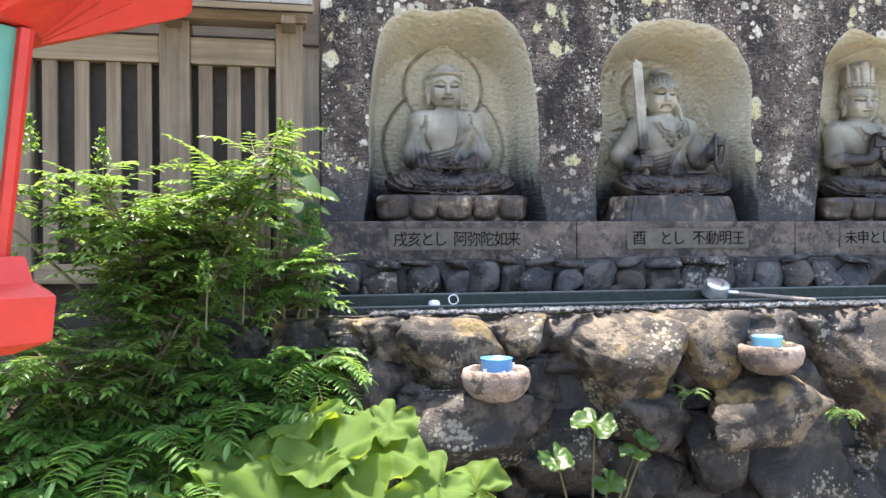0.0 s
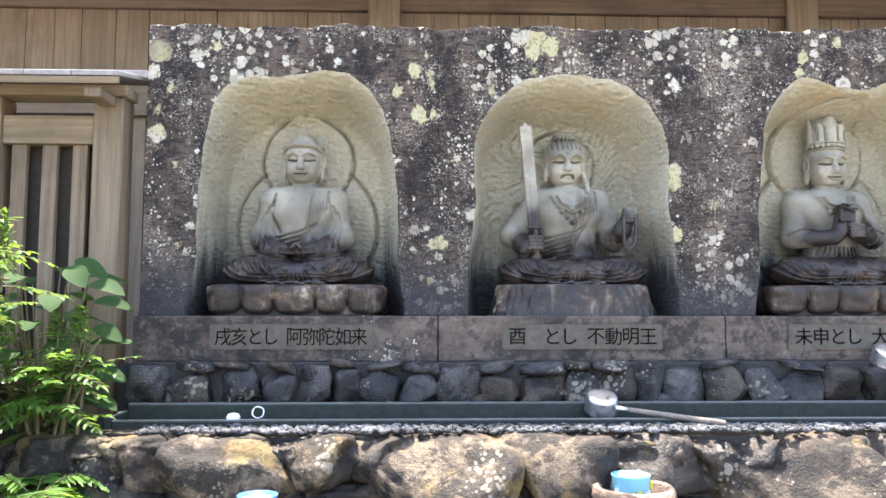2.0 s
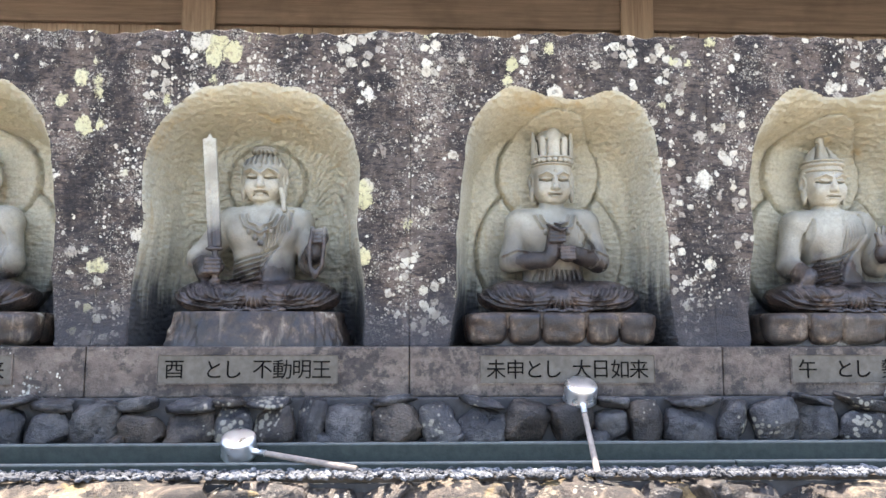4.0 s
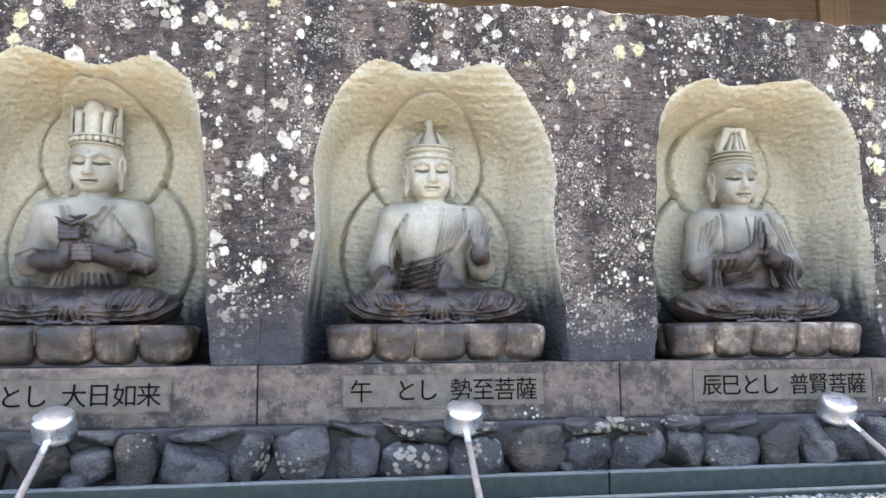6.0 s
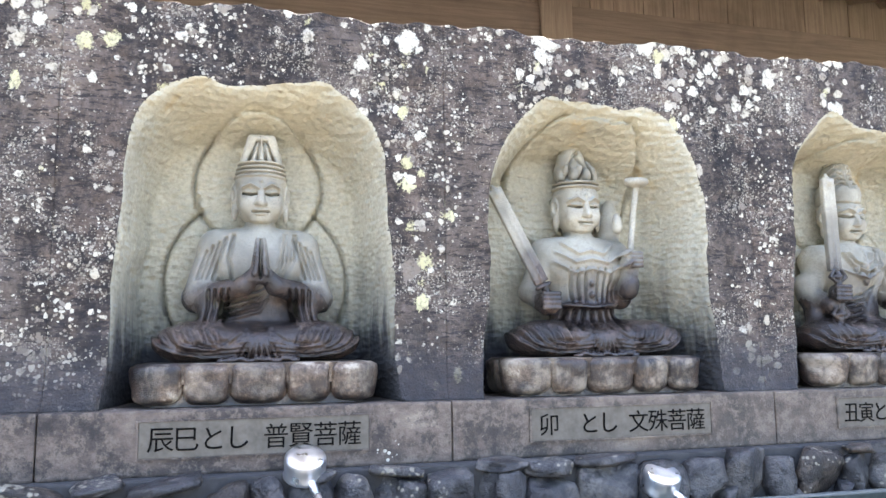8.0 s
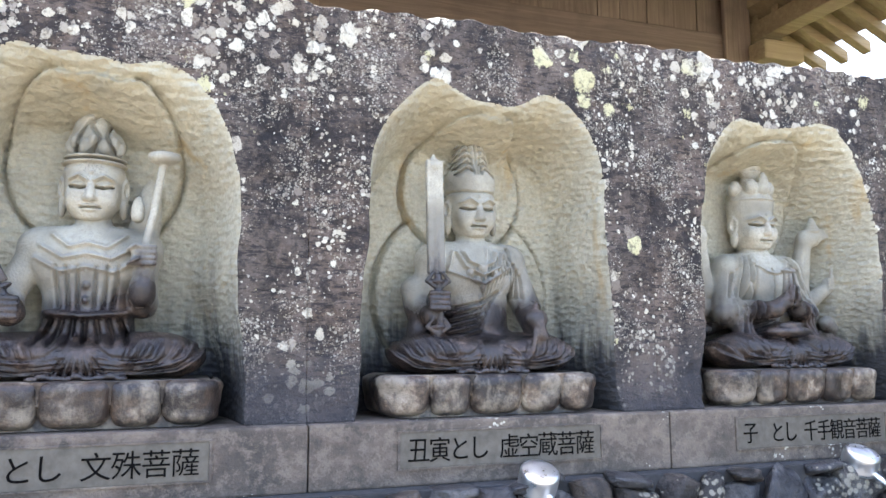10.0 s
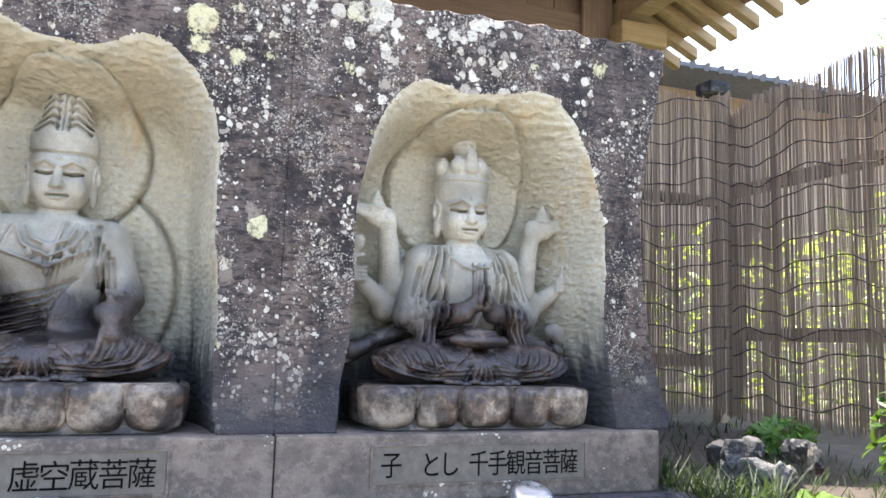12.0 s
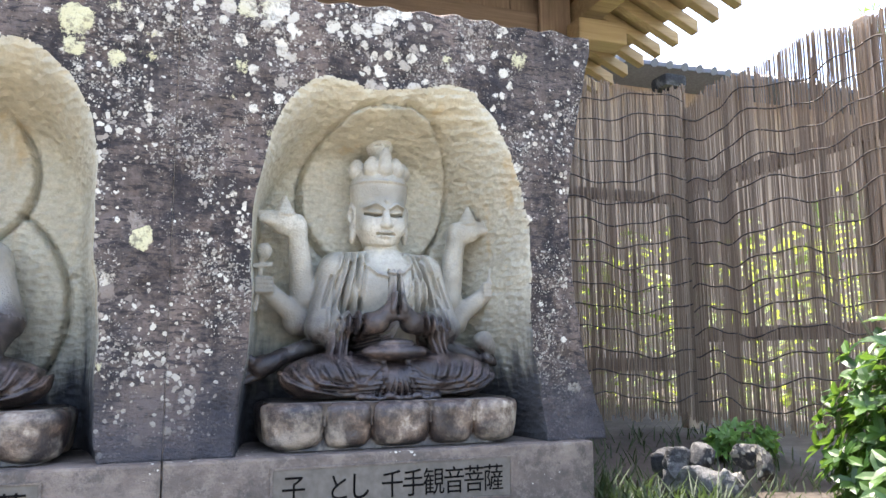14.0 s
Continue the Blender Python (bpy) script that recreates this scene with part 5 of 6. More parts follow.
for i in range(8):
    figure(i)

# ---- ground and terrace ----
bm = bmesh.new()
vs = [bm.verts.new(p) for p in ((-900, -900, 0), (900, -900, 0), (900, 900, 0), (-900, 900, 0))]
bm.faces.new(vs)
tagged(part("ground", bm, M_GROUND), "pale gravel ground of the temple yard", "ground", kind="structure")


def soil_sheet(x0, x1, y0, y1, nx, ny, height, name, label):
    X, Y = np.meshgrid(np.linspace(x0, x1, nx), np.linspace(y0, y1, ny), indexing='ij')
    Z = np.array([[height(x, y) for x, y in zip(a, b)] for a, b in zip(X, Y)])
    idx = np.arange(nx * ny).reshape(nx, ny)
    Q = np.stack([idx[:-1, :-1], idx[1:, :-1], idx[1:, 1:], idx[:-1, 1:]], -1).reshape(-1, 4)
    V = np.stack([X, Y, Z], -1).reshape(-1, 3)
    tagged(part(name, grid_mesh(name, V, Q, [M_SOIL]), None), label, "ground", kind="structure")


tagged(part("terrace", boxed((-0.05, 2.86, -0.1), (8.86, 7.4, 1.098), 0.0), M_SOIL), "dark soil terrace behind the rock wall", "ground", kind="structure")
soil_sheet(8.86, 14.0, 1.6, 7.4, 60, 60, lambda x, y: (1.27 + 0.05 * noise.noise((x * 2, y * 2, 0)) + 0.10 * min(max((y - 3.2) / 0.9, 0), 1)) * min(max((y - 1.75) / 0.7, 0), 1) - 0.02, "bank", "dark soil bank with grass beside the wall")
soil_sheet(-4.0, -0.05, 1.5, 7.4, 50, 60, lambda x, y: (1.02 + 0.08 * noise.noise((x * 2, y * 2, 5))) * min(max((y - 1.6) / 1.25, 0), 1) - 0.02, "bank", "dark soil slope under the ferns")

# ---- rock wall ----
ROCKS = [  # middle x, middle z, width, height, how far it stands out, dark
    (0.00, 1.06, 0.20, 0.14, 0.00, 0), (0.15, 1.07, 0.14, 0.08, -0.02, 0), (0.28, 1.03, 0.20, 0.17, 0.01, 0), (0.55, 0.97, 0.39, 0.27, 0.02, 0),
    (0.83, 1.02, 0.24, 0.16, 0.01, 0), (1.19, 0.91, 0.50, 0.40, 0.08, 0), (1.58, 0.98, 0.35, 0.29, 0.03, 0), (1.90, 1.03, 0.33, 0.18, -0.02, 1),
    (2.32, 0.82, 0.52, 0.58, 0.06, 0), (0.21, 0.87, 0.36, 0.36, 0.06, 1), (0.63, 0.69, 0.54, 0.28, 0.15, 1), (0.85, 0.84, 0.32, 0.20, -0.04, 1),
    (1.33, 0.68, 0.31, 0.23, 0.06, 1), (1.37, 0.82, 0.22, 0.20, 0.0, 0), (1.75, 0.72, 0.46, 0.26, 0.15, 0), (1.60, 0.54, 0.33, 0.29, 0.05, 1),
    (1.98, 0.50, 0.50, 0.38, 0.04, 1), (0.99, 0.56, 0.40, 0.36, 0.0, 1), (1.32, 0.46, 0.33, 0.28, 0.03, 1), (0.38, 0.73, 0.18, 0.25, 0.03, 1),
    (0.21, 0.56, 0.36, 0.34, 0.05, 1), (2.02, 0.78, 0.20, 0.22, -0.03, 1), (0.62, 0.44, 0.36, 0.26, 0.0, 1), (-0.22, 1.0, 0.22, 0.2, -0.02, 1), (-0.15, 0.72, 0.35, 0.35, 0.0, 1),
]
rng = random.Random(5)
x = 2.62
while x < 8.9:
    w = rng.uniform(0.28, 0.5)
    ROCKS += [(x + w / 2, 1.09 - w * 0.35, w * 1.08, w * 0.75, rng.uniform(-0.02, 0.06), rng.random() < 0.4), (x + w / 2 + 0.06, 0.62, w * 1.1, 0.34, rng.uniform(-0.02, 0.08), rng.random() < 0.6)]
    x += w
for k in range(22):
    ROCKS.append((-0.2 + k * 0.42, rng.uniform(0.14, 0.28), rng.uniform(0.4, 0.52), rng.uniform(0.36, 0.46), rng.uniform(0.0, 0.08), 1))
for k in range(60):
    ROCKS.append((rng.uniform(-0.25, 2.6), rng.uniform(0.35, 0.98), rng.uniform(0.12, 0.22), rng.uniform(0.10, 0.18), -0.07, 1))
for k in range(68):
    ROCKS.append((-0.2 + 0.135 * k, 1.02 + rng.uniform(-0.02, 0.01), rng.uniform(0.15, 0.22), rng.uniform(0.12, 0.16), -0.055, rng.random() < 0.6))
rock_wall = thing("rock_wall", (0, 0, 0), "dry rock retaining wall of brown mossy boulders", "wall", kind="structure")
part("core", boxed((-0.35, 2.85, -0.05), (8.95, 3.0, 1.085), 0.0), M_MORTAR, rock_wall)
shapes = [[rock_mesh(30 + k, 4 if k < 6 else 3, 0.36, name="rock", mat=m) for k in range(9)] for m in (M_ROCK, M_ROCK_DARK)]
wedge = rock_mesh(47, 4, 0.34, 9, mat=M_ROCK, taper=0.8)
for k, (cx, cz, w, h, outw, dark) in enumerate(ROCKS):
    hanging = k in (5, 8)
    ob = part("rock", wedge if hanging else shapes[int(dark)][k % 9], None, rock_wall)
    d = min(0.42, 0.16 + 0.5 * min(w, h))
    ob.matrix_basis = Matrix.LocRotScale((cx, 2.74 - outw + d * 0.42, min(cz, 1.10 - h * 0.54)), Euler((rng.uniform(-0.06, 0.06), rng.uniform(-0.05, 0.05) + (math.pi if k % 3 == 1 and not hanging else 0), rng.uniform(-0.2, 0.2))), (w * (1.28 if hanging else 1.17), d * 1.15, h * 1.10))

# ---- stone course under the plinth ----
course = thing("stone_course", (0, 0, 0), "course of dark grey cobbles set in mortar under the plinth", "wall", kind="structure")
part("mortar", boxed((0.06, 3.165, 1.07), (8.9, 3.72, 1.30), 0.004), M_MORTAR, course)
cobbles = [rock_mesh(60 + k, 3, 0.34, 5, name="cobble", mat=M_COBBLE) for k in range(8)] + [rock_mesh(80 + k, 3, 0.34, 5, name="cobble", mat=M_ROCK_DARK) for k in range(3)]
rng = random.Random(11)
x = 0.10
while x < 8.85:
    w = rng.uniform(0.10, 0.20)
    h = rng.uniform(0.105, 0.155)
    z = 1.145 + h / 2 + rng.uniform(0, 0.012)
    tall = [(x + w / 2, z, w, h)]
    if h < 0.13:
        tall.append((x + w / 2 + rng.uniform(-0.02, 0.02), 1.30 - (1.29 - z - h / 2) / 2, w * 0.95, max(0.03, 1.30 - z - h / 2)))
    elif rng.random() < 0.5:
        tall.append((x + w, 1.17, rng.uniform(0.05, 0.085), rng.uniform(0.045, 0.06)))
    for cx, cz, ww, hh in tall:
        ob = part("cobble", cobbles[rng.randrange(11)], None, course)
        ob.matrix_basis = Matrix.LocRotScale((cx, 3.155, cz), Euler((rng.uniform(-0.2, 0.2), rng.choice((0, math.pi)) + rng.uniform(-0.25, 0.25), rng.uniform(-0.3, 0.3))), (ww * 1.06, 0.10, hh * 1.06))
    x += w * 0.97

# ---- trough, water, gravel ----
trough = thing("trough", (0, 0, 0), "long narrow cement water trough with thin rims", "trough", kind="structure")
for lo, hi in (((0.13, 3.085, 1.06), (4.38, 3.115, 1.160)), ((4.384, 3.085, 1.06), (8.8, 3.115, 1.160)), ((0.13, 2.945, 1.06), (3.30, 2.972, 1.122)), ((3.304, 2.945, 1.06), (8.8, 2.972, 1.122)), ((0.105, 2.945, 1.06), (0.128, 3.115, 1.135)), ((8.802, 2.945, 1.06), (8.83, 3.115, 1.14))):
    part("rim", boxed(lo, hi, 0.004), M_CEMENT, trough)
for lo, hi in (((0.13, 3.085, 1.160), (4.38, 3.117, 1.166)), ((4.384, 3.085, 1.160), (8.8, 3.117, 1.166)), ((0.13, 2.943, 1.122), (3.30, 2.972, 1.127)), ((3.304, 2.943, 1.122), (8.8, 2.972, 1.127)), ((0.105, 2.943, 1.135), (0.128, 3.117, 1.140))):
    part("coping", boxed(lo, hi, 0.002), M_COPING, trough, "pale worn rim")
part("water", boxed((0.128, 2.972, 1.04), (8.802, 3.085, 1.105), 0.0), M_WATER, trough, "dark green still water")


def pebbles(name, area, count, size, z, seed, label):
    rng = random.Random(seed)
    src = bmesh.new()
    bmesh.ops.create_icosphere(src, subdivisions=1, radius=0.5)
    base = np.array([v.co[:] for v in src.verts])
    tri = np.array([[v.index for v in f.verts] for f in src.faces])
    src.free()
    V, F = [], []
    for k in range(count):
        s = rng.uniform(*size)
        a = rng.uniform(0, 6.3)
        R = np.array(Euler((rng.uniform(-0.5, 0.5), rng.uniform(-0.5, 0.5), a)).to_matrix())
        q = (base * np.array([s * rng.uniform(0.8, 1.5), s, s * rng.uniform(0.5, 0.8)]) * (1 + 0.3 * np.random.RandomState(k).rand(len(base), 1))) @ R.T
        V.append(q + np.array([rng.uniform(area[0], area[1]), rng.uniform(area[2], area[3]), z + rng.uniform(0, 0.006)]))
        F.append(tri + k * len(base))
    me = bpy.data.meshes.new(name)
    me.from_pydata(np.concatenate(V).tolist(), [], np.concatenate(F).tolist())
    me.materials.append(M_GRAVEL)
    tagged(part(name, me, None), label, "gravel", kind="stuff")


pebbles("gravel", (0.25, 8.8, 2.82, 2.943), 4200, (0.011, 0.024), 1.104, 3, "strip of pale grey gravel beside the trough")

# ---- ladles ----


def ladle(spot, away, drop, label):
    """A steel cup, mouth down, with a wooden handle that runs from it towards away (x, y)."""
    t = thing("ladle", spot, label, "ladle", "water ladles")
    bm = bmesh.new()
    lathe(bm, [(0.055, -0.026), (0.057, -0.024), (0.0545, -0.017), (0.0545, 0.016), (0.0542, 0.027), (0.053, 0.031), (0.050, 0.0345), (0.046, 0.036), (0.027, 0.037), (0.0005, 0.0375)], 36)
    bmesh.ops.delete(bm, geom=[f for f in bm.faces if all(abs(v.co.z + 0.026) < 1e-5 for v in f.verts)], context='FACES')
    tilt = Matrix.Rotation(radians(26), 4, 'X')
    bm.transform(tilt)
    cup = part("cup", bm, M_METAL, t, "dented brushed steel cup", smooth=True)
    m = cup.modifiers.new("wall", 'SOLIDIFY')
    m.thickness = 0.0016
    d = Vector((away[0], away[1], -drop))
    n_ = d.normalized()
    a = n_ * 0.050 + Vector((0, 0, -0.006))
    hb = bmesh.new()
    tube(hb, [a, a + n_ * 0.09, a + d * 0.6, a + d], [0.0085, 0.009, 0.0095, 0.010], 10)
    part("handle", hb, M_HANDLE, t, "grey weathered wooden handle", smooth=True)
    sb = bmesh.new()
    tube(sb, [a - n_ * 0.006, a + n_ * 0.045], [0.0105, 0.0105], 12)
    part("socket", sb, M_METAL, t, smooth=True)


UP = "steel ladle leaning on the cobbles above the trough"
ladle((2.87, 3.145, 1.318), (-0.015, -0.29), 0.215, UP)
ladle((3.975, 3.145, 1.318), (0.0, -0.29), 0.215, UP)
ladle((5.14, 3.145, 1.318), (0.10, -0.28), 0.215, UP)
ladle((6.165, 3.120, 1.228), (0.10, -0.20), 0.105, UP)
ladle((7.26, 3.145, 1.306), (0.08, -0.28), 0.215, UP)
ladle((8.385, 3.145, 1.300), (0.10, -0.28), 0.215, UP)
ladle((1.775, 3.03, 1.165), (0.33, -0.13), 0.035, "steel ladle lying across the trough")

# ---- bowls with cups ----


def stone_bowl(at, k=1.0):
    t = thing("stone_bowl", at, "round reddish stone bowl standing on a ledge of the rock wall", "bowl", "stone bowls")
    bm = bmesh.new()
    lathe(bm, [(0.055, 0.0), (0.085, 0.012), (0.115, 0.045), (0.123, 0.08), (0.117, 0.108), (0.106, 0.113), (0.097, 0.105), (0.094, 0.075), (0.06, 0.045), (0.001, 0.04)], 40)
    for v in bm.verts:
        v.co *= k * (1 + 0.03 * noise.noise(v.co * 18))
    part("body", bm, M_BOWL, t, smooth=True)


def plastic_cup(at, mat, label, dots=False):
    t = thing("offering_cup", at, label, "cup", "offering cups")
    bm = bmesh.new()
    lathe(bm, [(0.048, 0.0), (0.052, 0.004), (0.056, 0.095), (0.058, 0.10), (0.054, 0.10), (0.050, 0.03), (0.001, 0.028)], 32)
    part("body", bm, mat, t, smooth=True)
    lid = bmesh.new()
    lathe(lid, [(0.053, 0.082), (0.0535, 0.088), (0.001, 0.089)], 32)
    part("lid", lid, M_CYAN if not dots else M_BLUE, t)
    rng = random.Random(4)
    for k in range(7):
        b = bmesh.new()
        a = rng.uniform(-2.8, -0.2)
        z = rng.uniform(0.05, 0.09)
        tube(b, [(0.0555 * math.cos(a), 0.0555 * math.sin(a), z), (0.0575 * math.cos(a + 0.05), 0.0575 * math.sin(a + 0.05), z - 0.02)], [0.009, 0.006], 6)
        part("patch", b, (M_YELLOW if k % 2 else M_WHITE) if dots else M_WHITE, t)


stone_bowl((0.675, 2.60, 0.815))
plastic_cup((0.68, 2.615, 0.862), M_BLUE, "blue plastic cup with a pale lid standing in a stone bowl")
stone_bowl((1.775, 2.64, 0.862))
plastic_cup((1.77, 2.655, 0.905), M_CYAN, "cyan plastic cup with yellow spots standing in a stone bowl", True)
t = thing("rope_ring", (0.60, 2.985, 1.135), "small white wire ring on the trough rim", "ring")
bm = bmesh.new()
tube(bm, [(0.019 * math.cos(a), 0.004 * math.sin(3 * a), 0.012 + 0.019 * math.sin(a)) for a in (2 * math.pi * k / 20 for k in range(21))], 0.0028, 6)
part("wire", bm, M_WHITE, t, smooth=True)
t = thing("faucet_cap", (0.52, 2.975, 1.132), "small white plastic tap cap on the trough rim", "cap")
bm = bmesh.new()
lathe(bm, [(0.022, -0.01), (0.024, 0.0), (0.018, 0.012), (0.001, 0.016)], 16)
part("cap", bm, M_WHITE, t, smooth=True)

# ---- wooden fence with a little shingle roof ----
FY = 3.25
fence = thing("wooden_fence", (0, 0, 0), "weathered wooden slat fence under a small shingle roof", "fence")
for a, b in ((-0.10, 0.012), (-0.565, -0.445), (-1.15, -1.05), (-1.75, -1.63), (-2.3, -2.2)):
    part("post", boxed((a, FY, 0.9), (b, FY + 0.11, 2.30), 0.006), M_FENCE, fence)
for a, b in ((-0.444, -0.101), (-1.049, -0.566), (-1.629, -1.151), (-2.199, -1.751)):
    part("rail", boxed((a, FY + 0.012, 2.122), (b, FY + 0.075, 2.232), 0.005), M_FENCE_X, fence)
    part("rail", boxed((a, FY + 0.012, 1.22), (b, FY + 0.075, 1.30), 0.005), M_FENCE_X, fence)
    # very dark sheet stands in for the shade in the open gaps
    part("backing", boxed((a, FY + 0.085, 1.0), (b, FY + 0.10, 2.26), 0.0), M_CORD_AND_GAP, fence, "dark sheet painted as the shade between the slats")
    n_ = max(2, round((b - a) / 0.115))
    for k in range(n_):
        c = a + (b - a) * (k + 0.5) / n_
        part("slat", boxed((c - 0.028, FY + 0.03, 1.30), (c + 0.028, FY + 0.055, 2.122), 0.003), M_FENCE, fence)
part("beam", boxed((-2.4, FY - 0.02, 2.302), (0.03, FY + 0.10, 2.345), 0.006), M_FENCE_X, fence)
for c in (-2.25, -1.69, -1.1, -0.505, -0.045):
    part("bracket", boxed((c - 0.03, FY - 0.145, 2.262), (c + 0.03, FY + 0.15, 2.301), 0.008), M_FENCE, fence)
x = -2.42
rng = random.Random(8)
while x < 0.04:
    w = rng.uniform(0.14, 0.22)
    bm = boxed((x + 0.0015, -0.19, -0.008), (min(x + w, 0.055) - 0.0015, 0.22, 0.010), 0.003)
    bm.transform(Matrix.Translation((0, FY + 0.02, 2.385 + rng.uniform(-0.002, 0.002))) @ Matrix.Rotation(radians(13), 4, 'X'))
    part("shingle", bm, M_SHINGLE, fence)
    x += w
bm = boxed((-2.42, -0.20, -0.034), (0.057, -0.186, -0.010), 0.003)
bm.transform(Matrix.Translation((0, FY + 0.02, 2.382)) @ Matrix.Rotation(radians(13), 4, 'X'))
part("fascia", bm, M_FENCE_X, fence)
part("ridge", boxed((-2.42, FY + 0.20, 2.435), (0.06, FY + 0.30, 2.475), 0.008), M_SHINGLE, fence)

# ---- temple hall behind ----
hall = thing("temple_hall", (0, 5.5, 0), "dark brown wooden temple hall with deep eaves and golden rafters", "building")
x = -5.0
rng = random.Random(21)
while x < 10.05:
    w = rng.uniform(0.17, 0.24)
    part("board", boxed((x + 0.002, rng.uniform(-0.008, 0.0), 0.9), (min(x + w, 10.1) - 0.002, 0.04, 4.6), 0.003), M_HALL, hall)
    x += w
part("wall", boxed((-5.0, 0.041, 0.9), (10.1, 6.0, 4.6), 0.0), M_HALL, hall)
for z0, z1 in ((2.80, 3.02), (3.55, 3.83)):
    part("tie_beam", boxed((-5.05, -0.06, z0), (10.16, -0.009, z1), 0.012), M_HALL_X, hall)
for px in (-4.9, -2.0, 0.9, 3.8, 6.9, 9.96):
    part("pillar", boxed((px - 0.11, -0.10, 0.9), (px + 0.11, -0.061, 4.5), 0.012), M_HALL, hall)


def slope(y):
    """Height of the eave's underside, y metres in front of the hall's wall."""
    return 4.12 + 0.33 * y


bm = bmesh.new()
for (ya, yb) in ((-1.50, 0.3),):
    q = [bm.verts.new(p) for p in ((-6.2, ya, slope(ya) + 0.075), (10.62, ya, slope(ya) + 0.075), (10.62, yb, slope(yb) + 0.075), (-6.2, yb, slope(yb) + 0.075))]
    r = [bm.verts.new(v.co + Vector((0, 0, 0.13))) for v in q]
    bm.faces.new(q[::-1])
    bm.faces.new(r)
    for i in range(4):
        bm.faces.new((q[i], q[(i + 1) % 4], r[(i + 1) % 4], r[i]))
part("front_eave", bm, M_HALL_X, hall)
x = -6.1
while x < 10.5:
    b = bmesh.new()
    tube(b, [(x, -1.44, slope(-1.44) + 0.03), (x, 0.0, slope(0) + 0.03)], 0.042, 4)
    part("rafter", b, M_HALL, hall)
    x += 0.28
# side eave: rafters stand out past the corner, their ends in a row
side = boxed((10.05, -1.50, 4.03), (10.62, 6.2, 4.11), 0.0)
for v in side.verts:
    v.co.z -= 0.26 * (v.co.x - 10.05) / 0.57
part("side_eave", side, M_RAFTER, hall, "boards with ground-bounce light in their golden colour")
for k in range(26):
    y = -1.42 + 0.19 * k
    b = boxed((10.12, y - 0.033, -0.075), (10.72, y + 0.033, 0.0), 0.006)
    for v in b.verts:
        v.co.z += 4.02 - 0.26 * (v.co.x - 10.05) / 0.57
    part("rafter", b, M_RAFTER, hall, "rafter end with ground-bounce light in its golden colour")
part("side_beam", boxed((10.09, -1.35, 3.79), (10.24, 6.1, 3.93), 0.01), M_RAFTER, hall)
part("eave_fill", boxed((10.06, -1.44, 4.13), (10.58, 6.1, 4.6), 0.0), M_HALL_X, hall)
part("corner_beam", boxed((10.2, -1.56, 3.68), (10.80, -1.45, 3.86), 0.01), M_HALL_X, hall)
for y in (-0.2, 0.5):
    part("bracket", boxed((10.02, y - 0.08, 3.60), (10.36, y + 0.08, 3.74), 0.015), M_RAFTER, hall)

# ---- red lantern at the start ----


def red_lantern():
    t = thing("lantern", (-0.418, 0.944, 0.0), "red lacquered wooden post lantern with teal panels", "lantern", turn=-10.6)
    part("pole", boxed((-0.05, -0.05, 0.0), (0.05, 0.05, 1.22), 0.008), M_RED, t)
    base = bmesh.new()
    lathe(base, [(0.10, 1.235), (0.145, 1.25), (0.15, 1.30), (0.125, 1.315), (0.115, 1.345), (0.001, 1.346)], 6)
    part("base", base, M_RED, t)
    for k in range(6):
        a = math.pi * k / 3
        b = bmesh.new()
        tube(b, [(0.088 * math.cos(a), 0.088 * math.sin(a), 1.345), (0.118 * math.cos(a), 0.118 * math.sin(a), 1.60)], 0.009, 6)
        part("frame_post", b, M_RED, t)
        a2 = a + math.pi / 3
        b = bmesh.new()
        p = [Vector((r * 0.96 * math.cos(q), r * 0.96 * math.sin(q), z)) for q, r, z in ((a, 0.088, 1.345), (a2, 0.088, 1.345), (a2, 0.118, 1.60), (a, 0.118, 1.60))]
        inner = [v * 0.94 + Vector((0, 0, v.z * 0.06)) for v in p]
        vs = [b.verts.new(v) for v in p + inner]
        for f in ((0, 1, 2, 3), (7, 6, 5, 4), (0, 4, 5, 1), (1, 5, 6, 2), (2, 6, 7, 3), (3, 7, 4, 0)):
            b.faces.new([vs[i] for i in f])
        part("panel", b, M_TEAL, t, "teal painted panel")
    roof = bmesh.new()
    lathe(roof, [(0.12, 1.603), (0.322, 1.652), (0.330, 1.660), (0.330, 1.688), (0.18, 1.79), (0.06, 1.88), (0.001, 1.89)], 48)
    for v in roof.verts:
        if v.co.z > 1.61:            # six corners, the eaves arched between them
            away = abs((math.degrees(math.atan2(v.co.y, v.co.x)) - 48.6 + 30) % 60 - 30) / 30
            k = min(1.0, math.hypot(v.co.x, v.co.y) / 0.32)
            v.co.z += 0.115 * k * math.sin(away * math.pi / 2) ** 0.8
            v.co.x *= 1 - 0.16 * k * away
            v.co.y *= 1 - 0.16 * k * away
    part("roof", roof, M_RED, t, "flared red six-sided roof")


red_lantern()

# ---- plants ----


def blade(bm, base, along, out, length, width, bend=0.3, n_=3, tip=0.15, wide=0.4):
    """A leaf from base: along its midrib, out its face's normal; folded a little along the rib."""
    along, out = Vector(along).normalized(), Vector(out).normalized()
    side = along.cross(out).normalized()
    prev = None
    for k in range(n_ + 1):
        u = k / n_
        p = Vector(base) + along * (length * u) - out * (bend * length * u * u)
        w = width * 0.5 * (math.sin(math.pi * min(1, (u * (1 - wide) + wide * 0.35) ** 0.9)) if k < n_ else tip * 0.3)
        row = [bm.verts.new(p - side * w + out * w * 0.25), bm.verts.new(p), bm.verts.new(p + side * w + out * w * 0.25)]
        if prev:
            for a in (0, 1):
                bm.faces.new((prev[a], prev[a + 1], row[a + 1], row[a]))
        prev = row


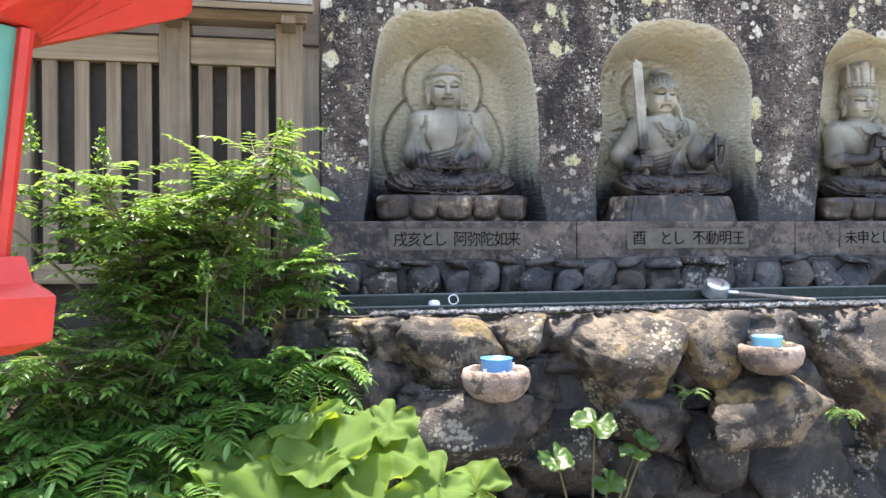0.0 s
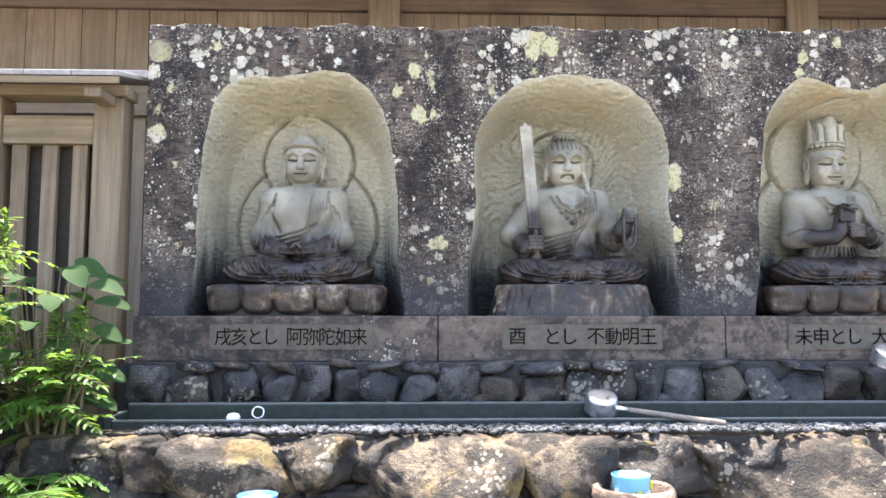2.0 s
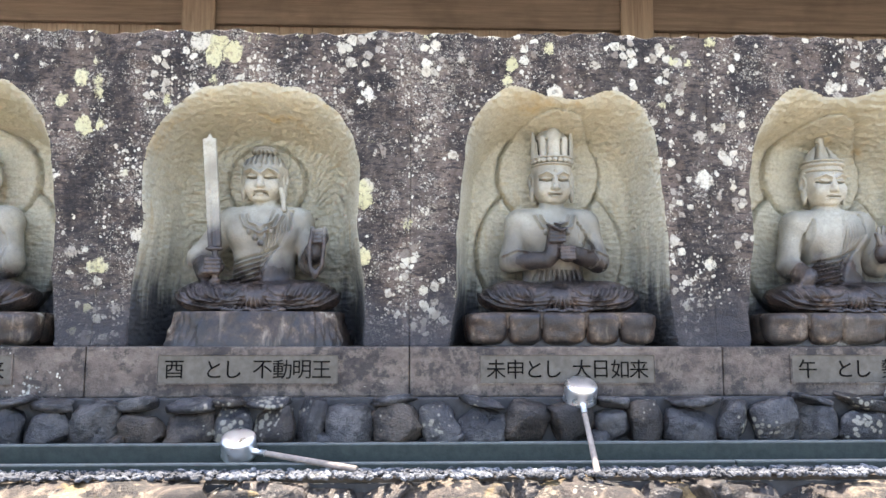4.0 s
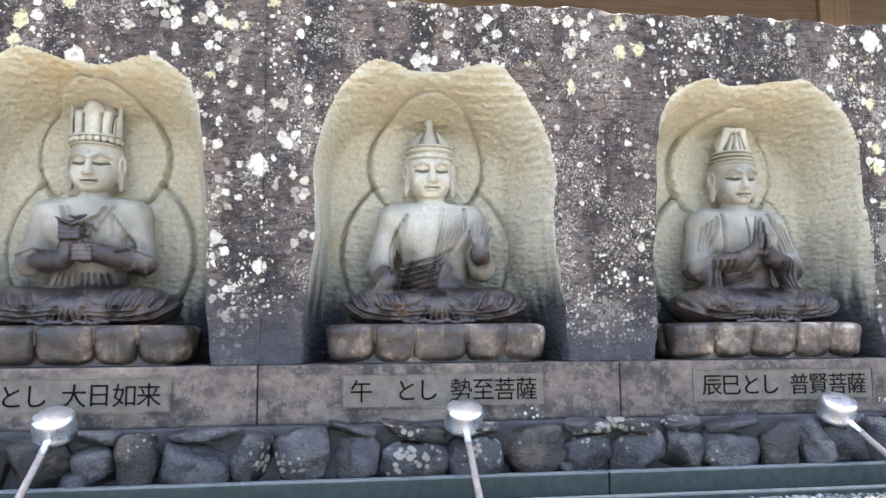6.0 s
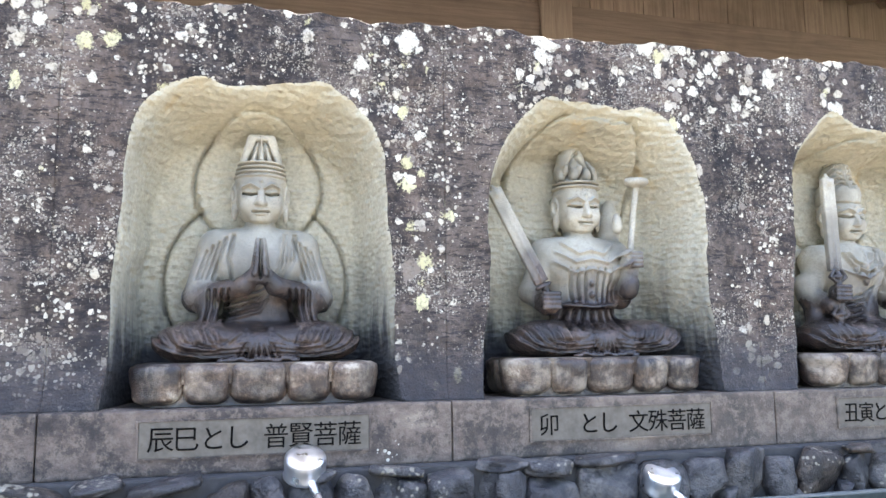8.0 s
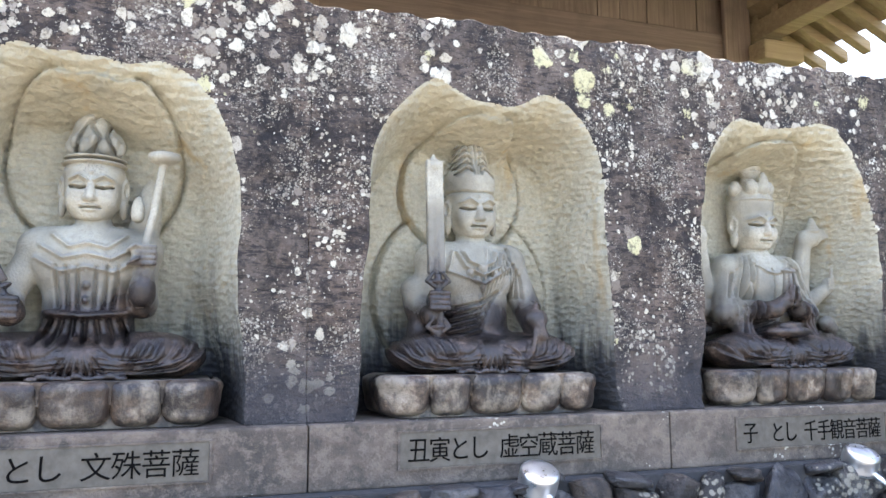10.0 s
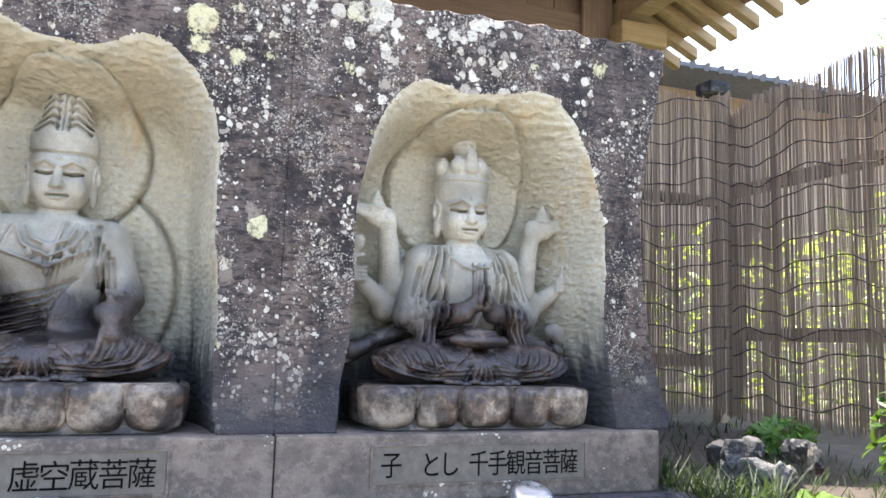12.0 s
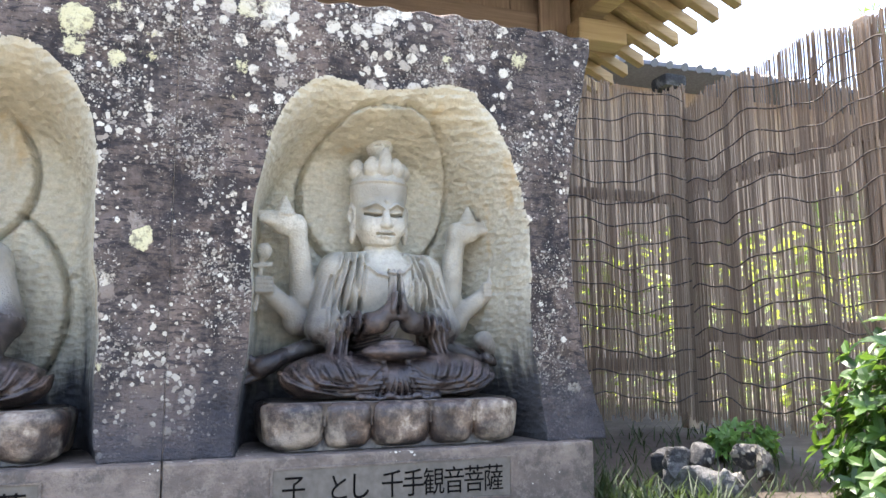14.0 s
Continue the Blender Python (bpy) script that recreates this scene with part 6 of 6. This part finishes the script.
def frond(bm, stems, base, along, length, rng, pairs, leaf, width, droop, tilt=0.6):
    """A stem with leaflets on both sides."""
    along = Vector(along).normalized()
    side = along.cross(Vector((0, 0, 1)))
    side = side.normalized() if side.length > 0.05 else Vector((1, 0, 0))
    pts = []
    for k in range(7):
        u = k / 6
        pts.append(Vector(base) + along * length * u - Vector((0, 0, droop * length * u * u)))
    tube(stems, pts, [0.0028 * (1 - 0.7 * k / 6) for k in range(7)], 4, False)
    for k in range(pairs):
        u = 0.2 + 0.8 * k / (pairs - 1)
        i = min(5, int(u * 6))
        p = pts[i].lerp(pts[i + 1], u * 6 - i)
        d = (pts[i + 1] - pts[i]).normalized()
        L = leaf * (1.15 - 0.75 * u) * rng.uniform(0.85, 1.15)
        for s in (-1, 1):
            o = (Vector((0, 0, 1)) + side * rng.uniform(-0.35, 0.35) + d * rng.uniform(-0.3, 0.1)).normalized()
            blade(bm, p, d * tilt + side * s + Vector((0, 0, rng.uniform(-0.15, 0.25))), o, L, width * rng.uniform(0.85, 1.2), 0.25)
    blade(bm, pts[-1], pts[-1] - pts[-2], (0, 0, 1), leaf * 0.6, width, 0.2)


def nandina(at, seed, spread, height, count, label, mat=None):
    rng = random.Random(seed)
    t = thing("nandina_bush", at, label, "shrub")
    leaves, stems = bmesh.new(), bmesh.new()
    for c in range(9):
        a = rng.uniform(0, 6.28)
        lean = rng.uniform(0.1, 0.75) * spread
        topp = Vector((lean * math.cos(a), lean * 0.55 * math.sin(a), height * rng.uniform(0.62, 0.9)))
        tube(stems, [(topp.x * u * u + 0.02 * c * math.cos(a), topp.y * u * u, topp.z * u) for u in (0, 0.25, 0.5, 0.75, 1.0)], [0.008, 0.007, 0.006, 0.005, 0.003], 6)
        for k in range(count // 9):
            u = rng.uniform(0.15, 1.0) ** 0.7
            p = Vector((topp.x * u * u, topp.y * u * u, topp.z * u))
            b = rng.uniform(0, 6.28)
            d = Vector((math.cos(b), math.sin(b) * 0.8, rng.uniform(-0.1, 0.75)))
            frond(leaves, stems, p, d, rng.uniform(0.14, 0.27), rng, rng.randint(6, 9), 0.066, 0.014, rng.uniform(0.0, 0.45))
    # flower spikes
    spikes = bmesh.new()
    for k in range(4):
        a = rng.uniform(0, 6.28)
        p = Vector((spread * 0.6 * math.cos(a), spread * 0.3 * math.sin(a), height * 0.88))
        tube(stems, [p - Vector((0, 0, 0.12)), p + Vector((0.01, 0, 0.12))], [0.003, 0.0015], 4)
        for j in range(110):
            h = rng.random()
            r = 0.036 * (1.05 - h)
            q = p + Vector((rng.uniform(-r, r), rng.uniform(-r, r), 0.12 * h - 0.01))
            blade(spikes, q, (rng.uniform(-1, 1), rng.uniform(-1, 1), 0.7), (0, 0, 1), 0.015, 0.010, 0, 2)
    part("branchwork", stems, M_STEM, t)
    part("foliage", leaves, mat or M_NANDINA, t)
    part("blossom", spikes, M_NANDINA, t, "pale yellow-green flower buds")


def fern(at, seed, count, length, label):
    rng = random.Random(seed)
    t = thing("fern", at, label, "fern", "ferns")
    leaves, stems = bmesh.new(), bmesh.new()
    for k in range(count):
        a = 6.28 * k / count + rng.uniform(-0.3, 0.3)
        frond(leaves, stems, (0, 0, 0), (math.cos(a), math.sin(a), rng.uniform(0.5, 1.5)), length * rng.uniform(0.75, 1.2), rng, 17, length * 0.24, length * 0.045, rng.uniform(0.5, 0.95), 0.25)
    part("branchwork", stems, M_STEM, t)
    part("foliage", leaves, M_FERN, t)


def round_leaf(bm, centre, normal, r, rng, lobes=11):
    """A broad scalloped leaf with a notch, cupped and veined in its shape."""
    n_ = Vector(normal).normalized()
    a = n_.cross(Vector((0.2, 1, 0.1))).normalized()
    b = n_.cross(a)
    mid = bm.verts.new(Vector(centre) - n_ * r * 0.10)
    rings = []
    turn = rng.uniform(0, 6.28)
    seed = Vector((rng.uniform(0, 50), rng.uniform(0, 50), 0))
    for ring in (0.2, 0.4, 0.6, 0.8, 0.92, 1.0):
        row = []
        for k in range(57):
            th = 2 * math.pi * k / 56
            notch = 1 - 0.85 * math.exp(-((min(th, 2 * math.pi - th)) / 0.22) ** 2) * ring
            wave = 1 + 0.035 * math.sin(th * lobes) * ring ** 3 + 0.13 * noise.noise(Vector((math.cos(th), math.sin(th), 3)) * 1.3 + seed) + 0.04 * noise.noise(Vector((math.cos(th), math.sin(th), 3)) * 5 + seed)
            rr = r * ring * notch * wave
            q = Vector((math.cos(th) * ring, math.sin(th) * ring, 0))
            vein = abs(math.sin(th * 3.5))
            lift = r * (0.10 * ring * ring - 0.08 + 0.42 * noise.noise(q * 1.5 + seed) * ring + 0.20 * noise.noise(q * 3.4 + seed) + 0.05 * vein * ring - 0.20 * max(0, ring - 0.75) * (1 + math.sin(th * 2 + turn)))
            row.append(bm.verts.new(Vector(centre) + rr * (math.cos(th + turn) * a + math.sin(th + turn) * b) + n_ * lift))
        rings.append(row)
    for k in range(56):
        bm.faces.new((mid, rings[0][k], rings[0][k + 1]))
        for p, q in zip(rings, rings[1:]):
            bm.faces.new((p[k], q[k], q[k + 1], p[k + 1]))


def butterbur(at, leaves, seed, label, mat=None):
    rng = random.Random(seed)
    t = thing("butterbur", at, label, "plant", "butterbur plants")
    for (x, y, z, r) in leaves:
        lf, st = bmesh.new(), bmesh.new()
        nrm = (rng.uniform(-0.35, 0.35), rng.uniform(-0.75, -0.05), 1)
        round_leaf(lf, (x, y, z), nrm, r, rng)
        tube(st, [(x * 0.4, y * 0.4 + 0.05, 0), (x * 0.75, y * 0.75 + 0.02, z * 0.6), (x, y, z - r * 0.1)], [0.006, 0.005, 0.004], 6)
        leaf = part("leaf", lf, mat or M_BUTTERBUR, t, smooth=True)
        part("stalk", st, M_STEM, leaf, smooth=True)


def broad_bush(name, at, seed, size, count, leaf, mat, label, stems_to=8):
    """A dense round-headed shrub of small clustered leaves with an uneven outline."""
    rng = random.Random(seed)
    t = thing(name, at, label, "shrub")
    lv, st = bmesh.new(), bmesh.new()
    for k in range(stems_to):
        a = 6.28 * k / stems_to
        tube(st, [(0, 0, 0), (size[0] * 0.3 * math.cos(a), size[1] * 0.3 * math.sin(a), size[2] * 0.5), (size[0] * 0.7 * math.cos(a), size[1] * 0.7 * math.sin(a), size[2] * 0.95)], [0.012, 0.008, 0.004], 6)
    for k in range(count):
        a, h = rng.uniform(0, 6.28), rng.uniform(-0.35, 1)
        d = Vector((math.cos(a) * math.sqrt(1 - h * h), math.sin(a) * math.sqrt(1 - h * h), h))
        rr = (0.72 + 0.30 * noise.noise(d * 2.3 + Vector((seed, 0, 0))) + 0.16 * rng.random())
        p = Vector((d.x * size[0] * rr, d.y * size[1] * rr, size[2] * 0.55 + d.z * size[2] * 0.5 * rr))
        up = (d + Vector((rng.uniform(-0.6, 0.6), rng.uniform(-0.6, 0.6), 0.6))).normalized()
        e = up.orthogonal().normalized()
        f = up.cross(e)
        for j in range(5):
            th = 6.28 * j / 5 + rng.uniform(-0.3, 0.3)
            v = e * math.cos(th) + f * math.sin(th) + up * rng.uniform(0.2, 0.9)
            blade(lv, p, v, up - v * 0.3, leaf * rng.uniform(0.7, 1.2), leaf * 0.42, 0.2)
    part("branchwork", st, M_STEM, t)
    part("foliage", lv, mat, t)


def grass_tuft(area, count, z, seed, length, label):
    rng = random.Random(seed)
    bm = bmesh.new()
    for k in range(count):
        x, y = rng.uniform(area[0], area[1]), rng.uniform(area[2], area[3])
        a = rng.uniform(0, 6.28)
        blade(bm, (x, y, z(x, y)), (0.35 * math.cos(a), 0.35 * math.sin(a), 1), (math.cos(a), math.sin(a), 0.3), rng.uniform(0.5, 1.2) * length, 0.005, rng.uniform(-0.9, -0.2), 4)
    tagged(part("grass", bm, M_GRASS), label, "grass", kind="stuff")


nandina((-0.44, 2.60, 0.92), 3, 0.70, 0.84, 480, "nandina bush with feathery sunlit leaves before the fence")
nandina((-0.06, 2.86, 1.02), 9, 0.20, 0.42, 60, "small nandina shoots beside the stone wall", M_FERN)


def broad_plant(place, seed, height, spread, count, leaf, label):
    """Upright stems with large pointed oval leaves in pairs."""
    rng = random.Random(seed)
    t = thing("broadleaf_plant", place, label, "plant")
    stems = bmesh.new()
    for k in range(count):
        a = 2.4 * k
        u = (k + 0.5) / count
        p = Vector((spread * (0.25 + 0.5 * rng.random()) * math.cos(a), spread * 0.6 * math.sin(a), height * (0.25 + 0.75 * u)))
        tube(stems, [(p.x * 0.3, p.y * 0.3, 0), (p.x * 0.6, p.y * 0.6, p.z * 0.6), p], [0.005, 0.004, 0.0025], 5)
        lf = bmesh.new()
        d = Vector((math.cos(a), math.sin(a) - 0.3, rng.uniform(-0.35, 0.25)))
        blade(lf, p, d, (rng.uniform(-0.3, 0.3), -0.6, 1), leaf * rng.uniform(0.75, 1.15), leaf * 0.60, rng.uniform(0.2, 0.5), 9, 0.1, 0.15)
        part("leaf", lf, M_BROAD, t, smooth=True)
    part("branchwork", stems, M_STEM, t)


broad_plant((-0.13, 3.00, 1.02), 5, 0.66, 0.24, 44, 0.125, "leafy plant with large pointed green leaves beside the stone wall")
FERNS = [(-1.1 + 0.16 * j, 2.62 + 0.06 * math.sin(j * 2.2), 0.90, 12, 0.30) for j in range(8)] + [(-1.25 + 0.17 * (j % 8) + 0.05 * math.sin(j * 3.1), 1.98 + 0.16 * (j // 8) + 0.05 * math.sin(j * 1.7), 0.38 + 0.13 * (j // 8), 11, 0.34) for j in range(32)]
for k, (x, y, z, n_, L) in enumerate((*FERNS, (-0.15, 2.50, 0.80, 13, 0.40), (-0.55, 2.42, 0.72, 14, 0.44), (-0.95, 2.45, 0.74, 13, 0.42), (-0.30, 2.25, 0.55, 14, 0.42), (-0.75, 2.15, 0.45, 14, 0.45), (0.05, 2.62, 0.95, 11, 0.30), (-1.25, 2.35, 0.62, 13, 0.42), (-1.1, 2.05, 0.40, 13, 0.42), (-0.45, 2.72, 0.95, 12, 0.36), (0.08, 2.42, 0.66, 11, 0.30))):
    fern((x, y, z), 40 + k, n_, L, "dark green fern growing on the shady slope")
butterbur((0.06, 2.20, 0.32), [(-0.62, -0.05, 0.22, 0.15), (-0.45, 0.06, 0.34, 0.14), (0.46, 0.06, 0.30, 0.11), (0.42, -0.1, 0.22, 0.11), (-0.28, -0.24, 0.22, 0.15), (0.05, -0.26, 0.22, 0.15), (-0.22, 0.02, 0.42, 0.15), (0.0, -0.02, 0.46, 0.15), (0.18, 0.05, 0.43, 0.13), (-0.38, -0.10, 0.33, 0.15), (-0.12, -0.16, 0.34, 0.16), (0.14, -0.14, 0.34, 0.14), (0.34, 0.02, 0.34, 0.11), (0.30, -0.12, 0.28, 0.12), (-0.05, 0.14, 0.52, 0.12), (0.20, 0.14, 0.50, 0.10), (-0.50, -0.2, 0.24, 0.13)], 7, "butterbur plant with broad sunlit yellow-green leaves")
# dark azalea colour on these leaves replaces the shade they should stand in
butterbur((1.05, 2.60, 0.28), [(-0.01, 0.0, 0.44, 0.085), (-0.17, -0.04, 0.33, 0.065), (0.13, -0.03, 0.33, 0.055), (0.20, 0.02, 0.36, 0.05), (0.02, -0.06, 0.24, 0.06)], 12, "small butterbur plant with round leaves against the rocks", M_AZALEA)
nandina((-0.55, 2.48, 0.60), 17, 0.62, 0.72, 200, "thick lower shoots of the nandina bush")
fern((2.06, 2.60, 0.70), 71, 7, 0.12, "tiny fern growing between the rocks")
fern((1.42, 2.62, 0.80), 72, 6, 0.09, "tiny fern growing between the rocks")

# ---- the corner with the reed screen ----


def reed_screen(name, p0, p1, z0, z1, seed, label, wave=0.03):
    rng = random.Random(seed)
    t = thing(name, (0, 0, 0), label, "screen", "reed screens")
    a, b = Vector(p0), Vector(p1)
    L = (b - a).length
    d = (b - a) / L
    out_ = Vector((d.y, -d.x))

    def spot(s):
        return a + d * s + out_ * (wave * math.sin(s * 7.3 + seed) + 0.4 * wave * math.sin(s * 17))

    def top(s):
        return z1 + 0.022 * math.sin(s * 12.5 + seed) + 0.03 * math.sin(s * 4 + seed)
    reeds = bmesh.new()
    s = 0.0
    while s < L:
        p = spot(s)
        hi = top(s) + rng.uniform(-0.012, 0.016)
        zz = z0 + rng.uniform(-0.02, 0.03)
        pieces = []
        patch = noise.noise((s * 5.5, seed, 1.0))
        if rng.random() < 0.5:
            pieces.append((zz, hi))
            zz = hi
        while zz < hi:
            ln = rng.uniform(0.25, 0.95)
            gap = 0.0
            lowness = 1.25 - 0.55 * (zz - z0) / (z1 - z0)
            if rng.random() < 0.07 * lowness + 0.42 * max(0.0, noise.noise((s * 5, zz * 3.0, seed)) - 0.05) * lowness:
                gap = rng.uniform(0.05, 0.30)
            pieces.append((zz, min(hi, zz + ln)))
            zz += ln + gap
        lean = rng.uniform(-0.010, 0.010)
        r = rng.uniform(0.0020, 0.0036)
        for u, v in pieces:
            if v - u > 0.02:
                o = out_ * rng.uniform(-0.010, 0.010)
                q0, q1 = p + o + d * lean * (u - z0), p + o + d * lean * (v - z0)
                tube(reeds, [(q0.x, q0.y, u), (q1.x, q1.y, v)], r, 4, False)
        s += rng.uniform(0.0026, 0.0048)
    ob = part("reed_layer", reeds, M_REED, t, "thin dry brown reeds")
    ob["kind"] = "stuff"
    n_ = int((z1 - z0) / 0.098)
    for k in range(n_):
        bm = bmesh.new()
        z = z0 + 0.09 + k * 0.098
        pts = []
        ss = 0.0
        while ss <= L:
            p = spot(ss) + out_ * 0.008
            pts.append((p.x, p.y, z + 0.020 * math.sin(ss * 12.5 + seed + 0.25 * k) + 0.008 * math.sin(ss * 31 + k)))
            ss += 0.035
        tube(bm, pts, 0.0032, 5)
        part("cord", bm, M_CORD_AND_GAP, t)


reed_screen("reed_screen", (9.10, 4.36), (10.00, 4.26), 1.42, 2.955, 2, "brown reed screen tied with dark cords beside the wall")
reed_screen("reed_screen", (9.965, 4.27), (10.03, 2.3), 1.40, 2.86, 5, "brown reed screen tied with dark cords along the bank")
frame_ = thing("screen_frame", (0, 0, 0), "dark wooden post and rail frame behind the reed screens", "fence")
for lo, hi in (((9.1, 4.40, 1.62), (10.06, 4.44, 1.68)), ((9.1, 4.40, 2.42), (10.06, 4.44, 2.47)), ((10.06, 2.2, 1.75), (10.10, 4.38, 1.81)), ((10.06, 2.2, 2.45), (10.10, 4.38, 2.51))):
    part("rail", boxed(lo, hi, 0.005), M_HALL_X, frame_)
for x, y in ((10.08, 4.42), (10.08, 3.30), (10.08, 2.25), (9.14, 4.42)):
    part("post", boxed((x - 0.03 + 0.03, y - 0.03 + 0.05, 1.2), (x + 0.03 + 0.03, y + 0.03 + 0.05, 2.92 if y < 4 else 3.02), 0.008), M_HALL, frame_)
part("post_cap", boxed((10.02, 4.41, 3.022), (10.15, 4.54, 3.09), 0.02), M_BASIN, frame_, "moss-grown post top")
t = thing("wire_tie", (9.99, 2.95, 1.93), "white wire tied round the reed screen", "wire")
bm = bmesh.new()
tube(bm, [(-0.03, -0.05, 0.01), (-0.032, 0.06, -0.004), (-0.03, 0.16, -0.012), (-0.025, 0.22, 0.012)], 0.003, 6)
part("wire", bm, M_WHITE, t, smooth=True)


def stone_basin(at):
    t = thing("stone_basin", at, "rugged grey stone basin in the grass, white with lichen", "basin")
    me = rock_mesh(91, 4, 0.5, name="body", mat=M_BASIN)
    for v in me.vertices:
        x, y, z = v.co
        r = math.hypot(x, y)
        if z > 0:
            v.co.z = z * 0.75 - 0.55 * max(0, 0.30 - r) + 0.05 * noise.noise((x * 9, y * 9, 2)) + 0.08 * noise.noise((x * 4, y * 4, 7))
    me.transform(Matrix.Diagonal((0.36, 0.32, 0.30, 1)))
    part("body", me, None, t)
    rng = random.Random(2)
    for k in range(6):
        a = 0.2 + k * 1.05
        me2 = rock_mesh(100 + k, 3, 0.45, name="knob", mat=M_BASIN)
        ob = part("knob", me2, None, t)
        ob.matrix_basis = Matrix.LocRotScale((0.150 * math.cos(a), 0.125 * math.sin(a), 0.085 + rng.uniform(-0.02, 0.03)), Euler((rng.random() * 3, rng.random() * 3, rng.random() * 3)), (0.10, 0.08, rng.uniform(0.045, 0.075)))


stone_basin((9.24, 3.24, 1.28))
bank_z = lambda x, y: 1.24 + 0.05 * noise.noise((x * 2, y * 2, 0)) + 0.10 * min(max((y - 3.2) / 0.9, 0), 1)
grass_tuft((8.86, 9.10, 2.95, 3.40), 420, bank_z, 4, 0.13, "long thin grass beside the plinth")
grass_tuft((8.9, 9.95, 3.3, 4.2), 500, bank_z, 5, 0.06, "grass under the reed screen")
grass_tuft((9.3, 10.0, 2.4, 3.4), 250, bank_z, 6, 0.06, "grass on the bank")
broad_bush("azalea_bush", (9.52, 2.56, 0.96), 6, (0.46, 0.40, 0.88), 1000, 0.052, M_AZALEA, "dense green azalea bush beside the reed screen")
broad_bush("azalea_bush", (9.75, 3.72, 1.28), 8, (0.14, 0.12, 0.16), 80, 0.045, M_FERN, "low dark shrub at the foot of the screen")
butterbur((9.02, 2.86, 1.25), [(-0.10, 0.04, 0.06, 0.045), (0.02, 0.0, 0.09, 0.05), (-0.02, -0.10, 0.05, 0.045), (0.12, 0.04, 0.07, 0.045), (-0.14, -0.04, 0.03, 0.04), (0.10, -0.08, 0.06, 0.05)], 15, "small plant with heart-shaped green leaves by the basin")


def far_hedge():
    rng = random.Random(31)
    bm = bmesh.new()
    for k in range(5200):
        x = rng.uniform(9.4, 14.5)
        y = rng.uniform(5.0, 7.2) if x < 10.6 else rng.uniform(1.2, 7.2)
        z = 0.9 + rng.random() ** 1.3 * 1.65 + 0.25 * noise.noise((x * 1.3, y * 1.3, 2))
        if x < 10.6 and y < 5.2:
            continue
        if x < 10.25:
            continue
        a = rng.uniform(0, 6.28)
        blade(bm, (x, y, z), (math.cos(a), math.sin(a), rng.uniform(-0.3, 0.6)), (rng.uniform(-0.4, 0.4), rng.uniform(-0.4, 0.4), 1), rng.uniform(0.07, 0.16), 0.05, 0.3)
    tagged(part("hedge_foliage", bm, M_FAR), "sunlit yellow-green shrubs behind the reed screen", "hedge", kind="stuff")


far_hedge()


def pine(at, seed):
    rng = random.Random(seed)
    t = thing("pine_tree", at, "pine tree with light green needles beyond the screen", "tree")
    tr, cr = bmesh.new(), bmesh.new()
    tube(tr, [(0, 0, 0), (0.1, 0.05, 2.2), (0.0, 0.1, 4.2), (0.15, 0, 6.4)], [0.20, 0.16, 0.12, 0.05], 10)
    for k in range(26):
        h = rng.uniform(2.8, 6.4)
        a = rng.uniform(0, 6.28)
        L = rng.uniform(0.8, 2.0) * (1.25 - h / 8)
        e = Vector((L * math.cos(a), L * math.sin(a), h + rng.uniform(-0.1, 0.4)))
        s = Vector((0.05, 0.05, h - 0.2))
        tube(tr, [s, s.lerp(e, 0.5) + Vector((0, 0, 0.12)), e], [0.04, 0.028, 0.012], 6)
        for j in range(44):
            c = s.lerp(e, rng.uniform(0.35, 1.05)) + Vector((rng.gauss(0, 0.16), rng.gauss(0, 0.16), rng.gauss(0.05, 0.09)))
            for m in range(9):
                v = Vector((rng.gauss(0, 1), rng.gauss(0, 1), rng.gauss(0.7, 0.8)))
                blade(cr, c, v, v.orthogonal(), rng.uniform(0.09, 0.17), 0.012, 0.1, 2)
    part("trunk", tr, M_BARK, t, smooth=True)
    part("crown", cr, M_PINE, t)


pine((15.4, 6.3, 0.0), 3)


def tiled_house(at):
    t = thing("house", at, "low house with a grey tiled roof beyond the hedge", "house")
    part("wall", boxed((0, 0, 0), (9, 4, 5.2), 0.0), M_HALL, t)
    roof = bmesh.new()
    vs = [roof.verts.new(p) for p in ((-0.6, -0.7, 5.15), (9.6, -0.7, 5.15), (9.6, 2, 6.3), (-0.6, 2, 6.3), (9.6, 4.7, 5.15), (-0.6, 4.7, 5.15))]
    for f in ((0, 1, 2, 3), (3, 2, 4, 5), (0, 3, 5), (1, 4, 2), (0, 5, 4, 1)):
        roof.faces.new([vs[i] for i in f])
    part("roof", roof, M_TILE, t)
    for k in range(46):
        b = bmesh.new()
        x = -0.5 + 0.22 * k
        tube(b, [(x, -0.72, 5.18), (x, 2.0, 6.335)], 0.055, 7)
        part("roof_tile", b, M_TILE, t)
    r = bmesh.new()
    tube(r, [(-0.7, 2, 6.4), (9.7, 2, 6.4)], 0.13, 10)
    part("ridge", r, M_TILE, t)


tiled_house((11.9, 9.5, 0.0))
